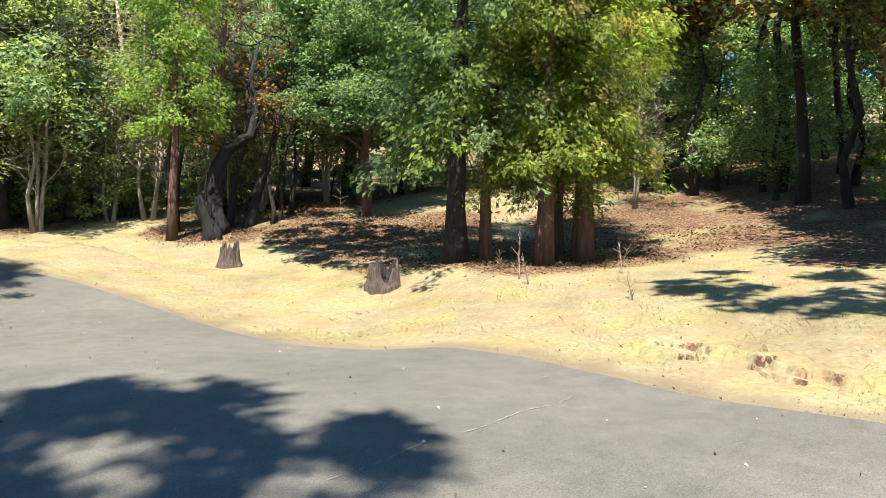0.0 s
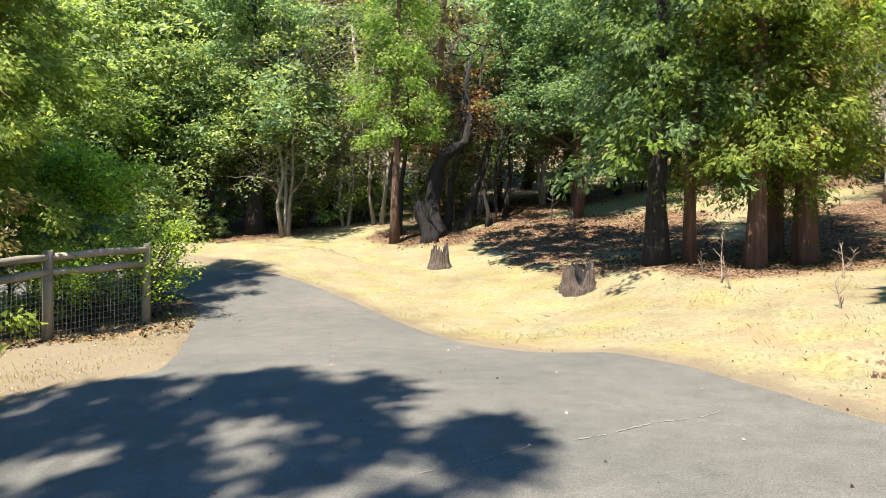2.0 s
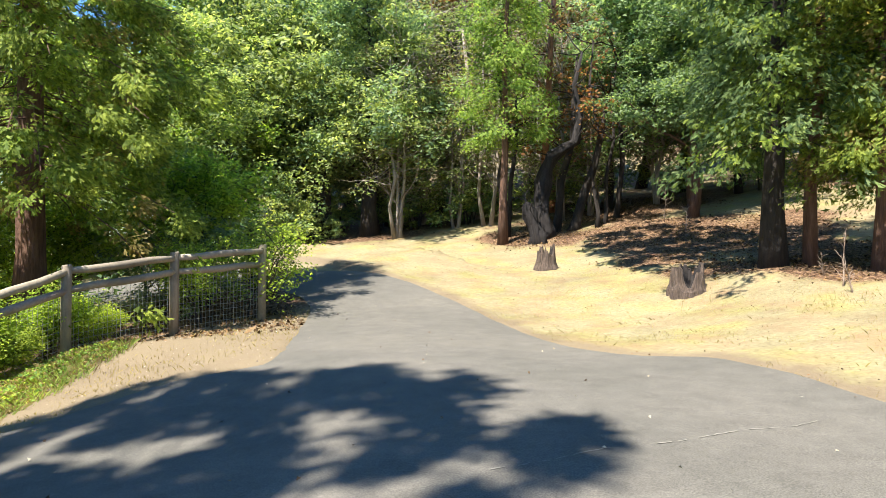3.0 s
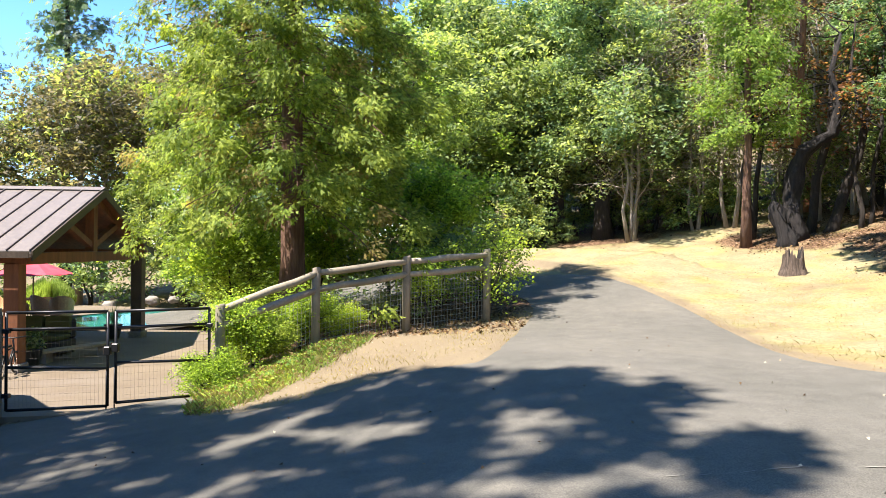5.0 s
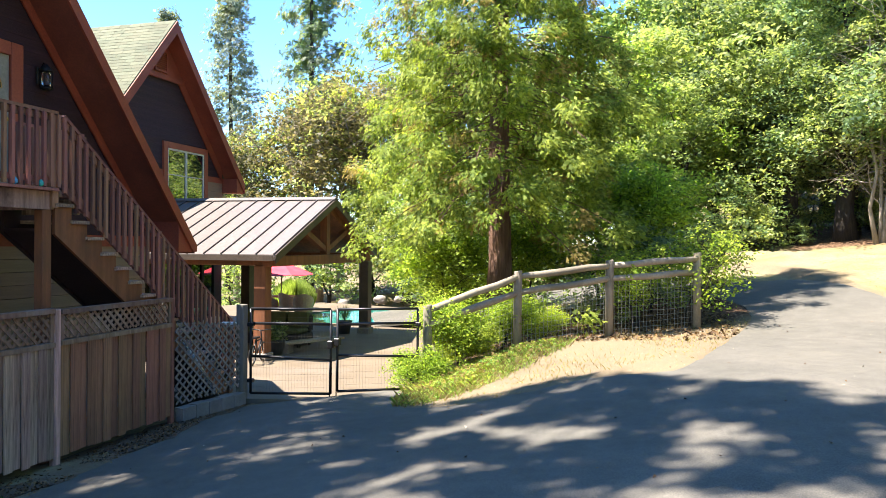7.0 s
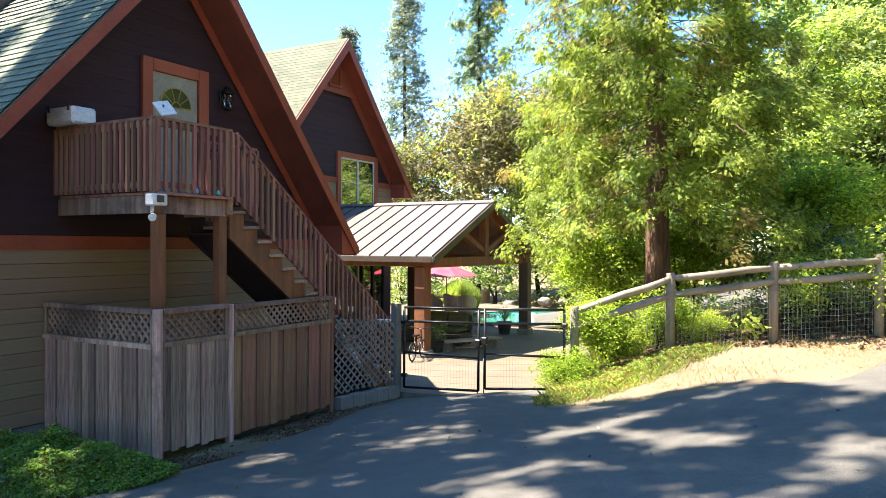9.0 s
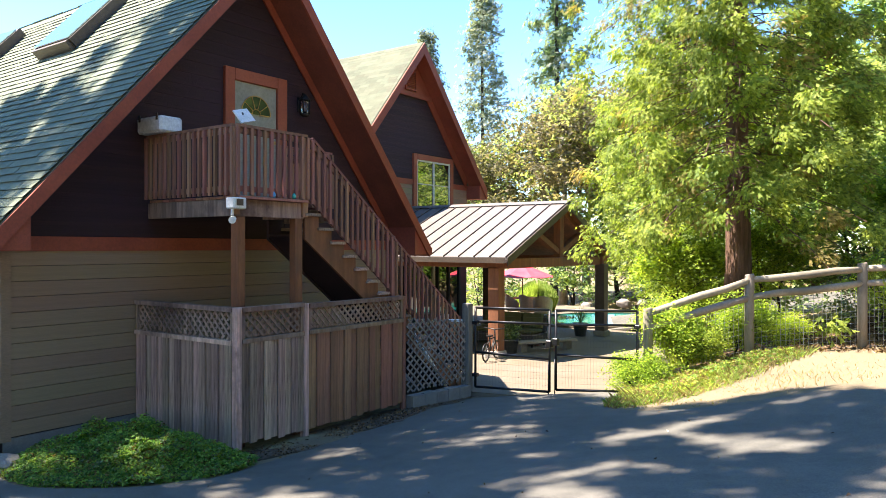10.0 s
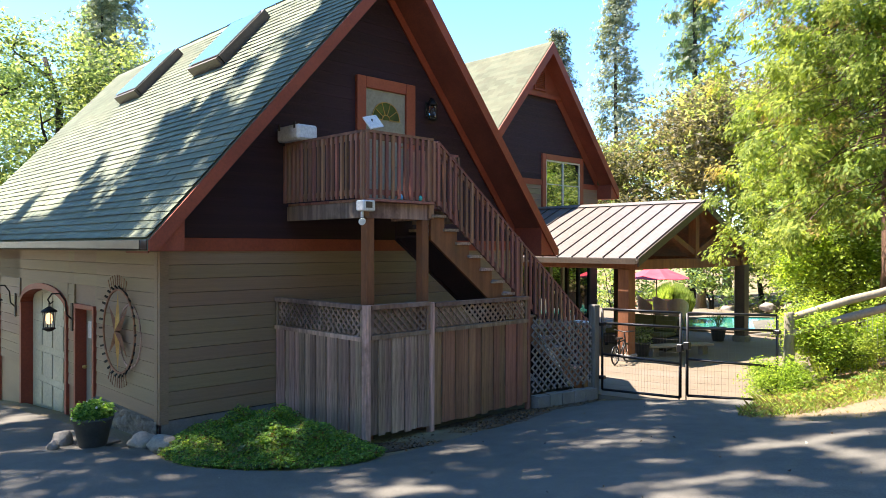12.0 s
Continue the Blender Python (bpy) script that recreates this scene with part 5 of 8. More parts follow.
BALUSTER = unit_board("baluster")
railing(balcony, (FX + 0.02, DY0 - 0.0, 4.02), (FX + 0.02, DY1, 4.02))
railing(balcony, (WX + 0.06, DY0, 4.02), (FX + 0.0, DY0, 4.02))
railing(balcony, (-5.82, DY1 + 0.25, 3.98), (-5.82, 6.78, 3.98))
railing(balcony, (-5.82, 6.78, 3.98), (WX + 0.06, 6.78, 3.98))
for x, y in ((FX, DY0), (FX, DY1 - 0.02), (-5.84, 6.75)):
    bm = bmesh.new()
    box(bm, x - 0.045, y - 0.045, 2.92, x + 0.045, y + 0.045, 4.0, 0.005)
    part("rail_post", bm, DECK_WOOD, balcony)

stairs = thing("staircase", (FX, 9.2, 0.1), "steep weathered outdoor timber staircase with balusters", "stairs")
STEPS, RISE, RUN = 15, 0.193, 0.252
for x in (FX - 0.03, -5.77):
    bm = bmesh.new()
    ring = [(x, DY1, 2.62), (x, DY1, 3.1)]
    for i in range(STEPS):
        y, z = DY1 + RUN * i, 3.13 - RISE * (i + 1)
        ring += [(x, y + 0.002, z), (x, y + RUN, z)]
    ring += [(x, DY1 + RUN * STEPS, 0.05), (x, DY1 + RUN * STEPS - 0.3, 0.05)]
    prism(bm, ring, (0.045, 0, 0))
    # The far stringer is coloured charcoal to stand for the shade behind the flight.
    part("stringer", bm, TIMBER if x > -5.5 else DARK_SIDING, stairs, "notched stringer, near one stained, far one dark for shade")
bm = bmesh.new()
low = DY1 + RUN * STEPS - 0.3
# Added dark sheet: its colour carries the shade under the steps.
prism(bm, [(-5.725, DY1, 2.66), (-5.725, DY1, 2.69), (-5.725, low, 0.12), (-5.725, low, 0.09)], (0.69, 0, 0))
part("soffit", bm, DARK_SIDING, stairs, "dark sheet put in for the shade under the flight")
TREAD = unit_board("tread")
for i in range(STEPS):
    y, z = DY1 + RUN * i, 3.13 - RISE * (i + 1)
    piece("tread", TREAD, GREY_WOOD, stairs, scaled(-5.38, y + RUN / 2 - 0.01, z + 0.022, 0.86, RUN + 0.03, 0.04))
a, b = Vector((FX + 0.03, DY1 + 0.08, 4.0)), Vector((FX + 0.03, 9.15, 4.0 - (9.15 - DY1 - 0.08) * RISE / RUN))
railing(stairs, a, b, 0.112, 0.86, 0.04)
for y in (7.28, 9.1):
    z = 4.0 - (y - DY1 - 0.08) * RISE / RUN
    bm = bmesh.new()
    box(bm, FX - 0.05, y - 0.05, 0.05, FX + 0.06, y + 0.05, z + 0.03, 0.005)
    part("newel", bm, DECK_WOOD, stairs)


def balcony_things():
    t = thing("mailbox_cooler", (-6.6, DY0, 4.04), "white enamel box with clasps set on the balcony rail", "box")
    bm = bmesh.new()
    box(bm, -6.86, DY0 - 0.17, 4.04, -6.3, DY0 + 0.17, 4.26, 0.03)
    part("body", bm, WHITE_METAL, t)
    for x in (-6.78, -6.38):
        bm = bmesh.new()
        box(bm, x - 0.02, DY0 - 0.18, 4.2, x + 0.02, DY0 - 0.168, 4.29)
        part("clasp", bm, BRONZE, t)
    t = thing("security_camera", (FX, DY0, 2.9), "white floodlight and small camera on the balcony corner", "camera")
    bm = bmesh.new()
    box(bm, FX + 0.0, DY0 - 0.14, 2.98, FX + 0.16, DY0 + 0.06, 3.12, 0.015)
    part("floodlight", bm, WHITE, t)
    bm = bmesh.new()
    box(bm, FX + 0.162, DY0 - 0.1, 3.02, FX + 0.168, DY0 - 0.0, 3.1)
    part("lens", bm, BRONZE, t)
    bm = bmesh.new()
    tube(bm, [(FX + 0.06, DY0 - 0.08, 2.98), (FX + 0.08, DY0 - 0.1, 2.9)], 0.02, 8)
    tube(bm, [(FX + 0.06, DY0 - 0.07, 2.86), (FX + 0.13, DY0 - 0.14, 2.84)], [0.04, 0.045], 10)
    part("camera_head", bm, WHITE, t)
    t = thing("rail_lamp", (FX, 4.42, 4.05), "tilted white solar panel lamp fixed to the rail", "lamp")
    bm = bmesh.new()
    beam(bm, (FX - 0.03, 4.34, 4.13), (FX - 0.05, 4.57, 4.19), 0.2, 0.02, (0.8, -0.45, 0.4))
    part("panel", bm, WHITE, t)
    bm = bmesh.new()
    tube(bm, [(FX - 0.03, 4.42, 4.02), (FX - 0.05, 4.44, 4.2)], 0.015, 6)
    part("stem", bm, BRONZE, t)
    for y, m in ((4.85, "blue"), (5.2, "teal")):
        t = thing("string_bulb", (FX + 0.03, y, 3.2), f"small {m} glass light hanging at the balcony floor", "light", "coloured lights on the balcony")
        bm = bmesh.new()
        lathe(bm, [(0.01, 0.03), (0.03, 0.0), (0.03, -0.03), (0.005, -0.05)], (FX + 0.06, y, 3.2), 8)
        part("globe", bm, surface(m + "_glass", (0.05, 0.25, 0.5) if m == "blue" else (0.03, 0.4, 0.35), (0.1, 0.35, 0.6) if m == "blue" else (0.05, 0.5, 0.45), 0.2), t)


balcony_things()

# ---- lattice enclosure ----
SX = -4.75


def lattice(bm, p, q, z0, z1, z0b=None, z1b=None, gap=0.078, slat=0.034, thick=0.008):
    """Crossed diagonal slats filling an upright panel from p to q."""
    p, q = Vector(p), Vector(q)
    run = (q - p).length
    d = (q - p).normalized()
    nrm = d.cross(Vector((0, 0, 1)))
    z0b, z1b = z0 if z0b is None else z0b, z1 if z1b is None else z1b
    lo, hi = min(z0, z0b), max(z1, z1b)
    step = gap * 1.414
    for layer, sign in ((0.0, 1), (thick, -1)):
        k = -hi
        while k < run + hi:
            pts = []
            for s in np.linspace(0, run, 60):
                z = lo + (s - k) * sign if sign > 0 else lo + (k - s)
                f = s / run
                if z0 + (z0b - z0) * f <= z <= z1 + (z1b - z1) * f:
                    pts.append((s, z))
            if len(pts) > 1:
                (sa, za), (sb, zb) = pts[0], pts[-1]
                a, b = p + d * sa, p + d * sb
                beam(bm, (a.x + nrm.x * layer, a.y + nrm.y * layer, za), (b.x + nrm.x * layer, b.y + nrm.y * layer, zb), thick, slat, nrm.cross(Vector((b.x - a.x, b.y - a.y, zb - za)).normalized()))
            k += step
    return bm


def screen_panel(name, p, q, base_p, base_q, mid, top, wood, label, boards, upper=None):
    """A fence bay: boards below, diagonal lattice in a frame above."""
    p, q = Vector((*p, 0)), Vector((*q, 0))
    t = thing(name, (p.x, p.y, base_p), label, "fence", "enclosure fence bays")
    d = (q - p).normalized()
    nrm = d.cross(Vector((0, 0, 1)))
    run = (q - p).length
    ang = math.atan2(d.y, d.x)
    w = run / boards
    rnd = random.Random(int(run * 1000))
    for i in range(boards):
        f = (i + 0.5) / boards
        z0 = base_p + (base_q - base_p) * f + rnd.uniform(-0.01, 0.02)
        c = p + d * (run * f) + nrm * (0.01 + 0.024 * (i % 2) + rnd.uniform(0, 0.006))
        piece("board", BOARD, wood, t, scaled(c.x, c.y, (z0 + mid) / 2, w * (0.94 if i % 2 else 1.08) * rnd.uniform(0.97, 1.03), 0.018, mid - z0, 0, 0, math.degrees(ang))).data = FENCE_BOARD[wood.name]
    for z in (mid + 0.02, top - 0.03):
        bm = bmesh.new()
        beam(bm, p + Vector((0, 0, z)), q + Vector((0, 0, z)), 0.105, 0.055)
        part("frame_rail", bm, upper or wood, t)
    for s in (0.02, run - 0.02):
        bm = bmesh.new()
        c = p + d * s
        beam(bm, (c.x, c.y, mid + 0.05), (c.x, c.y, top - 0.06), 0.05, 0.05)
        part("frame_stile", bm, upper or wood, t)
    bm = bmesh.new()
    lattice(bm, p + Vector((0, 0, 0)), q, mid + 0.05, top - 0.05)
    part("lattice", bm, upper or wood, t)
    for z in (base_p + 0.3, mid - 0.15):
        bm = bmesh.new()
        beam(bm, p - nrm * 0.01 + Vector((0, 0, z)), q - nrm * 0.01 + Vector((0, 0, z)), 0.05, 0.09)
        part("back_rail", bm, wood, t)
    return t


FENCE_BOARD = {}
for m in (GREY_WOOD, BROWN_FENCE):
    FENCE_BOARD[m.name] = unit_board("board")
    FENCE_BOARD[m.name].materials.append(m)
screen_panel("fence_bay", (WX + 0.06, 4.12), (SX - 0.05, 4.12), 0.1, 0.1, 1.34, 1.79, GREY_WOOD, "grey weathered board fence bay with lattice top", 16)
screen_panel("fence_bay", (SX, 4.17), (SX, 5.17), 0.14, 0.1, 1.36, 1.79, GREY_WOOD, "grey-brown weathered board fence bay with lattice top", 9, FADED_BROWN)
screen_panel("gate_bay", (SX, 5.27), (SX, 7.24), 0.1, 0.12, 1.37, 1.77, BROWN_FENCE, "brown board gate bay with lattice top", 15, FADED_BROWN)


def squared_post(name, x, y, z0, z1, w, wood, label, group=""):
    bm = bmesh.new()
    box(bm, x - w / 2, y - w / 2, z0, x + w / 2, y + w / 2, z1, 0.008)
    ob = part(name, bm, wood)
    return tagged(ob, label, "post", group)


for y, z1, w, wood, words in ((4.12, 1.79, 0.09, GREY_WOOD, "grey weathered square fence post"), (5.22, 1.775, 0.085, GREY_WOOD, "grey weathered square fence post"), (7.28, 1.755, 0.07, BROWN_FENCE, "brown square fence post beside the gate bay")):
    squared_post("fence_post", SX, y, G(SX, y) - 0.15, z1, w, wood, words, "enclosure posts")


def garden_lattice():
    """A free lattice panel over a block kerb, up to the gate post."""
    a, b = Vector((-4.74, 7.36, 0)), Vector((-4.5, 8.62, 0))
    t = thing("lattice_panel", (a.x, a.y, 0.2), "silvery diagonal lattice panel over concrete blocks", "lattice panel")
    bm = bmesh.new()
    lattice(bm, a, b, 0.24, 1.42, 0.28, 1.3, 0.092, 0.031, 0.009)
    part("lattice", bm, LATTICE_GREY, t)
    bm = bmesh.new()
    beam(bm, (b.x - 0.05, b.y, 1.28), (b.x - 0.28, b.y - 0.05, 1.28), 0.12, 0.03)
    part("cap", bm, WHITE, t, "small white cap")
    for i in range(5):
        f = (i + 0.5) / 5
        bm = bmesh.new()
        c = a.lerp(b, f)
        beam(bm, (c.x + 0.04, c.y - 0.13, 0.1 + 0.01 * (i % 2)), (c.x + 0.08, c.y + 0.12, 0.1 + 0.01 * (i % 2)), 0.16, 0.22)
        blk = part("kerb_block", bm, BLOCK)
        tagged(blk, "grey concrete kerb block under the lattice", "block", "kerb blocks")


def lattice_things():
    t = thing("leaning_pipe", (-4.95, 8.4, 0.15), "pale plastic pipe leaning behind the lattice", "pipe")
    bm = bmesh.new()
    tube(bm, [(-4.88, 7.72, 1.12), (-4.78, 8.5, 0.14)], 0.03, 10)
    part("pipe", bm, WHITE, t)
    t = thing("covered_bin", (-5.55, 9.6, -0.1), "rounded tan covered bin behind the lattice", "bin")
    bm = bmesh.new()
    lathe(bm, [(0.24, 0.0), (0.26, 0.05), (0.27, 0.9)], (-5.55, 9.6, 0.05), 20)
    part("body", bm, DARK_IN, t)
    bm = bmesh.new()
    lathe(bm, [(0.28, 0.0), (0.29, 0.1), (0.24, 0.22), (0.1, 0.29), (0.02, 0.3)], (-5.55, 9.6, 0.96), 20)
    part("lid", bm, WICKER, t, "domed tan lid")


lattice_things()
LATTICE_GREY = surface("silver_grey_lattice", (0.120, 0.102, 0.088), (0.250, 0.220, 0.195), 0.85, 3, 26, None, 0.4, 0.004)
garden_lattice()
tagged(part("gate_post", box(bmesh.new(), -4.56, 8.63, -0.05, -4.43, 8.77, 1.57, 0.01), GATE_WOOD), "dark grey square timber gate post", "post")


def gate_leaf(p, q, z0, z1, hinge, label):
    """A welded tube gate leaf with wire mesh."""
    p, q = Vector((*p, 0)), Vector((*q, 0))
    t = thing("driveway_gate", (p.x, p.y, z0), label, "gate", "double driveway gate")
    h = z1 - z0
    for nm, a, b in [("stile", (p, z0), (p, z1)), ("stile", (q, z0), (q, z1)), ("bar", (p, z1), (q, z1)), ("bar", (p, z1 - 0.23), (q, z1 - 0.23)), ("bar", (p, z0 + 0.44 * h), (q, z0 + 0.40 * h)), ("bar", (p, z0), (q, z0))]:
        bm = bmesh.new()
        tube(bm, [(a[0].x, a[0].y, a[1]), (b[0].x, b[0].y, b[1])], 0.021, 10)
        part(nm, bm, BLACK_METAL, t)
    bm = bmesh.new()
    run = (q - p).length
    d = (q - p).normalized()
    for i in range(1, int(run / 0.05)):
        c = p + d * 0.05 * i
        tube(bm, [(c.x, c.y, z0), (c.x, c.y, z1 - 0.23)], 0.001, 3, False)
    for i in range(1, int(h / 0.1)):
        tube(bm, [(p.x, p.y, z0 + 0.1 * i), (q.x, q.y, z0 + 0.1 * i)], 0.001, 3, False)
    part("wire_mesh", bm, GATE_WOOD, t, "fine grey wire mesh")
    for z in (z0 + 0.2, z1 - 0.25):
        c = p if hinge == 0 else q
        bm = bmesh.new()
        box(bm, c.x - 0.05, c.y - 0.04, z - 0.03, c.x + 0.05, c.y + 0.04, z + 0.03, 0.01)
        part("hinge", bm, BLACK_METAL, t)
    c = q if hinge == 0 else p
    bm = bmesh.new()
    tube(bm, [(c.x + 0.0, c.y - 0.04, z0 - 0.08), (c.x, c.y - 0.04, z0 + 0.5)], 0.01, 6)
    box(bm, c.x - 0.04, c.y - 0.06, z0 + 0.72, c.x + 0.05, c.y + 0.03, z0 + 0.84, 0.01)
    part("latch", bm, BLACK_METAL, t)
    return t


gate_leaf((-4.38, 8.77), (-3.16, 9.1), 0.17, 1.5, 0, "closed black steel gate leaf with wire mesh")
gate_leaf((-3.06, 9.13), (-1.93, 9.74), 0.21, 1.5, 1, "closed black steel gate leaf with wire mesh")

# ---- post and rail fence ----
POSTS = [(-1.81, 9.88, 1.55), (-0.53, 11.0, 2.09), (0.96, 12.08, 2.28), (2.53, 13.2, 2.42)]
RAILS = [(1.47, 1.23), (1.99, 1.72), (2.18, 1.94), (2.31, 2.05)]
for i, (x, y, z) in enumerate(POSTS):
    bm = bmesh.new()
    r = 0.078
    tube(bm, [(x, y, G(x, y) - 0.3), (x, y, z - 0.4), (x + 0.004, y, z - 0.02), (x, y, z)], [r, r * 0.98, r * 0.95, r * 0.82], 14, True, 0.02, i)
    tagged(part("fence_post", bm, POST_WOOD), "round pale weathered timber fence post", "post", "post and rail fence posts")
for (xa, ya, _), (xb, yb, _), ra, rb in zip(POSTS, POSTS[1:], RAILS, RAILS[1:]):
    d = Vector((xb - xa, yb - ya, 0)).normalized()
    nrm = d.cross(Vector((0, 0, 1))) * 0.02
    for za, zb in zip(ra, rb):
        bm = bmesh.new()
        pts = [Vector((xa, ya, za)).lerp(Vector((xb, yb, zb)), f) + nrm + Vector((0, 0, 0.012 * math.sin(f * 9 + za * 7))) for f in (0.0, 0.25, 0.5, 0.75, 1.0)]
        tube(bm, pts, [0.05, 0.06, 0.062, 0.06, 0.05], 12, True, 0.06, int(za * 100))
        tagged(part("fence_rail", bm, RAIL_WOOD), "sun-bleached round timber fence rail", "rail", "post and rail fence rails")
    bm = bmesh.new()
    run = math.hypot(xb - xa, yb - ya)
    n = int(run / 0.075)
    back = -nrm * 3
    def foot(f):
        x, y = xa + (xb - xa) * f, ya + (yb - ya) * f
        return G(x, y) + 0.02
    rndw = random.Random(7)
    for i in range(n + 1):
        f = i / n
        x, y = xa + (xb - xa) * f + back.x, ya + (yb - ya) * f + back.y
        tube(bm, [(x, y, foot(f)), (x + rndw.gauss(0, 0.006), y, (foot(f) + ra[1]) / 2), (x, y, ra[1] + (rb[1] - ra[1]) * f)], 0.0032, 4, False)
    for k in range(11):
        pts = []
        for i in range(9):
            f = i / 8
            top = ra[1] + (rb[1] - ra[1]) * f
            pts.append((xa + (xb - xa) * f + back.x, ya + (yb - ya) * f + back.y, foot(f) + (top - foot(f)) * k / 10.5 + rndw.gauss(0, 0.004)))
        tube(bm, pts, 0.0032, 4, False)
    tagged(part("wire_netting", bm, WIRE), "welded galvanised wire netting stapled to the fence", "wire fence", "fence netting")

# ---- terrace ----
def terrace_z(x, y):
    return 0.09 - 0.24 * np.clip((np.asarray(y) - 9.0) / 4.0, 0, 1) + 0.0 * np.asarray(x)


TERRACE = [(-12.4, 9.3), (-4.7, 8.75), (-4.4, 8.72), (-3.1, 9.05), (-1.95, 9.72), (-2.1, 11.2), (-2.6, 13), (-3.4, 16), (-4.0, 20), (-4.6, 24), (-7.2, 27.5), (-14, 29.5), (-17, 24), (-12.4, 20.5)]
sheet("terrace", rounded(TERRACE, 0.5), terrace_z, CONCRETE, 0.8, 0.35, "tan stained concrete terrace behind the gate", "terrace")

# ---- far house ----
HX, HR, HAY, HAZ, HEZ, HEL, HER = -12.5, -11.9, 17.2, 9.12, 4.62, 13.4, 21.0
HS = (HAZ - HEZ) / (HER - HAY)


def far_house():
    t = thing("house", (HX, HAY, 0), "steep-gabled house with charcoal siding and rust-red trim", "house")
    bm = bmesh.new()
    prism(bm, [(HX, 14.0, -0.5), (HX, 20.6, -0.5), (HX, 20.6, HEZ + 0.15), (HX, HAY, HAZ - 0.35), (HX, 14.0, HEZ + 0.4)], (-0.2, 0, 0))
    wall = part("wall", bm, DARK_SIDING, t, "charcoal shingled gable wall")
    bm = bmesh.new()
    box(bm, HX - 0.2, 20.4, -0.5, -19, 20.6, HEZ)
    box(bm, HX - 0.2, 14.0, -0.5, -19, 14.2, HEZ)
    part("wall", bm, GREEN_SIDING, t, "olive side walls")
    for i in range(8):
        for y0, y1 in ((14.0, 17.35), (19.62, 20.6)):
            piece("siding_board", LAP_FAR, GREEN_SIDING, wall, Matrix.Translation((HX, y0, 3.2 + 0.175 * i)) @ Matrix.Diagonal((1.2, y1 - y0, 0.18, 1)))
    for i in range(24):
        z = 4.74 + 0.18 * i
        a, b = HEL + (z + 0.35 - HEZ) / HS, HER - (z + 0.35 - HEZ) / HS
        a, b = max(a, 14.0), min(b, 20.6)
        for lo, hi in ((a, min(b, 17.38)), (max(a, 19.64), b)) if z < 5.55 else ((a, b),):
            if hi - lo > 0.1:
                piece("siding_board", LAP_DARK, DARK_SIDING, wall, Matrix.Translation((HX, lo, z)) @ Matrix.Diagonal((0.35, hi - lo, 0.185, 1)))
    bm = bmesh.new()
    for y0, y1 in ((14.0, 17.36), (19.66, 20.62)):
        part("band_board", box(bmesh.new(), HX, y0, 4.56, HX + 0.05, y1, 4.74), RED_TRIM, t, "rust-red band board")
    # roof
    for ey, sgn in ((HEL, 1), (HER, -1)):
        bm = bmesh.new()
        prism(bm, [(HR, ey, HEZ - 0.16), (HR, HAY, HAZ - 0.18), (HR, HAY, HAZ - 0.02), (HR, ey, HEZ - 0.02)], (-8.2, 0, 0))
        rf = part("roof", bm, HOUSE_SHINGLE, t, "sunlit pale grey-green shingle roof")
        shingles(rf, HR - 8.2, HR, ey, HEZ, HAY, HAZ, 0.15, 0.4, 0, 9, lift=0.35, slate=HOUSE_SHINGLE)
        bm = bmesh.new()
        prism(bm, [(HR + 0.004, ey, HEZ - 0.38), (HR + 0.004, ey, HEZ - 0.03), (HR + 0.004, HAY, HAZ - 0.03), (HR + 0.004, HAY, HAZ - 0.4)], (0.04, 0, 0))
        part("rake_board", bm, RED_TRIM, t, "rust-red rake board")
        bm = bmesh.new()
        prism(bm, [(HR, ey, HEZ - 0.2), (HR, HAY, HAZ - 0.24), (HR, HAY, HAZ - 0.2), (HR, ey, HEZ - 0.165)], (HX - HR + 0.006, 0, 0))
        part("soffit", bm, RED_TRIM, t)
        bm = bmesh.new()
        prism(bm, [(HX + 0.03, ey + sgn * 0.5, HEZ - 0.6 + HS * 0.5), (HX + 0.03, ey + sgn * 0.5, HEZ - 0.22 + HS * 0.5), (HX + 0.03, HAY, HAZ - 0.26), (HX + 0.03, HAY, HAZ - 0.64)], (0.035, 0, 0))
        part("frieze_board", bm, RED_TRIM, t)
        bm = bmesh.new()
        prism(bm, [(HR, ey, HEZ - 0.38), (HR, ey + sgn * 0.45, HEZ - 0.38), (HR, ey + sgn * 0.45, HEZ + 0.1), (HR, ey, HEZ - 0.05)], (HX - HR, 0, 0))
        part("eave_return", bm, RED_TRIM, t, "boxed rust-red eave end")
    # vent panel at the peak
    bm = bmesh.new()
    prism(bm, [(HX + 0.03, HAY - 1.15, 7.5), (HX + 0.03, HAY + 1.15, 7.5), (HX + 0.03, HAY, HAZ - 0.35)], (0.04, 0, 0))
    part("peak_panel", bm, RED_TRIM, t, "rust-red panel in the gable peak")
    bm = bmesh.new()
    box(bm, HX + 0.068, HAY - 1.1, 7.42, HX + 0.12, HAY + 1.1, 7.56)
    part("peak_rail", bm, RED_TRIM, t)
    bm = bmesh.new()
    for y0, y1, z0, z1 in ((HAY - 0.3, HAY - 0.24, 7.62, 8.28), (HAY + 0.24, HAY + 0.3, 7.62, 8.28), (HAY - 0.24, HAY + 0.24, 7.62, 7.68), (HAY - 0.24, HAY + 0.24, 8.22, 8.28)):
        box(bm, HX + 0.072, y0, z0, HX + 0.12, y1, z1)
    vent = part("gable_vent", bm, RED_TRIM, t, "louvred attic vent")
    for k in range(9):
        bm = bmesh.new()
        beam(bm, (HX + 0.09, HAY - 0.24, 7.71 + 0.06 * k), (HX + 0.09, HAY + 0.24, 7.71 + 0.06 * k), 0.05, 0.012, (0.6, 0, 1))
        part("louvre", bm, RED_TRIM, vent)
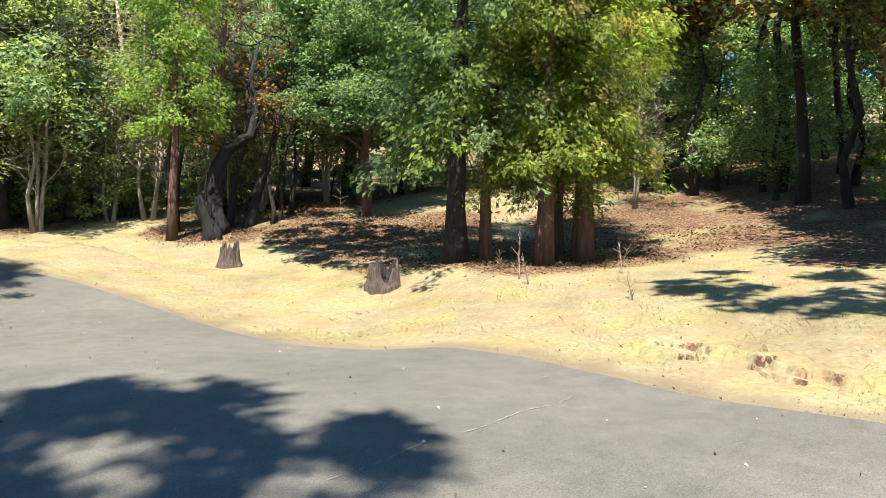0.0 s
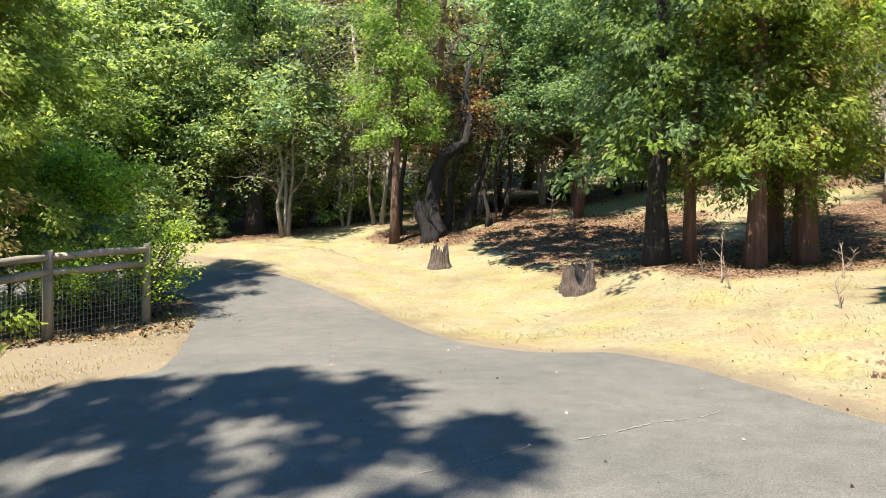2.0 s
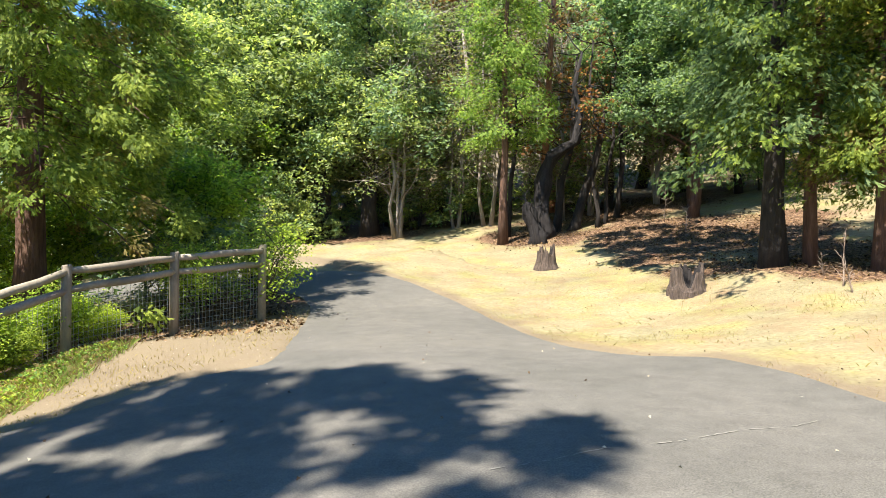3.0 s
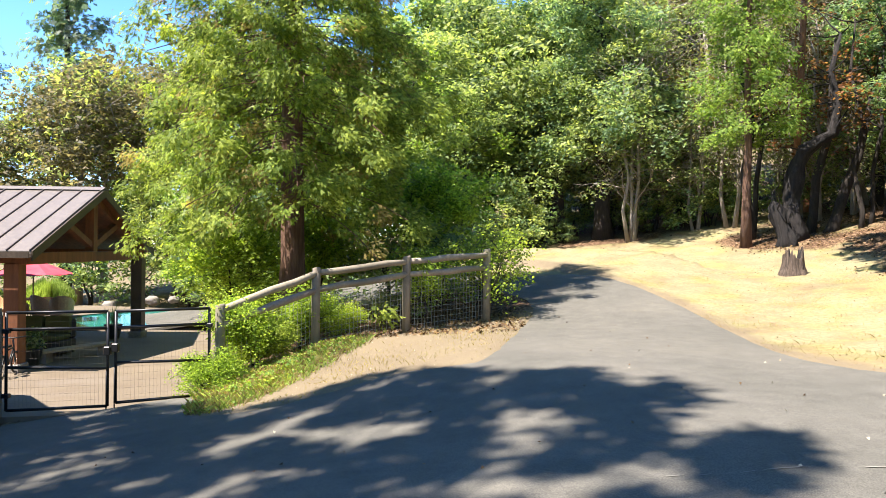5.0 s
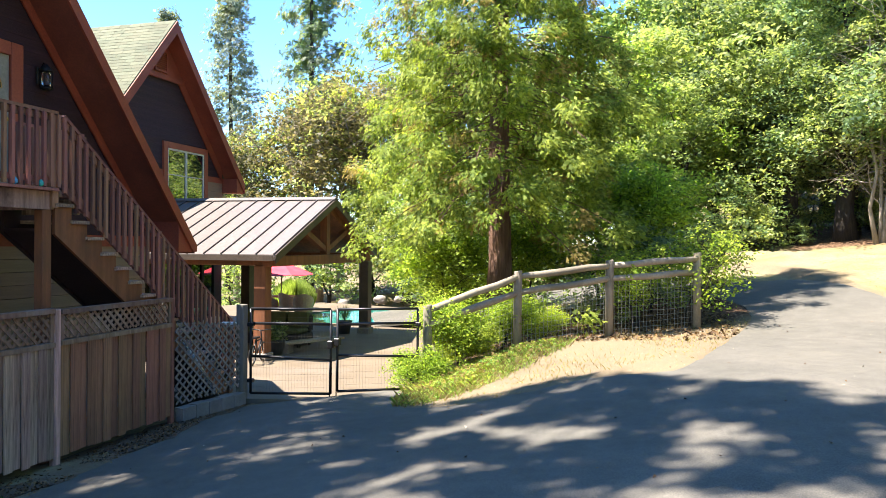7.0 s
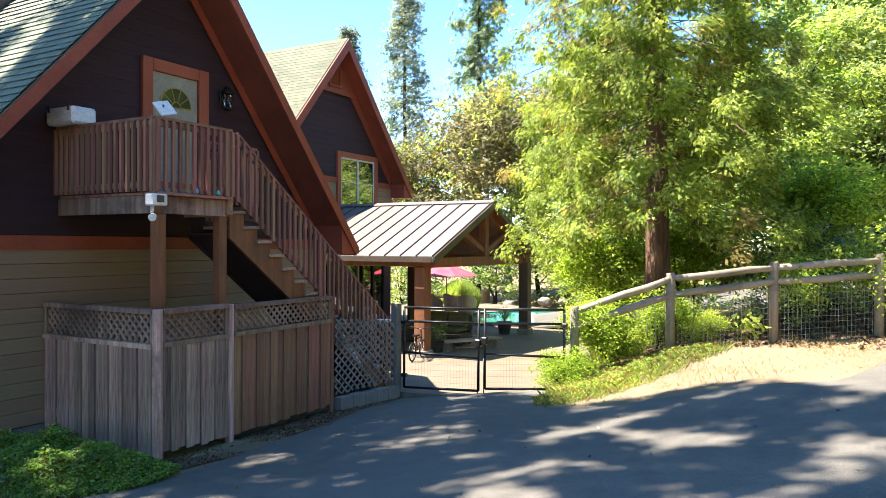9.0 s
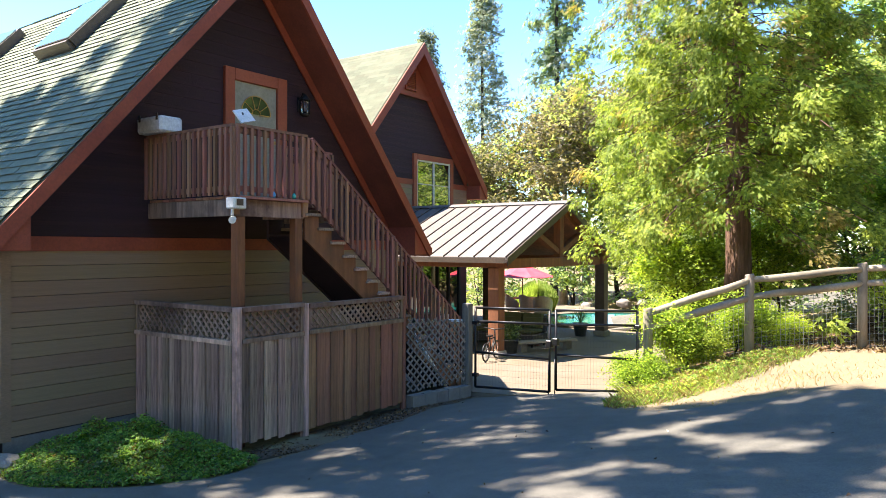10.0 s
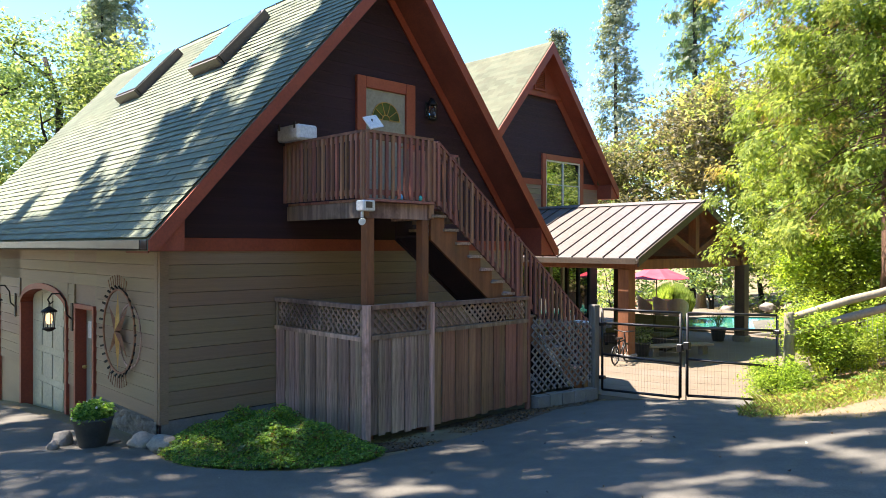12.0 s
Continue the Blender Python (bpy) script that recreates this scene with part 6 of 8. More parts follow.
    # glazed doors to the terrace
    for k, (y0, y1) in enumerate(((15.6, 17.0), (17.15, 18.55), (18.7, 20.1))):
        g = thing("patio_door", (HX, y0, -0.1), "tall dark-framed glass patio door reflecting the garden", "door", "patio doors", "structure")
        bm = bmesh.new()
        ym = (y0 + y1) / 2
        for ya, yb, z0, z1 in ((y0, y0 + 0.09, 0.0, 2.25), (y1 - 0.09, y1, 0.0, 2.25), (ym - 0.05, ym + 0.05, 0.12, 2.13), (y0 + 0.09, y1 - 0.09, 2.13, 2.25), (y0 + 0.09, y1 - 0.09, 0.0, 0.12)):
            box(bm, HX + 0.004, ya, z0 - 0.1, HX + 0.09, yb, z1 - 0.1)
        part("door_frame", bm, DARK_IN if k != 1 else SASH, g)
        for ya, yb in ((y0 + 0.09, ym - 0.05), (ym + 0.05, y1 - 0.09)):
            part("pane", box(bmesh.new(), HX + 0.03, ya, 0.02, HX + 0.04, yb, 2.03), MIRROR_PANE, g)
    # window
    w = thing("window_1", (HX, 18.5, 3.9), "red-cased sliding window with a dark sash reflecting trees", "window", kind="structure")
    bm = bmesh.new()
    for y0, y1, z0, z1 in ((17.38, 17.56, 3.7, 5.6), (19.46, 19.64, 3.7, 5.6), (17.56, 19.46, 5.42, 5.6)):
        box(bm, HX + 0.002, y0, z0, HX + 0.085, y1, z1, 0.006)
    part("casing", bm, BRICK_TRIM, w)
    bm = bmesh.new()
    for y0, y1, z0, z1 in ((17.565, 17.62, 3.72, 5.415), (18.47, 18.55, 3.72, 5.415), (19.4, 19.455, 3.72, 5.415), (17.62, 18.47, 5.36, 5.415), (18.55, 19.4, 5.36, 5.415), (17.62, 18.47, 3.72, 3.78), (18.55, 19.4, 3.72, 3.78), (17.62, 18.47, 4.6, 4.63), (18.55, 19.4, 4.6, 4.63)):
        box(bm, HX + 0.01, y0, z0, HX + 0.06, y1, z1)
    part("window_frame", bm, SASH, w, "pale window frame")
    for y0, y1 in ((17.62, 18.47), (18.55, 19.4)):
        for z0, z1 in ((3.78, 4.6), (4.63, 5.36)):
            bm = bmesh.new()
            box(bm, HX + 0.025, y0, z0, HX + 0.035, y1, z1)
            part("pane", bm, MIRROR_PANE, w)


SASH = surface("tan_window_frame", (0.559, 0.505, 0.399), (0.665, 0.612, 0.505), 0.5)
MIRROR_PANE, n_, l_, p_ = nodes_of("dark_reflecting_pane")
p_.inputs["Base Color"].default_value, p_.inputs["Roughness"].default_value, p_.inputs["Specular IOR Level"].default_value = (0.012, 0.016, 0.012, 1), 0.03, 1.0
p_.inputs["IOR"].default_value = 2.2
LAP_FAR = LAP.copy()
far_house()


# ---- pavilion ----
def pavilion():
    x0, x1, y0, y1, yr, ze, zr = -12.3, -6.42, 13.22, 19.7, 16.5, 2.28, 3.74
    t = thing("pavilion", (x1, y0, -0.15), "open timber pavilion with a brown standing-seam metal roof", "pavilion")
    pitch = (zr - ze) / (yr - y0)
    for ya, yb in ((y0, yr), (y1, yr)):
        bm = bmesh.new()
        prism(bm, [(x0, ya, ze - 0.06), (x0, yb, zr - 0.06), (x0, yb, zr), (x0, ya, ze)], (x1 - x0, 0, 0))
        rf = part("roof", bm, METAL_ROOF, t, "brown standing-seam metal roof")
        n = 13
        for i in range(n + 1):
            x = x0 + (x1 - x0 - 0.03) * i / n
            piece("seam", SEAM, SEAM_DARK, rf, Matrix.Translation((x + 0.03 * (yb < ya), ya, ze - 0.004)) @ Matrix.Rotation(math.pi * (yb < ya), 4, "Z") @ Matrix.Rotation(math.atan2(zr - ze, abs(yb - ya)), 4, "X") @ Matrix.Diagonal((0.02, math.hypot(yb - ya, zr - ze), 0.034, 1)))
    bm = bmesh.new()
    prism(bm, [(x0, yr - 0.15, zr - 0.03), (x0, yr, zr + 0.05), (x0, yr + 0.15, zr - 0.03), (x0, yr, zr + 0.01)], (x1 - x0 + 0.02, 0, 0))
    part("ridge_cap", bm, METAL_ROOF, t)
    bm = bmesh.new()
    for a, b, c, d in ((y0 - 0.12, y0 - 0.105, ze - 0.14, ze - 0.02), (y0 - 0.105, y0 - 0.01, ze - 0.14, ze - 0.125), (y0 - 0.02, y0 - 0.008, ze - 0.125, ze - 0.06)):
        box(bm, x0, a, c, x1 + 0.02, b, d)
    part("gutter", bm, BRONZE, t)
    for ya, yb in ((y0, yr), (y1, yr)):
        bm = bmesh.new()
        prism(bm, [(x1 + 0.002, ya, ze - 0.2), (x1 + 0.002, yb, zr - 0.2), (x1 + 0.002, yb, zr - 0.005), (x1 + 0.002, ya, ze - 0.005)], (0.035, 0, 0))
        part("rake_trim", bm, BRONZE, t, "dark bronze rake trim")
        bm = bmesh.new()
        prism(bm, [(x0, ya + 0.02 * (1 if yb > ya else -1), ze - 0.09), (x0, yb, zr - 0.09), (x0, yb, zr - 0.064), (x0, ya + 0.02 * (1 if yb > ya else -1), ze - 0.064)], (x1 - x0 - 0.03, 0, 0))
        part("roof_decking", bm, TIMBER, t)
    # posts, beams and a truss
    for px, py in ((-6.9, 13.55), (-6.6, 19.1), (-10.6, 13.55), (-10.6, 19.1)):
        bm = bmesh.new()
        box(bm, px - 0.15, py - 0.15, -0.155, px + 0.15, py + 0.15, 2.02, 0.015)
        part("post", bm, TIMBER if py < 15 else BRONZE, t, "thick stained timber post" if py < 15 else "thick dark post")
        bm = bmesh.new()
        box(bm, px - 0.19, py - 0.19, -0.16, px + 0.19, py + 0.19, 0.02, 0.02)
        part("post_base", bm, STONE, t)
    for py in (13.55, 19.1):
        bm = bmesh.new()
        box(bm, x0, py - 0.12, 2.02, x1 - 0.1, py + 0.12, 2.26, 0.01)
        part("beam", bm, TIMBER, t)
    for px in (-6.72, -10.6):
        bm = bmesh.new()
        box(bm, px - 0.12, y0 + 0.2, 2.0, px + 0.12, y1 - 0.2, 2.24, 0.01)
        part("tie_beam", bm, TIMBER, t)
        bm = bmesh.new()
        box(bm, px - 0.1, yr - 0.1, 2.245, px + 0.1, yr + 0.1, zr - 0.15)
        part("king_post", bm, TIMBER, t)
        for s in (-1, 1):
            bm = bmesh.new()
            beam(bm, (px, yr + s * 0.1, 2.4), (px, yr + s * 1.5, zr - 1.5 * pitch - 0.12), 0.14, 0.14, (1, 0, 0))
            part("strut", bm, TIMBER, t)
            bm = bmesh.new()
            beam(bm, (px, yr, zr - 0.2), (px, yr + s * 3.1, zr - 0.2 - 3.1 * pitch), 0.14, 0.16, (1, 0, 0))
            part("rafter", bm, TIMBER, t)


bm = bmesh.new()
box(bm, 0, 0, 0, 1, 1, 1)
SEAM = mesh_of("seam", bm)
# Darker than the roof metal: the shadow line along each seam is in this colour.
SEAM_DARK = surface("brown_metal_seam_with_shade", (0.073, 0.057, 0.047), (0.093, 0.073, 0.060), 0.45, 0.7, 12, None, 0, 0, metal=0.2)
pavilion()

# ---- trees and shrubs ----
plant(conifer("cedar_tree", 11, 15.5, 4.6, 3.2, 0.3, BARK_RED, [(L_CEDAR, 0.58), (L_CEDAR_TIP, 0.10), (L_YOUNG, 0.32)], "large incense cedar with drooping yellow-tipped green sprays", 4000, 0.128, 52, droop=0.42, shape=0.36, puff=0.11, full_to=9.6, inner=0.42, twigs=90, tuft=0.06, even=0.5, fingers=3, fan=0.8, airy=0.3), -1.55, 14.4, 20)
cedar_a = plant(conifer("cedar_tree", 21, 12, 2.3, 2.3, 0.2, BARK_RED, [(L_CEDAR, 0.22), (L_YOUNG, 0.62), (L_CEDAR_TIP, 0.16)], "incense cedar with low hanging bright green boughs", 900, 0.14, 42, fan=0.85, fingers=3, airy=0.4, droop=0.5, shape=0.42, tuft=0.10, group="roadside cedars", puff=0.14, full_to=7.0, twigs=30), 13.5, 9.0, 0)
again(cedar_a, 14.8, 8.8, 140, 1.12)
again(cedar_a, 15.3, 9.9, 250, 0.95, "incense cedar trunk among its group")
plant(conifer("young_cedar", 31, 14, 2.2, 3.9, 0.15, BARK_RED, [(L_YOUNG, 0.85), (L_CEDAR, 0.15)], "slender young cedar with a bright green crown", 1000, 0.15, 26, fan=0.9, fingers=3, droop=0.15, shape=0.6, puff=0.15, full_to=9.5, twigs=20), 11.5, 21.6, 40)
# crest spreads the unseen upper boughs so that they shade the ground behind.
plant(conifer("fir_tree", 41, 12.5, 2.7, 2.7, 0.23, BARK_DARK, [(L_FIR_SHADE, 0.72), (L_CEDAR, 0.28)], "fir in shade-darkened green with a straight trunk beside the cedars", 1500, 0.17, 19, fan=0.9, fingers=3, droop=0.4, shape=0.35, puff=0.16, full_to=6.8, twigs=40, crest=2.3, thin=0.25), 12.4, 10.6, 0)
oak_green = plant(broadleaf("oak_tree", 43, 11.5, 4.0, 2.6, 0.22, BARK_RED, [(L_OAK_BLUE, 0.85), (L_OAK, 0.15)], "oak with blue-green leaves low on its limbs", 480, 80, 0.16, forks=12, puff=0.4, simple=True, group="forest oaks"), 19.0, 21.0, 0)
oak_light = plant(broadleaf("oak_tree", 44, 12, 4.4, 2.6, 0.32, BARK_DARK, [(L_OAK_LIGHT, 0.2), (L_OAK, 0.35), (L_OAK_BLUE, 0.45)], "leafy oak with a dark trunk and sunlit leaves", 520, 80, 0.15, forks=12, puff=0.42, simple=True, group="forest oaks"), 8.6, 28.2, 0)
oak_mid = plant(broadleaf("oak_tree", 45, 12.5, 4.2, 2.2, 0.28, BARK_DARK, [(L_OAK, 0.6), (L_OAK_LIGHT, 0.25), (L_OAK_DARK, 0.15)], "leafy green forest oak", 290, 42, 0.225, forks=11, puff=0.44, simple=True, group="forest oaks"), 4.2, 30.5, 60)
oak_shade = plant(broadleaf("oak_tree", 48, 13, 4.4, 2.8, 0.26, BARK_DARK, [(L_OAK_DARK, 0.7), (L_OAK_BLUE, 0.3)], "dark forest oak with a full crown", 250, 50, 0.215, forks=11, puff=0.44, simple=True, group="forest oaks"), 27.0, 20.5, 30)
again(oak_green, 17.4, 19.2, 130, 0.75)
madrone = plant(broadleaf("madrone_tree", 46, 12, 4.0, 3.4, 0.2, BARK_MADRONE, [(L_OLIVE, 0.55), (L_RUSTY, 0.2), (L_OAK, 0.25)], "madrone with thin olive foliage and orange bark", 300, 34, 0.19, lean=(1.5, 1.0), forks=10, puff=0.45, simple=True, bare=12, group="forest madrones"), 15.8, 26.0, 0)
scrub = plant(broadleaf("dead_brush_tree", 47, 12, 3.0, 2.0, 0.09, BARK_PALE, [(L_OLIVE, 0.6), (L_OAK, 0.4)], "half-bare grey thicket tree with tangled twigs", 110, 26, 0.13, forks=8, puff=0.4, simple=True, bare=44, group="forest thicket", stems=3), 11.6, 29.6, 0)
bush = plant(broadleaf("forest_bush", 49, 2.6, 1.5, 0.2, 0.04, BARK_DARK, [(L_OAK, 0.45), (L_OAK_LIGHT, 0.25), (L_OAK_BLUE, 0.3)], "leafy green bush under the oaks", 90, 34, 0.12, forks=8, puff=0.22, simple=True, stems=2, group="forest bushes", category="bush"), 10.2, 27.2, 0)

oak_back = plant(broadleaf("oak_tree", 58, 13, 4.8, 1.5, 0.26, BARK_DARK, [(L_OAK, 0.6), (L_OAK_LIGHT, 0.2), (L_OAK_DARK, 0.2)], "green oak deep in the wood", 300, 24, 0.36, forks=9, puff=0.5, group="forest oaks", simple=True), 16, 36, 0)
# the wood behind, in uneven rows
rnd = random.Random(5)
WOOD = [(oak_mid, 1.0), (oak_shade, 1.0), (oak_light, 1.0), (madrone, 1.0), (oak_mid, 0.9), (oak_shade, 0.9)]
SPOTS = [(0.5, 33, 0), (6.5, 32.5, 2), (12.5, 32, 0), (9.5, 36, 1), (15.5, 31, 3), (21.5, 26, 1), (3, 38, 1), (14, 38, 0), (19.5, 33.5, 4), (24, 30, 5), (27, 24.5, 0), (29.5, 20, 3), (30.5, 28, 1),
         (32, 15.5, 3), (34.5, 21, 0), (36, 6, 3), (39, 18, 1), (29.5, 0.8, 3), (37, 1.5, 5), (24, 35, 1), (18, 41, 5), (8, 43, 4), (-3, 36, 0), (41, 10, 1), (30, 34, 5), (43, 3, 0), (38, 25, 4), (45, 14, 0), (47, 20, 1), (46, 8, 0), (43, 27, 1), (52, 13, 0), (50, 4, 1), (40, 13.5, 0), (42.5, 6.5, 0), (38.5, 9.0, 0), (45, 11, 0), (39.5, 3.5, 0), (24, 41, 0), (34, 34, 0)]
for x, y, k in SPOTS:
    proto, s = WOOD[k]
    if (x > 31 or y > 33) and k != 3:
        proto = oak_back
    again(proto, x + rnd.uniform(-0.8, 0.8), y + rnd.uniform(-0.8, 0.8), rnd.uniform(0, 360), s * rnd.uniform(0.9, 1.15))
for x, y, s in ((13.4, 30.2, 1.0), (10.0, 31.5, 1.1), (16.5, 29.3, 0.9), (17.5, 24.8, 0.95), (20.8, 23.6, 1.0), (14.6, 24.4, 0.7), (27.5, 15.5, 1.0), (26, 12.2, 0.8), (22.5, 11.5, 0.55), (9.4, 26.9, 0.55), (11.6, 26.2, 0.6), (13.2, 27.6, 0.7), (16.0, 23.4, 0.5), (10.6, 29.0, 0.9), (9.0, 25.6, 0.8), (12.6, 25.4, 0.85), (15.0, 23.6, 0.8), (18.6, 22.6, 0.8)):
    again(scrub, x, y, rnd.uniform(0, 360), s)
for x, y, s in ((12.4, 27.0, 0.9), (13.8, 26.2, 0.7), (15.6, 25.0, 0.8), (17.4, 26.6, 1.1), (20.5, 25, 1.0), (22.5, 21.4, 1.0), (27.8, 10.5, 1.0), (29.8, 9, 1.2), (27, 4.2, 1.1), (31.5, 12.5, 1.3), (22.2, 2.5, 1.1), (26.6, 18.4, 1.2)):
    again(bush, x, y, rnd.uniform(0, 360), s)


def bare_trunk(name, path, radii, bark, label, seed, twigs=0, rust=0, category="tree", rough=0.12):
    """A stem along points over the land, with bare limbs and some dead leaves."""
    rn, rng = random.Random(seed), np.random.default_rng(seed)
    x, y = path[0][:2]
    z = G(x, y)
    t = thing(name, (x, y, z), label, category)
    pts = [Vector((a, b, z + c)) for a, b, c in path]
    pts[0].z -= 0.2
    bm = bmesh.new()
    tube(bm, pts, radii, 14, True, rough, seed)
    part("trunk", bm, bark, t)
    if twigs:
        bm, tips = bmesh.new(), []
        for _ in range(twigs):
            k = rn.randrange(len(pts) // 2, len(pts))
            a = rn.uniform(0, 6.28)
            q = limb_path(rn, pts[k], (math.cos(a), math.sin(a), rn.uniform(0.1, 1.0)), rn.uniform(0.8, 2.2), 0.35, 0.02, 5)
            tube(bm, q, [0.03, 0.024, 0.018, 0.012, 0.008, 0.004], 5, False)
            tips += [tuple(v) for v in q[2:]]
        part("branchwork", bm, bark, t)["kind"] = "stuff"
        if rust:
            v, f = quads_at(rng, np.array(tips), 0.22, rust, 0.14)
            foliage("dead_leaves", [(v, f, L_RUSTY)], t, "dry rust-brown leaves")
    return t


bare_trunk("charred_tree", [(12.9, 21.4, 0), (12.92, 21.4, 0.3), (12.86, 21.42, 0.8), (12.84, 21.45, 1.3), (12.92, 21.42, 1.9), (13.05, 21.4, 2.4), (13.2, 21.3, 2.8), (13.5, 21.1, 3.1), (13.85, 20.9, 3.3), (14.0, 20.9, 4.2), (13.8, 21.0, 5.2), (14.1, 21.0, 6.4)], [0.5, 0.36, 0.30, 0.25, 0.26, 0.22, 0.25, 0.19, 0.14, 0.11, 0.08, 0.04], BARK_CHAR, "fire-charred hollow bent trunk with dead leaves", 61, 14, 12, rough=0.3)
bare_trunk("broken_snag", [(12.45, 20.9, 0), (12.4, 20.9, 0.25), (12.32, 20.95, 0.6), (12.2, 21.0, 0.95), (12.1, 21.0, 1.2), (12.05, 21.0, 1.35)], [0.34, 0.25, 0.21, 0.24, 0.18, 0.05], BARK_CHAR, "short broken charred snag", 62, 3, rough=0.4)
for k, (x, y, r, h, lx, ly) in enumerate(((13.7, 22.0, 0.13, 6.5, 0.9, 0.2), (14.2, 21.6, 0.15, 4.8, 1.3, 0.1), (14.9, 21.1, 0.07, 6.5, -0.2, 0.2), (15.3, 21.3, 0.06, 6.0, 0.4, 0.1), (12.1, 22.6, 0.12, 7.5, -0.2, 0.3), (16.2, 21.9, 0.09, 7.0, 0.2, -0.3), (12.5, 23.4, 0.08, 6.5, 0.4, 0.0))):
    bare_trunk("slim_trunk", [(x, y, 0), (x + lx * 0.1 + 0.05, y, h * 0.08), (x + lx * 0.45 - 0.06, y + ly, h * 0.28), (x + lx * 0.6 + 0.08, y - ly * 0.5, h * 0.5), (x + lx - 0.1, y + ly, h * 0.75), (x + lx + 0.15, y + ly * 2, h)], [r * 1.5, r * 1.1, r, r * 0.85, r * 0.6, r * 0.3], BARK_DARK, "slim dark crooked trunk with thin twigs", 630 + k, 10, 2)
bare_trunk("madrone_tree", [(13.6, 22.8, 0), (13.7, 22.8, 2.5), (13.7, 22.6, 5), (13.9, 22.8, 8), (14.4, 22.9, 11)], [0.13, 0.12, 0.11, 0.09, 0.05], BARK_MADRONE, "reddish upright stem with rusty leaves", 66, 16, 8)
bare_trunk("leaning_tree", [(11.0, 28.4, 0), (11.5, 28.4, 1.3), (12.1, 28.4, 2.8), (12.8, 28.5, 4.6), (13.0, 28.6, 6.5), (12.7, 28.6, 8.5)], [0.19, 0.16, 0.14, 0.12, 0.09, 0.05], BARK_PALE, "pale grey trunk leaning among the oaks", 67, 14)
bare_trunk("leaning_tree", [(14.9, 26.5, 4.0), (15.2, 26.2, 6.0), (15.6, 26.3, 7.6), (15.3, 26.4, 9.0), (16.2, 26.4, 11)], [0.10, 0.12, 0.12, 0.11, 0.06], BARK_PALE, "bare grey forked limb high among the crowns", 68, 16)
bare_trunk("leaning_madrone", [(29.5, 15.0, 0), (30.2, 14.7, 1.0), (31.0, 14.0, 3.2), (32.2, 13.0, 6.0), (33.0, 12.5, 9.0)], [0.42, 0.36, 0.33, 0.27, 0.16], BARK_MADRONE, "thick orange madrone trunk leaning over the slope", 69, 10, 8)
for i, (x, y, r, h) in enumerate(((26.3, 8.6, 0.10, 9), (26.2, 7.9, 0.14, 11), (23.8, 6.6, 0.15, 11), (30.0, 7.0, 0.12, 10))):
    bare_trunk("dark_trunk", [(x, y, 0), (x + 0.05, y - 0.06, h * 0.1), (x + 0.1, y + 0.1 * (i - 1), h * 0.3), (x - 0.2, y + 0.25, h * 0.5), (x - 0.1 * i, y - 0.2, h * 0.75), (x + 0.3, y, h)], [r * 1.5, r * 1.1, r, r * 0.85, r * 0.6, r * 0.3], BARK_DARK, "dark upright forest trunk with bare lower limbs", 70 + i, 12)
high_oak = plant(broadleaf("oak_tree", 91, 11, 4.0, 5.0, 0.13, BARK_DARK, [(L_OLIVE, 0.35), (L_OAK, 0.4), (L_RUSTY, 0.25)], "oak with olive and rusty leaves over the slope", 360, 44, 0.2, forks=12, puff=0.42, simple=True, bare=8, group="slope oaks"), 22.6, 5.0, 0)
again(high_oak, 25.4, 10.6, 120, 1.05)
again(high_oak, 27.2, 6.0, 220, 1.1)
again(high_oak, 20.2, -1.0, 20, 1.0)
again(high_oak, 13.4, 0.0, 300, 0.95)
again(high_oak, 15.6, -2.4, 160, 1.0)
again(high_oak, 19.0, 2.6, 250, 0.9)
again(high_oak, 17.6, 1.6, 70, 1.0)
plant(conifer("small_fir", 93, 3.4, 1.3, 0.4, 0.05, BARK_DARK, [(L_YOUNG, 0.5), (L_CEDAR, 0.5)], "small bright green fir at the wood's edge", 340, 0.2, 10, droop=0.1, shape=0.8), 24.6, 3.6, 0)

# sky-line trees beyond the house
pine = plant(conifer("pine_tree", 81, 25, 3.6, 7.0, 0.3, BARK_DARK, [(L_PINE, 1.0)], "tall thin grey-green pine against the sky", 900, 0.34, 9, droop=-0.1, shape=0.55, sparse=0.15, group="sky-line pines", puff=0.32), -30, 49, 0)
again(pine, -36.5, 50, 200, 0.9)
again(pine, -45, 15.5, 130, 1.0)
plant(conifer("fir_tree", 85, 24, 3.4, 3.0, 0.3, BARK_DARK, [(L_OAK_BLUE, 0.7), (L_PINE, 0.3)], "dense blue-green fir behind the garden", 700, 0.4, 9, droop=0.1, shape=0.7, puff=0.3), -18.2, 39, 0)
far_oak = plant(broadleaf("madrone_tree", 83, 13, 4.8, 2.0, 0.22, BARK_PALE, [(L_OLIVE, 0.75), (L_OAK_LIGHT, 0.25)], "pale-limbed madrone with olive-yellow leaves", 380, 34, 0.2, forks=12, puff=0.42, simple=True, bare=14, group="garden madrones"), -14.5, 32.5, 0)
for x, y, s, r in ((-19.5, 33, 0.9, 40), (-10, 36, 1.05, 100), (-24, 36, 0.85, 200), (-16, 38.5, 1.1, 300), (-6.5, 33, 1.1, 160), (-29, 38, 0.8, 20)):
    again(far_oak, x, y, r, s)
back_oak = plant(broadleaf("oak_tree", 47, 12.5, 4.0, 2.2, 0.26, BARK_DARK, [(L_OAK, 0.6), (L_OAK_LIGHT, 0.25), (L_OAK_DARK, 0.15)], "leafy green oak behind the garage", 400, 56, 0.115, forks=12, puff=0.36, simple=True, group="garage oaks"), -24.5, 12.0, 60)
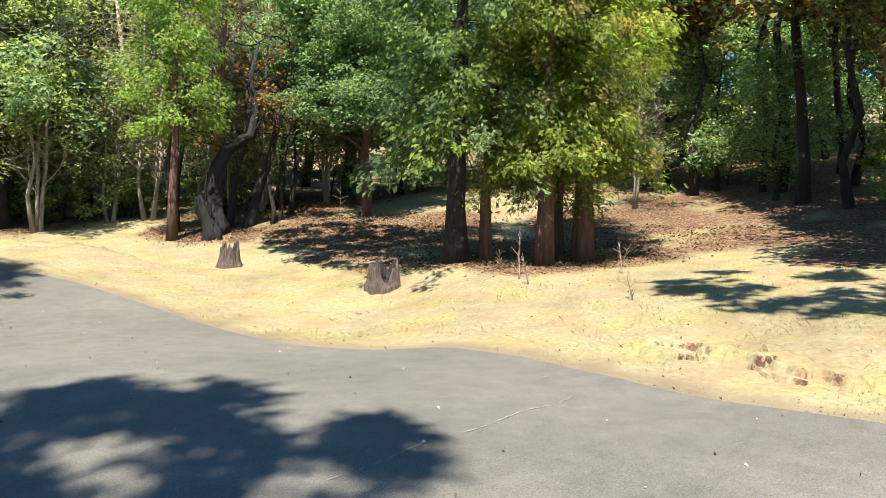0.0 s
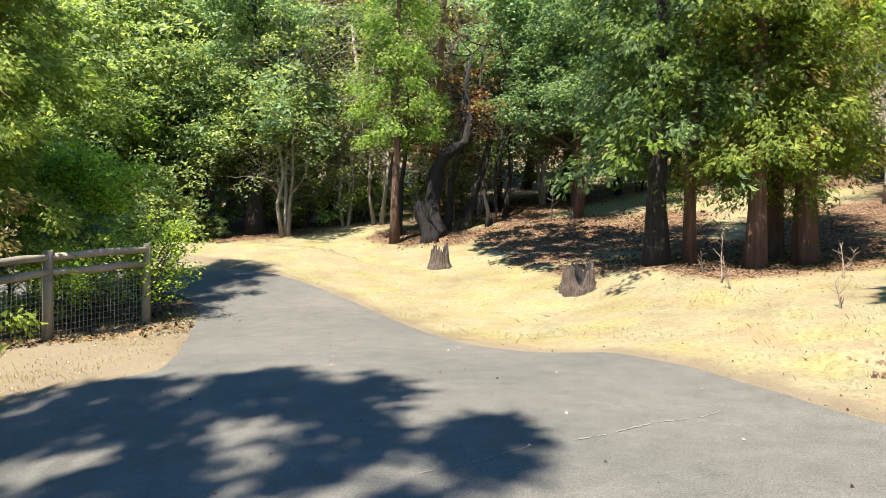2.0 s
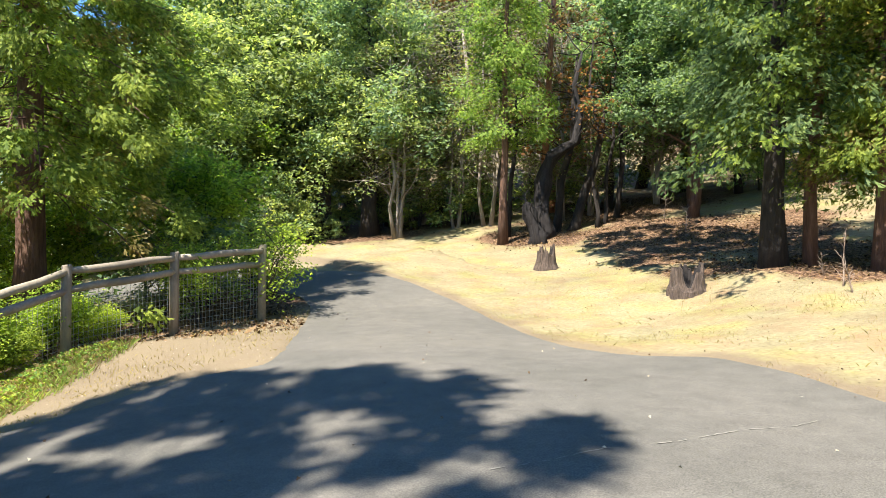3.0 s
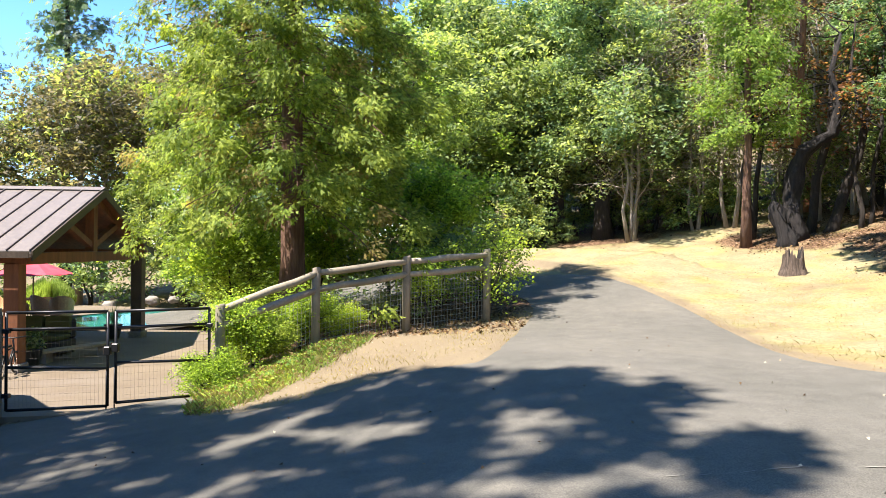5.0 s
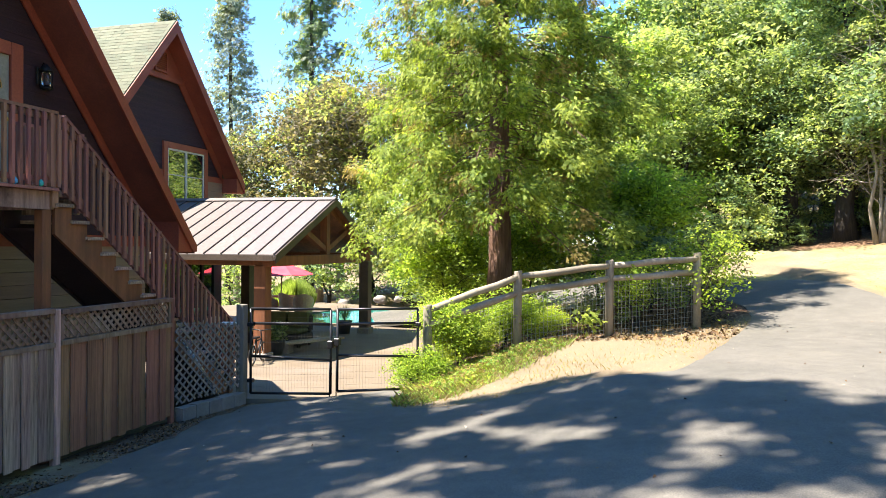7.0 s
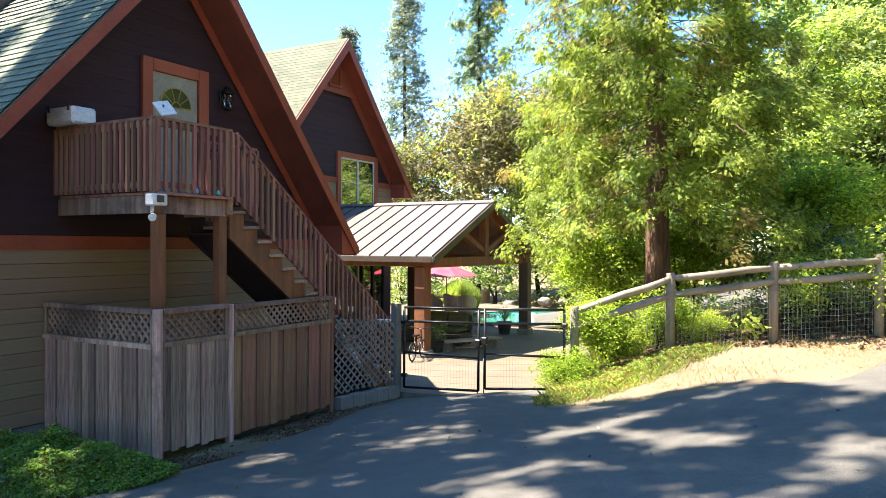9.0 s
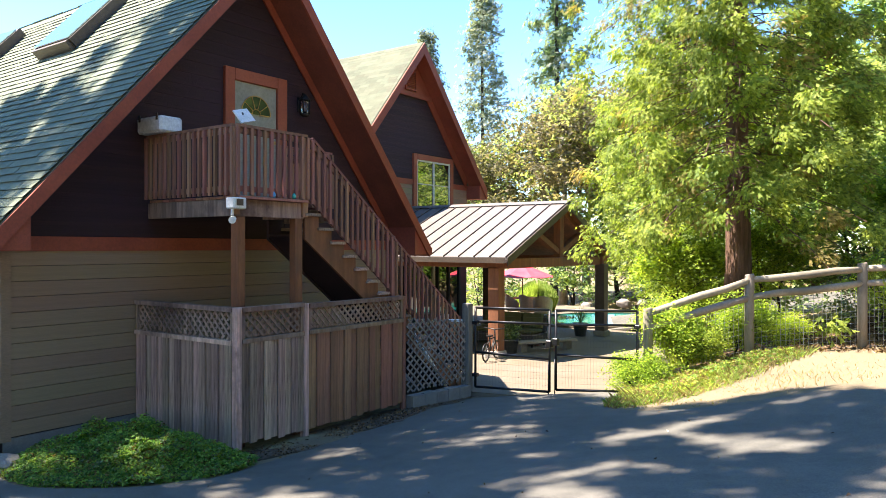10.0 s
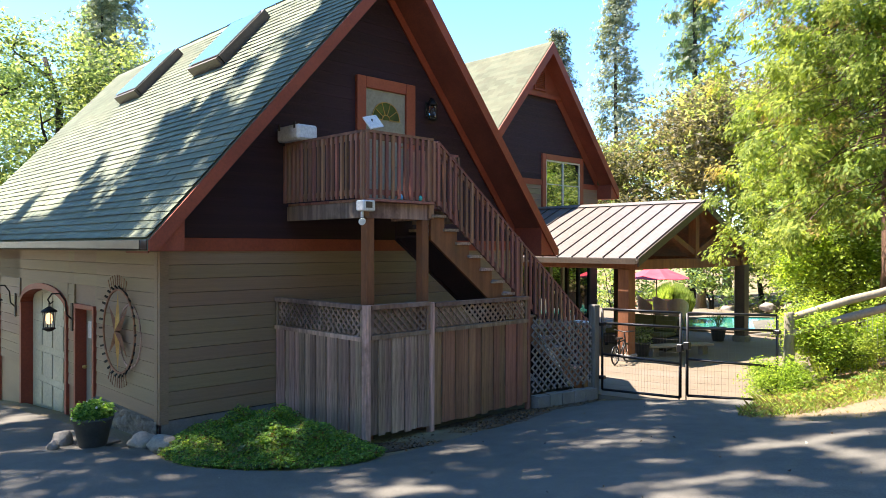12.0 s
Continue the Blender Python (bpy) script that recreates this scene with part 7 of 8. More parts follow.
for x, y, r, k in ((-29, 7.5, 30, 1.0), (-33, 10.5, 130, 1.05), (-27.5, 4.6, 210, 0.85), (-36, 5.5, 80, 1.1), (-30.5, 12.5, 300, 0.9)):
    again(back_oak, x, y, r, k * 1.3)
again(pine, -34, 11, 10, 0.72)
# trees south of the drive, whose shade lies on the drive
def dapple(ring, count, scale, cover, seed):
    """Points over a stretch of land, in drifts with gaps."""
    rng = np.random.default_rng(seed)
    ring = np.array(ring)
    (x0, y0), (x1, y1) = ring.min(0), ring.max(0)
    p = np.c_[rng.uniform(x0, x1, count * 3), rng.uniform(y0, y1, count * 3)]
    p = p[inside(ring, p[:, 0], p[:, 1])]
    n = fbm(p[:, 0] + seed, p[:, 1], scale, 3)
    return p[n > np.quantile(n, 1 - cover)][:count]


def shade_tree(x, y, height, girth, spots, lo, hi, label, seed, name="shade_oak", bark=None, group="shade trees"):
    """A tall spreading oak whose clumps stand between the sun and the given spots."""
    rnd, rng = random.Random(seed), np.random.default_rng(seed)
    z = G(x, y)
    t = thing(name, (x, y, z), label, "tree", group)
    spots = np.asarray(spots)
    h = rng.uniform(lo, hi, len(spots))
    centres = spots + np.array(SUN_DIR)[None] * (h / SUN_DIR.z)[:, None]
    axis = [Vector((x + rnd.gauss(0, 0.06) * k, y + rnd.gauss(0, 0.06) * k, z - 0.3 + (height + 0.3) * k / 6)) for k in range(7)]
    paths = [(axis, [girth * (1.4 if k == 0 else 1) * (1 - 0.8 * k / 6) for k in range(7)])]
    for i in range(0, len(centres), 25):
        q = Vector(centres[i])
        st = axis[3].lerp(axis[6], rnd.random())
        st.z = min(st.z, q.z - 0.5)
        mid = st.lerp(q, 0.5) + Vector((rnd.gauss(0, 0.3), rnd.gauss(0, 0.3), 0.3))
        paths.append(([st, st.lerp(mid, 0.5), mid, mid.lerp(q, 0.55), q], [0.06, 0.045, 0.03, 0.018, 0.008]))
    trunk_part(paths, bark or BARK_DARK, t, 12, seed)
    foliage("crown", [(*quads_at(rng, centres, 0.21, 34, 0.21, simple=True), L_OAK)], t)
    return t


def on_land(p):
    return np.c_[p, ground_height(p[:, 0], p[:, 1])]


drive_spots = np.r_[
    on_land(dapple([(4.1, 2.4), (4.15, 4.4), (3.75, 5.6), (3.9, 6.2), (2.8, 7.1), (1.8, 7.6), (1.8, 0.4), (2.5, 0.3)], 105, 1.5, 0.40, 3)),
    on_land(dapple([(1.8, 7.8), (0.9, 8.4), (-0.7, 8.4), (-0.7, 1.2), (0.0, 0.5), (1.8, 0.4)], 215, 1.3, 0.64, 5)),
    on_land(dapple([(4.0, 2.5), (2.5, 0.3), (0.0, 0.5), (-1.8, 2.0), (-1.5, -2.5), (3.0, -2.5)], 130, 1.1, 0.5, 4))]
shade_tree(-8.6, -4.4, 20.0, 0.34, drive_spots, 16.0, 22.0, "tall spreading oak that shades the drive", 208)
roof_spots = dapple([(-6.2, 1.9), (-6.2, 5.6), (-7.6, 5.0), (-9.0, 4.2), (-11.5, 3.2), (-14.0, 2.6), (-14.0, 1.9)], 150, 0.5, 0.7, 8)
roof_spots = np.c_[roof_spots, [roof_z(v) for v in roof_spots[:, 1]]]
wall_spots = dapple([(-6.9, -0.4), (-6.9, 1.6), (-16.0, 1.6), (-16.0, -0.4)], 320, 0.55, 0.93, 9)
wall_spots = np.c_[wall_spots[:, 0], np.full(len(wall_spots), NY), wall_spots[:, 1]]
court_spots = np.r_[
    on_land(dapple([(-0.6, 2.0), (-0.8, 7.9), (-2.6, 8.9), (-4.5, 8.8), (-4.6, 3.0), (-6.5, 1.8), (-0.6, -0.5)], 430, 0.8, 0.86, 6)),
    on_land(dapple([(-6.5, 2.2), (-16.0, 2.3), (-16.0, -1.0), (-1.5, -2.5), (-1.5, -0.5)], 420, 0.55, 0.9, 7)), roof_spots, wall_spots]
shade_tree(-15.0, -5.6, 20.0, 0.4, court_spots, 15.0, 20.0, "tall oak shading the garage roof and its forecourt", 209)
bank_spots = on_land(dapple([(9.8, 3.4), (12.3, 6.2), (13.6, 5.2), (13.8, 2.2), (11.2, 1.2)], 70, 0.5, 0.5, 11))
shade_tree(7.6, -2.6, 14.0, 0.2, bank_spots, 10.0, 14.0, "slim oak shading the bank beside the drive", 210)

grove_spots = on_land(dapple([(11.8, 11.4), (11.9, 15.5), (12.6, 19.0), (14.6, 20.5), (17.0, 18.5), (16.0, 13.0), (14.2, 10.2)], 200, 0.4, 0.8, 13))
shade_tree(13.0, 10.25, 12.0, 0.125, grove_spots, 8.5, 12.0, "thin reddish trunk with a wide dark crown", 42, "oak_tree", BARK_RED, "")

# garden shrubs behind the fence
green = plant(broadleaf("garden_shrub", 51, 3.4, 1.5, 1.1, 0.04, BARK_DARK, [(L_VINE, 0.8), (L_SHRUB, 0.2)], "tall fresh green shrub behind the fence", 230, 46, 0.085, forks=8, puff=0.24, simple=True, stems=3, group="garden shrubs", category="shrub"), -2.7, 15.2, 0, 0.9)
again(green, -1.6, 17.6, 150, 0.95)
again(green, 1.6, 17.4, 100, 1.1)
low = plant(broadleaf("low_shrub", 53, 1.05, 0.75, 0.0, 0.02, BARK_DARK, [(L_SHRUB, 0.85), (L_VINE, 0.15)], "rounded yellow-green shrub by the gate", 200, 64, 0.04, forks=8, puff=0.14, simple=True, stems=2, group="gate shrubs", category="shrub"), -1.35, 10.75, 0)
again(low, -1.5, 10.7, 90, 0.75)
again(low, -1.0, 11.3, 180, 0.95)
again(low, -1.8, 9.5, 250, 0.72).location.z -= 0.28
again(low, -0.2, 11.75, 200, 0.55)
for x, y, s, r in ((-6.4, 27.0, 2.2, 30), (-8.2, 27.6, 1.9, 150), (-4.9, 25.6, 2.0, 260), (-3.7, 18.2, 1.3, 80)):
    again(low, x, y, r, s, "rounded yellow-green garden shrub beyond the pool")
vine = plant(broadleaf("fence_vine", 55, 1.9, 0.9, 0.5, 0.02, BARK_DARK, [(L_VINE, 0.6), (L_SHRUB, 0.4)], "light green vine spilling over the fence rail", 120, 30, 0.07, forks=7, puff=0.2, stems=3, category="vine", lean=(0.2, -0.3)), 2.25, 13.55, 0)
again(vine, 1.5, 13.2, 140, 0.85)
for x, y, s, r in ((0.9, 14.6, 0.5, 0), (1.7, 15.4, 0.7, 70), (-4.6, 20.5, 0.6, 140), (3.0, 19.0, 0.7, 220), (0.6, 17.8, 1.3, 10), (-2.5, 19.5, 1.2, 60), (-4.5, 23.5, 1.5, 80), (-9, 30, 1.4, 40), (-13, 30.5, 1.4, 90), (-17, 29, 1.4, 200)):
    again(bush, x, y, r, s)
# the wood's leafy edge: lower in front, higher behind
edge_oak = plant(broadleaf("oak_tree", 57, 7.5, 2.9, 0.5, 0.12, BARK_DARK, [(L_OAK_LIGHT, 0.75), (L_VINE, 0.1), (L_OAK, 0.15)], "bright leafy young oak at the wood's edge", 300, 48, 0.13, forks=12, puff=0.34, group="edge oaks", simple=True), 2.8, 26.4, 0)
for x, y, s, r in ((-0.2, 26.6, 0.9, 130), (0.8, 29.2, 1.35, 40), (3.4, 30.4, 1.4, 320), (-3.4, 26.5, 1.0, 200), (-3.0, 29.5, 1.3, 90)):
    again(edge_oak, x, y, r, s)
blue_oak = plant(broadleaf("oak_tree", 59, 8.5, 3.0, 1.2, 0.13, BARK_DARK, [(L_OAK_BLUE, 0.7), (L_OAK, 0.3)], "blue-green oak at the wood's edge", 280, 46, 0.135, forks=12, puff=0.34, group="edge oaks", simple=True), 17.2, 24.0, 0)
for x, y, s, r in ((26.4, 10.2, 0.75, 20), (24.6, 7.6, 0.7, 200), (21.6, 21.6, 1.05, 80), (24.2, 17.6, 1.0, 200), (9.6, 29.4, 0.9, 300), (27.6, 12.6, 1.0, 140), (33.5, 14.5, 1.1, 100), (34.0, 8.5, 1.0, 40)):
    again(blue_oak, x, y, r, s)
for x, y, s, r in ((-6.2, 26.5, 0.9, 30), (-8.8, 29.8, 1.1, 170), (-11.5, 32.5, 0.95, 70)):
    again(edge_oak, x, y, r, s)
# the wood south of the drive
for x, y, s, r in ((-10, -9.5, 0.9, 140), (-15.5, -10, 0.95, 20), (-20.5, -8.5, 0.9, 250), (-24.5, -5, 0.9, 70), (9.5, -13, 1.0, 10), (2, -17, 1.1, 80), (-6, -20, 1.0, 150), (15, -8, 0.95, 220), (-16, -19, 1.1, 290), (20, -14, 1.1, 60), (-27, -14, 1.0, 30), (8, -24, 1.2, 200), (24, -5, 1.0, 110)):
    again(oak_back, x, y, r, s)
for x, y, s, r in ((4.6, 25.3, 0.9, 250), (5.9, 27.4, 0.5, 20), (6.8, 27.2, 0.35, 120), (9.6, 27.4, 0.5, 80), (7.3, 29.2, 0.95, 200), (8.9, 28.7, 0.8, 310), (6.2, 29.6, 1.1, 60), (10.6, 28.0, 0.8, 10), (12.4, 26.6, 0.7, 150)):
    again(bush, x, y, r, s, "sunlit leafy bush at the wood's edge")
open_oak = plant(broadleaf("oak_tree", 63, 8.4, 2.9, 2.7, 0.36, BARK_DARK, [(L_OAK, 0.5), (L_OAK_LIGHT, 0.3), (L_OAK_BLUE, 0.2)], "oak with a thick dark trunk and a raised leafy crown", 170, 60, 0.12, forks=12, puff=0.34, group="edge oaks", simple=True), 8.3, 27.2, 0)
for x, y, s, r in ((6.6, 28.0, 0.95, 120), (5.0, 28.8, 1.0, 230)):
    again(open_oak, x, y, r, s)

# ---- ground plants, stumps, litter ----
def leaf_carpet(name, ring, height, mats, count, size, label, seed, mound=0.3):
    """A low dense planting inside an outline, with uneven height."""
    rng = np.random.default_rng(seed)
    ring = np.array(ring)
    (x0, y0), (x1, y1) = ring.min(0), ring.max(0)
    pts = np.c_[rng.uniform(x0, x1, count * 3), rng.uniform(y0, y1, count * 3)]
    pts = pts[inside(ring, pts[:, 0], pts[:, 1])][:count]
    ed = edge_distance(ring, pts[:, 0], pts[:, 1])
    lump = fbm(pts[:, 0], pts[:, 1], 2.6, 3) * 0.4 + 0.8
    top = height * np.clip(ed / mound, 0.1, 1) ** 0.7 * lump * (0.6 + 0.55 * (pts[:, 1] - y0) / (y1 - y0))
    z = ground_height(pts[:, 0], pts[:, 1]) + top * np.sqrt(rng.random(len(pts))) 
    centres = np.c_[pts, z]
    t = thing(name, (float(ring[:, 0].mean()), float(ring[:, 1].mean()), G(float(ring[:, 0].mean()), float(ring[:, 1].mean()))), label, "ground cover")
    pick, sets, start = rng.random(len(centres)), [], 0.0
    for m, share in mats:
        ok = (pick >= start) & (pick < start + share)
        start += share
        sets.append((*quads_at(rng, centres[ok], 0.03, 5, size, 0.6, 1.4, True), m))
    foliage("leaf_mass", sets, t)["kind"] = "stuff"
    return t


cover = leaf_carpet("ground_cover_bed", rounded([(-6.75, 2.5), (-6.3, 2.15), (-5.35, 2.05), (-4.4, 2.65), (-4.0, 3.2), (-4.1, 3.85), (-4.7, 4.0), (-6.7, 4.0), (-6.85, 3.2)], 0.2), 0.5, [(L_COVER, 0.60), (L_SHRUB, 0.15), (L_OAK_DARK, 0.12), (L_RUSTY, 0.06), (L_STRAW, 0.07)], 20000, 0.03, "low dense green ground cover spilling onto the drive", 3, 0.6)
cover["kind"] = "stuff"
leaf_carpet("weedy_verge", rounded([(-1.95, 9.3), (-1.7, 7.9), (-1.2, 8.0), (-0.6, 9.0), (0.1, 10.4), (0.3, 11.2), (-0.4, 11.2), (-1.6, 10.0)], 0.2), 0.2, [(L_SHRUB, 0.22), (L_COVER, 0.38), (L_STRAW, 0.40)], 1500, 0.035, "weedy green verge below the fence", 4, 0.5)


def blades(name, area, count, lo, hi, material, label, seed, keep=None, lean=1.6, width=0.005):
    """Thin upright grass blades over a stretch of land, as one mass."""
    rng = np.random.default_rng(seed)
    x, y = rng.uniform(area[0], area[1], count), rng.uniform(area[2], area[3], count)
    ok = ~inside(ROAD_RING, x, y)
    if keep is not None:
        ok &= keep(x, y, rng)
    x, y = x[ok], y[ok]
    n = len(x)
    z = ground_height(x, y) - 0.01
    p = np.c_[x, y, z]
    a = rng.uniform(0, 2 * np.pi, n)
    h = rng.uniform(lo, hi, n)[:, None]
    d = np.c_[np.cos(a), np.sin(a), np.zeros(n)]
    s = np.c_[-np.sin(a), np.cos(a), np.zeros(n)] * width
    up = np.array([0, 0, 1.0])
    bend = rng.uniform(0.1, lean, n)[:, None]
    v = np.stack([p - s, p + s, p + d * h * bend * 0.4 + up * h * 0.6 + s * 0.7, p + d * h * bend + up * h], 1).reshape(-1, 3)
    f = np.arange(4 * n).reshape(-1, 4)
    me_ob = foliage(name, [(v, f, material)], None)
    return tagged(me_ob, label, "grass", kind="stuff")


def patchy(x, y, rng):
    n = fbm(x, y, 0.8, 3)
    return (n > rng.uniform(-0.5, 0.35, len(x)))


blades("dry_grass", (6.0, 16.0, -1.5, 23.0), 70000, 0.012, 0.035, L_STRAW, "short sun-bleached dry grass", 5, patchy, 1.6, 0.003)
blades("dry_grass_tufts", (6.5, 13.0, 0.0, 12.0), 2200, 0.03, 0.08, L_STRAW, "taller tufts of dry straw-coloured grass", 6, lambda x, y, rng: fbm(x, y, 1.3, 2) > rng.uniform(0.0, 0.5, len(x)), 1.6, 0.003)
blades("verge_grass", (-1.7, 3.6, 7.4, 14.0), 6000, 0.02, 0.06, L_STRAW, "thin dry grass on the gravel verge", 7, patchy)


WEEDS = rounded([(-1.95, 9.3), (-1.75, 7.8), (-1.1, 7.9), (-0.5, 8.9), (0.2, 10.3), (0.5, 11.4), (-0.4, 11.3), (-1.6, 10.0)], 0.2)
for blade, many, tint, words in (("weedy_grass", 3600, L_REED, "loose green weedy grass on the verge"), ("seeding_grass", 3000, L_STRAW, "bleached seeding grass on the verge")):
    blades(blade, (-2.0, 0.6, 7.7, 11.5), many * 2, 0.05, 0.16, tint, words, many, lambda x, y, rng: inside(WEEDS, x, y) & (edge_distance(WEEDS, x, y) > rng.uniform(-0.05, 0.5, len(x))), 1.3, 0.004)


def scatter_bits(name, area, count, size, material, label, seed, off_road=True, on_road=False):
    """Fallen leaves, chips and pebbles lying about, as one mass."""
    rng = np.random.default_rng(seed)
    x, y = rng.uniform(area[0], area[1], count), rng.uniform(area[2], area[3], count)
    ins = inside(ROAD_RING, x, y)
    ok = ins if on_road else ~ins
    if count > 20000:
        ok &= litter_at(x, y) > rng.uniform(0.05, 0.9, count)
    x, y = x[ok], y[ok]
    z = ground_height(x, y, not on_road) + 0.022
    c = np.c_[x, y, z]
    v, f = quads_at(rng, c, 0.0, 1, size, 0.25, 1.3, True)
    return tagged(foliage(name, [(v, f, material)], None), label, "debris", kind="stuff")


L_LITTER = leaf("fallen_leaf_brown", (0.057, 0.034, 0.021), (0.196, 0.121, 0.069), 0.2, 0.1)
L_CHIP = leaf("pale_chips", (0.276, 0.241, 0.196), (0.437, 0.402, 0.333), 0.2, 0.0)
scatter_bits("leaf_litter", (9.5, 20, 6, 26), 22000, 0.065, L_LITTER, "scattered dry brown leaf litter", 11)
scatter_bits("leaf_litter", (6.3, 14, -1, 24), 1300, 0.025, L_LITTER, "sparse dead leaves on the dry grass", 12)
scatter_bits("road_leaves", (-5, 7, 1, 20), 160, 0.03, L_LITTER, "few dead leaves lying on the asphalt", 13, on_road=True)
scatter_bits("road_chips", (-5, 7, 1, 14), 70, 0.025, L_CHIP, "pale chips lying on the asphalt", 14, on_road=True)
scatter_bits("mulch", (-4.7, -3.9, 4.2, 8.6), 1500, 0.035, L_LITTER, "dark mulch and leaves along the fence foot", 15)
scatter_bits("gravel_chips", (-1.6, 3.4, 7.4, 13), 900, 0.018, L_CHIP, "pale gravel chips on the verge", 16)
scatter_bits("bark_mulch", (-1.4, 3.2, 11.3, 18), 3500, 0.07, L_LITTER, "dark bark mulch behind the fence", 17)


FOOT = rounded([(SX - 0.2, 3.9), (SX + 0.35, 3.85), (SX + 0.62, 4.6), (SX + 0.5, 5.6), (SX + 0.66, 6.4), (SX + 0.45, 7.3), (SX + 0.5, 8.2), (SX + 0.16, 8.9), (SX - 0.2, 8.8)], 0.12)
foot = np.array(FOOT)
for i, (rx, ry) in enumerate(FOOT):
    foot[i] += (noise.noise(Vector((rx * 3, ry * 3, 4.0))) * 0.12 + noise.noise(Vector((rx * 9, ry * 9, 1.0))) * 0.05, 0)
sheet("dirt_strip", foot, lambda x, y: ground_height(x, y, False) + 0.012, DIRT, 0.2, 0.03, "bare brown dirt along the foot of the fence", "dirt")
rng = np.random.default_rng(71)
fx, fy = rng.uniform(SX - 0.1, SX + 0.8, 2600), rng.uniform(3.8, 8.9, 2600)
near = inside(foot, fx, fy)
v, f = quads_at(rng, np.c_[fx[near], fy[near], ground_height(fx[near], fy[near], False) + 0.022], 0.0, 1, 0.024, 0.25, 1.3, True)
tagged(foliage("fence_foot_leaves", [(v, f, L_LITTER)], None), "dead leaves and twigs strewn along the fence foot", "debris", kind="stuff")


def crack():
    """Pale filled crack across the drive."""
    rn = random.Random(3)
    t = thing("road_crack", (4.2, 3.5, G(4.2, 3.5)), "pale filled crack across the asphalt", "crack", kind="structure")
    def level(x, y):
        return float(ground_height(np.array([x]), np.array([y]), False)[0]) + 0.011
    for x0, x1, w in ((2.86, 2.98, 0.018), (3.06, 3.16, 0.016), (3.22, 3.3, 0.012), (3.36, 3.46, 0.02), (3.5, 3.86, 0.015), (4.05, 4.1, 0.014), (4.22, 4.36, 0.022), (4.42, 4.5, 0.022), (4.62, 5.06, 0.02), (5.12, 5.45, 0.018), (5.55, 5.9, 0.012)):
        bm = bmesh.new()
        n = max(2, int((x1 - x0) / 0.05))
        left, right = [], []
        for i in range(n + 1):
            x = x0 + (x1 - x0) * i / n
            y = 3.43 + 0.055 * (x - 2.9) + 0.03 * math.sin(x * 5.3) + rn.uniform(-0.012, 0.012)
            ww = w * rn.uniform(0.5, 1.2) * (0.5 if i in (0, n) else 1)
            ww *= 0.42
            left.append(bm.verts.new((x, y - ww, level(x, y - ww)))), right.append(bm.verts.new((x, y + ww, level(x, y + ww))))
        for i in range(n):
            bm.faces.new((left[i], left[i + 1], right[i + 1], right[i]))
        part("filler", bm, PATCH, t)


crack()


def stump(x, y, r, h, seed, label, hollow, flare):
    """A weathered stump: ribbed shell with root flare and torn top, burnt out inside, one side broken open."""
    rn = random.Random(seed)
    z = G(x, y)
    t = thing("tree_stump", (x, y, z), label, "stump", "roadside stumps")
    seg = 44
    rib = [1 + 0.05 * math.sin(7 * 2 * math.pi * k / seg + seed) + 0.06 * rn.uniform(-1, 1) for k in range(seg)]
    def rim(k):
        a = 2 * math.pi * k / seg
        v = h * (0.86 + 0.35 * noise.noise(Vector((math.cos(a) * 1.3, math.sin(a) * 1.3, seed))) + 0.16 * rn.uniform(-1, 1))
        gap = abs((a - 4.15 + math.pi) % (2 * math.pi) - math.pi)
        return v * (0.22 + 0.78 * min(1, (gap / 0.6) ** 2)) if hollow and gap < 0.6 else v
    top = [rim(k) for k in range(seg)]
    def ring(bm, s, u, out):
        pts = []
        for k in range(seg):
            a = 2 * math.pi * k / seg
            rr = r * s * (1 + (rib[k] - 1) * (1.0 if out else 0.5) + (flare * (1 - u) ** 3 * rib[k] if out else 0)) * (1 + 0.03 * rn.uniform(-1, 1))
            pts.append(bm.verts.new((x + rr * math.cos(a), y + rr * math.sin(a), z + (top[k] * u if u > 0 else -0.15))))
        return pts
    for name, rows, mat, lab in (("shell", [(1.05, 0.0), (1.0, 0.12), (0.93, 0.35), (0.9, 0.6), (0.87, 0.85), (0.84, 1.0), (0.70, 0.98)], STUMP, ""), ("hollow", [(0.70, 0.975), (0.6, 0.6), (0.4, 0.3), (0.15, 0.22)], STUMP_CHAR, "burnt dark hollow")):
        bm = bmesh.new()
        rings = [ring(bm, s, u, name == "shell") for s, u in rows]
        for a, b in zip(rings, rings[1:]):
            for k in range(seg):
                bm.faces.new((a[k], a[(k + 1) % seg], b[(k + 1) % seg], b[k]))
        if name == "hollow":
            bm.faces.new(rings[-1])
        part(name, bm, mat, t, lab)


stump(10.75, 11.2, 0.35, 0.54, 4, "grey hollow tree stump with a burnt notch", True, 0.10)
stump(10.55, 16.8, 0.27, 0.62, 9, "ragged reddish tree stump in dry grass", False, 0.28)


def sprig(x, y, h, seed, label="bare dead sapling twigs in the dry grass"):
    rn = random.Random(seed)
    z = G(x, y)
    t = thing("dead_sapling", (x, y, z), label, "sapling", "dead saplings")
    bm = bmesh.new()
    main = limb_path(rn, (x, y, z - 0.05), (rn.uniform(-0.3, 0.3), rn.uniform(-0.3, 0.3), 1), h, 0.12, 0, 6)
    tube(bm, main, [0.018, 0.016, 0.013, 0.011, 0.008, 0.006, 0.003], 6, True)
    for k in (1, 2, 3, 4, 5):
        for _ in range(2):
            a = rn.uniform(0, 6.28)
            tube(bm, limb_path(rn, main[k], (math.cos(a), math.sin(a), 1.0), h * 0.3, 0.3, 0, 4), [0.008, 0.006, 0.005, 0.004, 0.002], 4, False)
    part("stem", bm, TWIG, t)["kind"] = "stuff"


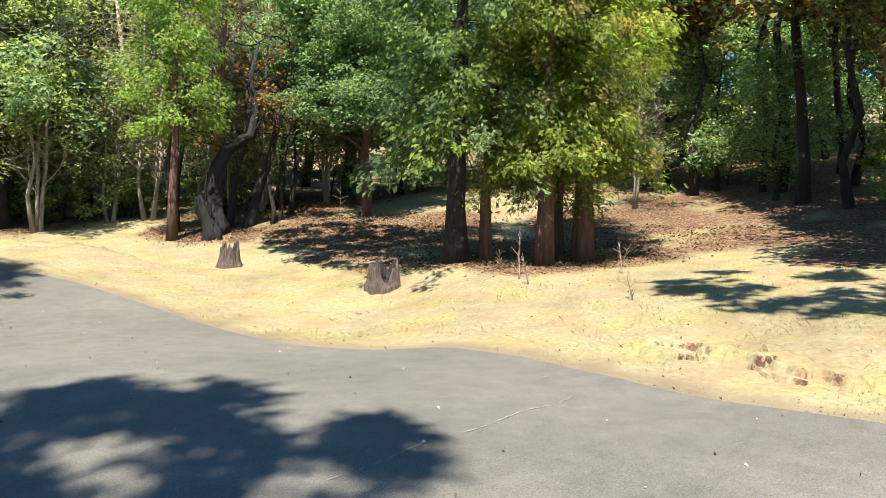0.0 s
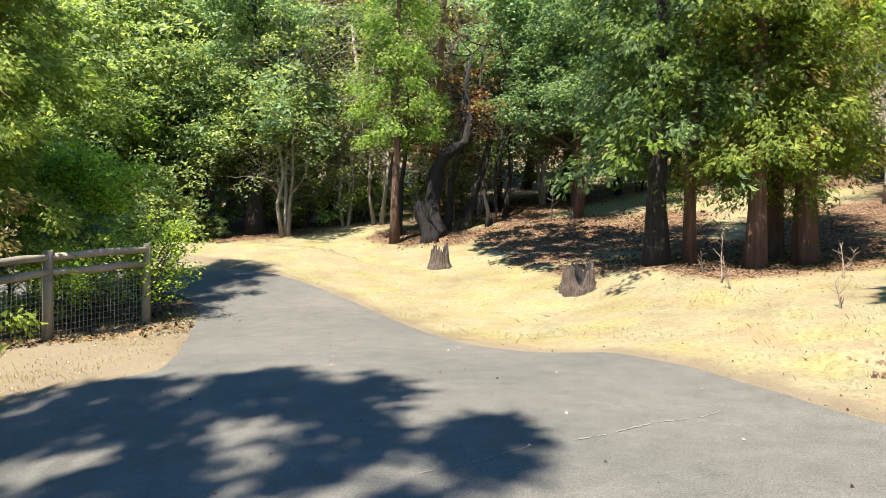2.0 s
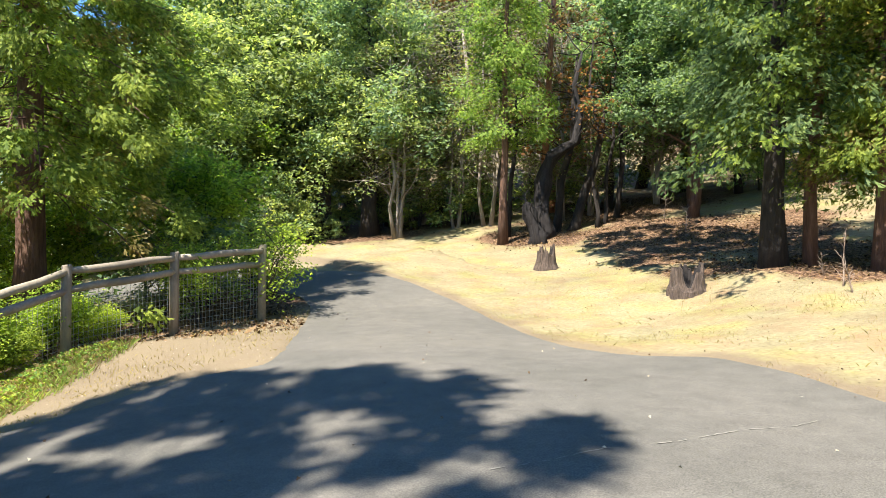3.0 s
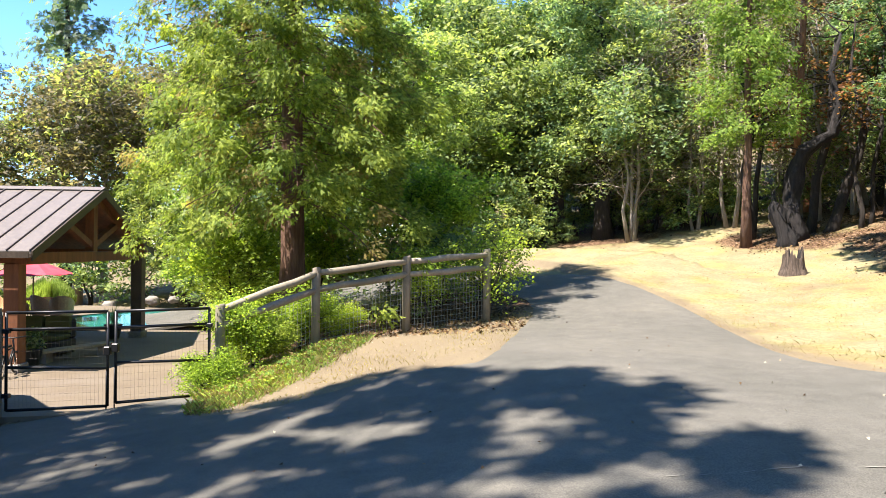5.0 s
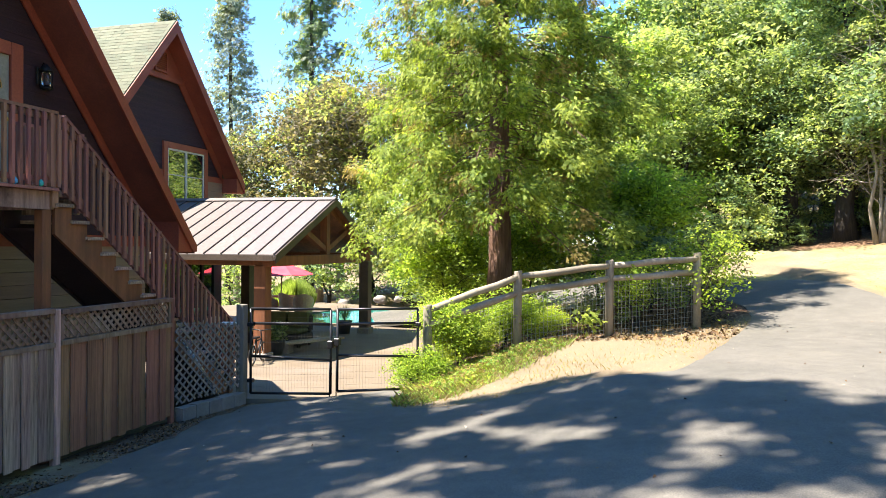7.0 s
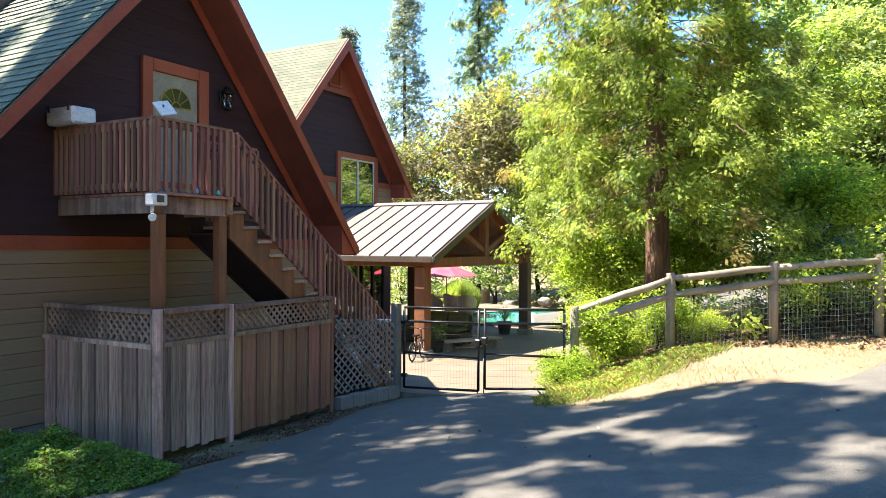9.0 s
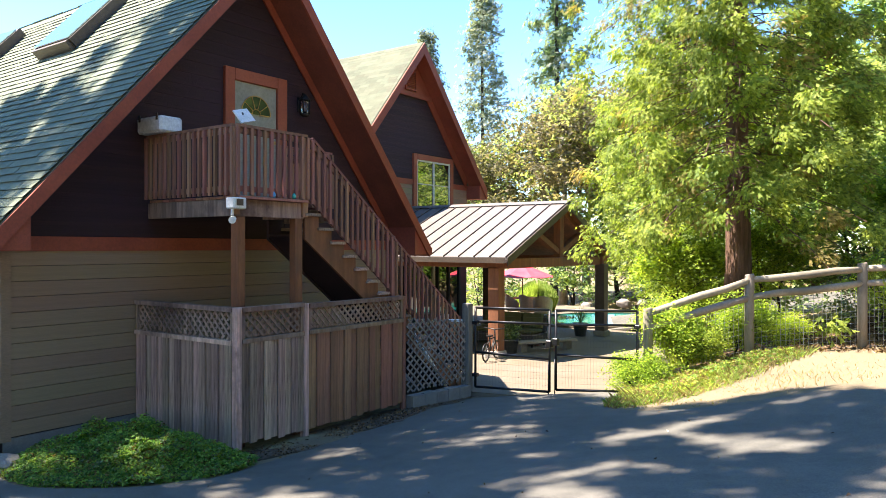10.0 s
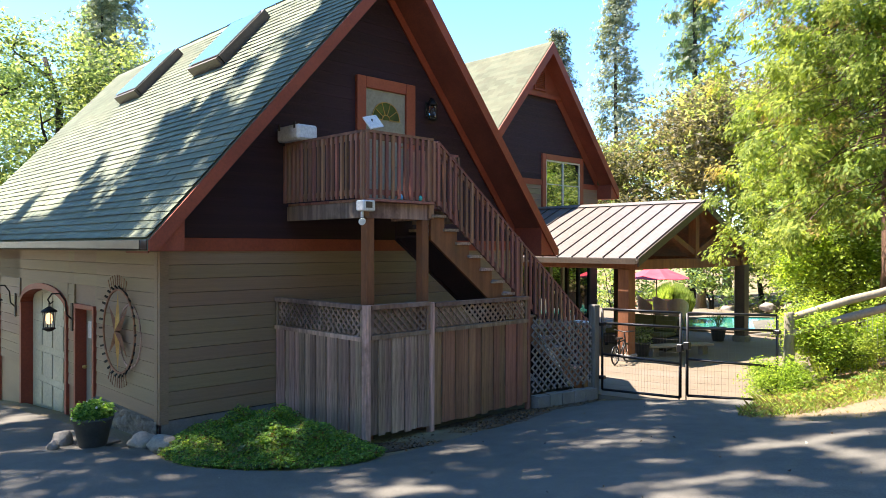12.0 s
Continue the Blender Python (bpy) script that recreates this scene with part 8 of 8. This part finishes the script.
for i, (x, y, h) in enumerate(((11.8, 8.45, 1.0), (11.5, 8.0, 0.6), (12.9, 6.8, 0.7), (12.2, 9.2, 0.5), (16.5, 19.5, 1.2), (17.6, 19.5, 1.0), (16.0, 17.8, 0.9), (14.0, 7.4, 0.5), (17.0, 23.5, 1.6), (10.4, 5.3, 0.5))):
    sprig(x, y, h, i)


def rock(x, y, r, seed, label, flat=0.6, group="stones"):
    bm = bmesh.new()
    bmesh.ops.create_icosphere(bm, subdivisions=3, radius=1)
    z = G(x, y)
    for v in bm.verts:
        q = v.co * (1 + 0.35 * noise.noise(v.co * 1.4 + Vector((seed, 0, 0))) + 0.08 * noise.noise(v.co * 5))
        v.co = Vector((x + q.x * r, y + q.y * r * 0.8, z + q.z * r * flat + r * flat * 0.5))
    for fc in bm.faces:
        fc.smooth = True
    return tagged(part("rock", bm, STONE), label, "rock", group)


rock(-6.75, 2.12, 0.2, 1, "pale flat stone edging the planting bed", 0.55)
rock(-6.38, 2.2, 0.2, 2, "pale flat stone edging the planting bed", 0.6)
rock(-7.62, 1.45, 0.15, 3, "pale rough stone beside the planter", 0.8)
rock(-7.4, 1.28, 0.09, 4, "small pale stone beside the planter", 0.8)
for i, (x, y, r) in enumerate(((-2.5, 15.4, 0.35), (-3.0, 16.2, 0.4), (-4.6, 21.5, 0.25), (-5.4, 25.6, 0.26), (-7.6, 27.6, 0.28), (-8.6, 27.9, 0.22), (-9.6, 28.4, 0.3), (-11.6, 29.0, 0.3), (-1.9, 13.2, 0.25))):
    rock(x, y, r, 10 + i, "sunlit pale garden boulder by the pool", 0.7, "garden boulders")


def planter(x, y):
    z = G(x, y)
    t = thing("flower_planter", (x, y, z), "dark glazed planter with trailing green leaves", "planter")
    bm = bmesh.new()
    lathe(bm, [(0.15, 0.0), (0.165, 0.02), (0.235, 0.33), (0.25, 0.345), (0.25, 0.38), (0.22, 0.38), (0.21, 0.34)], (x, y, z), 28)
    part("pot", bm, POT, t)
    rng = np.random.default_rng(8)
    n = 260
    a, r = rng.uniform(0, 6.28, n), 0.23 * np.sqrt(rng.random(n))
    c = np.c_[x + r * np.cos(a), y + r * np.sin(a), z + 0.36 + 0.22 * (1 - (r / 0.3) ** 2) * rng.random(n)]
    foliage("leaves", [(*quads_at(rng, c, 0.03, 9, 0.055), L_COVER)], t)["kind"] = "stuff"
    bm = bmesh.new()
    for i in range(7):
        k = rng.integers(n)
        bmesh.ops.create_icosphere(bm, subdivisions=1, radius=0.018, matrix=Matrix.Translation(c[k] + np.array([0, 0, 0.03])))
    part("flowers", bm, WHITE, t, "small pale blossoms")["kind"] = "stuff"


planter(-7.2, 1.68)


# ---- terrace furniture ----
def umbrella(x, y):
    z = -0.62
    t = thing("garden_umbrella", (x, y, z), "open bright pink garden umbrella", "umbrella")
    bm = bmesh.new()
    tube(bm, [(x, y, z), (x, y, z + 2.55)], 0.022, 10)
    part("pole", bm, GREY_WOOD, t)
    for k in range(8):
        a, b = 2 * math.pi * k / 8, 2 * math.pi * (k + 1) / 8
        bm = bmesh.new()
        top = (x, y, z + 2.5)
        pts = [top, (x + 1.2 * math.cos(a), y + 1.2 * math.sin(a), z + 2.02), (x + 1.14 * math.cos((a + b) / 2), y + 1.14 * math.sin((a + b) / 2), z + 1.98), (x + 1.2 * math.cos(b), y + 1.2 * math.sin(b), z + 2.02)]
        prism(bm, pts, (0, 0, 0.012))
        part("canopy_gore", bm, PINK, t)
        bm = bmesh.new()
        tube(bm, [(x, y, z + 2.46), (x + 1.2 * math.cos(a), y + 1.2 * math.sin(a), z + 2.0)], 0.01, 5)
        part("rib", bm, GREY_WOOD, t)


umbrella(-11.4, 22.8)


def wicker_chair(name="wicker_chair"):
    t = thing(name, (0, 0, 0), "round-backed tan wicker armchair on the terrace", "chair", "wicker chairs")
    bm = bmesh.new()
    lathe(bm, [(0.30, 0.0), (0.33, 0.05), (0.33, 0.1), (0.28, 0.1)], (0, 0, 0.32), 18)
    part("seat", bm, WICKER, t)
    bm = bmesh.new()
    prev = None
    for k in range(15):
        a = radians(-20 + 220 * k / 14)
        hgt = 0.62 + 0.34 * math.sin(math.pi * k / 14)
        col = [bm.verts.new((r * math.cos(a), r * math.sin(a), h)) for r, h in ((0.32, 0.4), (0.36, hgt), (0.33, hgt), (0.29, 0.42))]
        if prev:
            for i in range(4):
                bm.faces.new((prev[i], prev[(i + 1) % 4], col[(i + 1) % 4], col[i]))
        prev = col
    part("backrest", bm, WICKER, t)
    for k in range(4):
        a = math.pi / 4 + math.pi / 2 * k
        bm = bmesh.new()
        tube(bm, [(0.25 * math.cos(a), 0.25 * math.sin(a), 0.33), (0.3 * math.cos(a), 0.3 * math.sin(a), 0)], 0.02, 6)
        part("leg", bm, WICKER, t)
    return t


chair = wicker_chair()
chair.matrix_basis = pose(-9.85, 21.5, -0.15, 0, 0, 205)
for x, y, r in ((-10.55, 21.75, 160), (-11.3, 22.0, 130), (-12.5, 22.6, 80)):
    copy_thing(chair, pose(x, y, -0.15, 0, 0, r))


def round_table(x, y):
    t = thing("round_table", (x, y, -0.15), "round tan patio table between wicker chairs", "table")
    bm = bmesh.new()
    lathe(bm, [(0.5, 0), (0.52, 0.02), (0.5, 0.04)], (x, y, 0.55), 26)
    part("tabletop", bm, WICKER, t)
    bm = bmesh.new()
    lathe(bm, [(0.25, 0), (0.06, 0.06), (0.05, 0.68), (0.12, 0.7)], (x, y, -0.15), 14)
    part("pedestal", bm, WICKER, t)


round_table(-11.4, 23.0)


def patio_sofa(x, y):
    z = -0.15
    t = thing("patio_sofa", (x, y, z), "dark low patio sofa with olive cushions", "sofa")
    bm = bmesh.new()
    box(bm, x - 0.95, y - 0.4, z + 0.06, x + 0.95, y + 0.4, z + 0.34, 0.03)
    part("base", bm, DARK_IN, t)
    bm = bmesh.new()
    box(bm, x - 0.95, y + 0.25, z + 0.34, x + 0.95, y + 0.42, z + 0.8, 0.05)
    part("backrest", bm, DARK_IN, t)
    for s in (-0.62, 0.0, 0.62):
        bm = bmesh.new()
        box(bm, x + s - 0.29, y - 0.4, z + 0.345, x + s + 0.29, y + 0.22, z + 0.47, 0.045)
        part("seat_cushion", bm, CUSHION, t)
        bm = bmesh.new()
        beam(bm, (x + s, y + 0.16, z + 0.48), (x + s, y + 0.22, z + 0.86), 0.55, 0.14, (0, -1, 0.1))
        part("back_cushion", bm, CUSHION, t)
    for sx in (-0.88, 0.88):
        for sy in (-0.33, 0.33):
            bm = bmesh.new()
            box(bm, x + sx - 0.03, y + sy - 0.03, z, x + sx + 0.03, y + sy + 0.03, z + 0.062)
            part("foot", bm, DARK_IN, t)


patio_sofa(-7.9, 15.9)


def low_bench(x, y, ang):
    t = thing("low_bench", (x, y, -0.15), "low pale timber bench step on the terrace", "bench")
    d = Vector((math.cos(ang), math.sin(ang), 0))
    for s in (-0.09, 0.09):
        bm = bmesh.new()
        n = Vector((-d.y, d.x, 0)) * s
        beam(bm, Vector((x, y, 0.1)) - d * 0.9 + n, Vector((x, y, 0.1)) + d * 0.9 + n, 0.16, 0.05)
        part("plank", bm, RAIL_WOOD, t)
    for s in (-0.7, 0.7):
        bm = bmesh.new()
        c = Vector((x, y, 0)) + d * s
        beam(bm, (c.x, c.y, -0.15), (c.x, c.y, 0.074), 0.12, 0.3)
        part("block", bm, STONE, t)


low_bench(-6.5, 15.3, radians(62))


def pot_plant(x, y, z, r, h, label, spiky, seed):
    t = thing("potted_plant", (x, y, z), label, "pot plant", "terrace pots")
    bm = bmesh.new()
    lathe(bm, [(r * 0.7, 0), (r, h), (r * 1.08, h), (r * 1.08, h + 0.03), (r * 0.9, h + 0.03)], (x, y, z), 18)
    part("pot", bm, POT, t)
    rng = np.random.default_rng(seed)
    if spiky:
        n = 70
        a = rng.uniform(0, 6.28, n)
        tilt = rng.uniform(0.2, 1.0, n)
        d = np.c_[np.cos(a) * tilt, np.sin(a) * tilt, np.ones(n)]
        d /= np.linalg.norm(d, axis=1)[:, None]
        s = np.cross(d, [0, 0, 1.0])
        p = np.tile([x, y, z + h], (n, 1))
        ln = rng.uniform(0.35, 0.7, n)[:, None]
        v = np.stack([p - s * 0.02, p + d * ln * 0.6 - s * 0.018, p + d * ln, p + d * ln * 0.6 + s * 0.018], 1).reshape(-1, 3)
        foliage("leaves", [(v, np.arange(4 * n).reshape(-1, 4), L_OAK_BLUE)], t)["kind"] = "stuff"
    else:
        c = np.c_[x + rng.normal(0, r * 0.5, 60), y + rng.normal(0, r * 0.5, 60), z + h + rng.uniform(0, 0.4, 60)]
        foliage("leaves", [(*quads_at(rng, c, 0.06, 12, 0.08), L_OAK)], t)["kind"] = "stuff"


pot_plant(-7.1, 18.7, -0.15, 0.22, 0.36, "spiky succulent in a dark pot on the terrace", True, 1)
pot_plant(-7.0, 14.4, -0.15, 0.2, 0.32, "leafy green plant in a dark pot on the terrace", False, 2)
pot_plant(-8.8, 14.2, -0.15, 0.22, 0.36, "leafy green plant in a dark pot on the terrace", False, 3)


def pool():
    t = thing("swimming_pool", (-8.4, 23.6, -0.15), "turquoise swimming pool with a pale coping", "pool", kind="structure")
    n = 48
    def rim(k, g):
        a = 2 * math.pi * k / n
        w = 1 + 0.12 * math.sin(2 * a + 0.6)
        return (-8.3 + (2.3 + g) * w * math.cos(a), 23.7 + (3.1 + g) * w * math.sin(a))
    bm = bmesh.new()
    for k in range(n):
        p, q = [rim(k, 0), rim(k + 1, 0)], [rim(k + 1, 0.35), rim(k, 0.35)]
        prism(bm, [(*v, -0.16) for v in p + q], (0, 0, 0.07))
    part("coping", bm, CONCRETE, t, "pale stone coping")
    bm = bmesh.new()
    prism(bm, [(*rim(k, 0.01), -0.2) for k in range(n)], (0, 0, 0.07))
    part("water", bm, POOL, t, "turquoise water")


pool()


def grass_clump(x, y, z, r, h, n, material, label, seed):
    rng = np.random.default_rng(seed)
    a, t = rng.uniform(0, 6.28, n), rng.uniform(0, 1, n)
    q = r * 0.75 * np.sqrt(rng.random(n))
    p = np.c_[x + q * np.cos(a), y + q * np.sin(a), np.full(n, z)]
    d = np.c_[np.cos(a) * t, np.sin(a) * t, np.zeros(n)] * r * 0.4
    s = np.c_[-np.sin(a), np.cos(a), np.zeros(n)] * 0.005
    hh = (h * (1 - 0.5 * (q / r) ** 2 - 0.15 * t) * rng.uniform(0.75, 1.1, n))[:, None]
    up = np.array([0, 0, 1.0])
    v = np.stack([p - s, p + s, p + d * 0.55 + up * hh * 0.8 + s, p + d + up * hh], 1).reshape(-1, 3)
    ob = foliage("grass_clump", [(v, np.arange(4 * n).reshape(-1, 4), material)], None)
    return tagged(ob, label, "grass clump", "ornamental grasses")


grass_clump(-12.3, 25.6, -0.4, 0.82, 1.55, 12000, L_REED, "rounded clump of feathery green ornamental grass", 1)
grass_clump(-2.3, 14.0, 0.1, 0.7, 1.2, 900, L_STRAW, "pale seeding grass clump by the terrace", 2)
grass_clump(-1.8, 12.2, 0.2, 0.5, 0.9, 700, L_REED, "green grass clump by the fence", 3)


def small_bike(x, y, ang):
    z = -0.13
    t = thing("childs_bicycle", (x, y, z), "small dark bicycle leaning by the pavilion post", "bicycle")
    d = Vector((math.cos(ang), math.sin(ang), 0))
    for s in (-0.33, 0.33):
        bm = bmesh.new()
        c = Vector((x, y, z + 0.22)) + d * s
        ring = [c + d * (0.2 * math.cos(a)) + Vector((0, 0, 0.2 * math.sin(a))) for a in (2 * math.pi * k / 20 for k in range(21))]
        tube(bm, ring, 0.02, 6, False)
        part("tyre", bm, BLACK_METAL, t)
        bm = bmesh.new()
        for k in range(5):
            a = math.pi * k / 5
            tube(bm, [c + d * (0.19 * math.cos(a)) + Vector((0, 0, 0.19 * math.sin(a))), c - d * (0.19 * math.cos(a)) - Vector((0, 0, 0.19 * math.sin(a)))], 0.004, 4, False)
        part("spokes", bm, WIRE, t)["kind"] = "stuff"
    o = Vector((x, y, z))
    bm = bmesh.new()
    for a, b in ((o - d * 0.33 + Vector((0, 0, 0.22)), o - d * 0.1 + Vector((0, 0, 0.55))), (o - d * 0.1 + Vector((0, 0, 0.5)), o + d * 0.22 + Vector((0, 0, 0.52))), (o + d * 0.2 + Vector((0, 0, 0.68)), o + d * 0.33 + Vector((0, 0, 0.22))), (o - d * 0.05 + Vector((0, 0, 0.22)), o + d * 0.22 + Vector((0, 0, 0.5))), (o - d * 0.1 + Vector((0, 0, 0.55)), o - d * 0.03 + Vector((0, 0, 0.22)))):
        tube(bm, [a, b], 0.016, 6)
    part("frame", bm, BLACK_METAL, t)
    bm = bmesh.new()
    n = Vector((-d.y, d.x, 0))
    tube(bm, [o + d * 0.18 + n * 0.25 + Vector((0, 0, 0.74)), o + d * 0.2 + Vector((0, 0, 0.7)), o + d * 0.18 - n * 0.25 + Vector((0, 0, 0.74))], 0.014, 6)
    part("handlebar", bm, BLACK_METAL, t)
    bm = bmesh.new()
    beam(bm, o - d * 0.22 + Vector((0, 0, 0.58)), o - d * 0.0 + Vector((0, 0, 0.58)), 0.1, 0.04)
    part("saddle", bm, BLACK_METAL, t)


small_bike(-6.7, 13.0, radians(100))
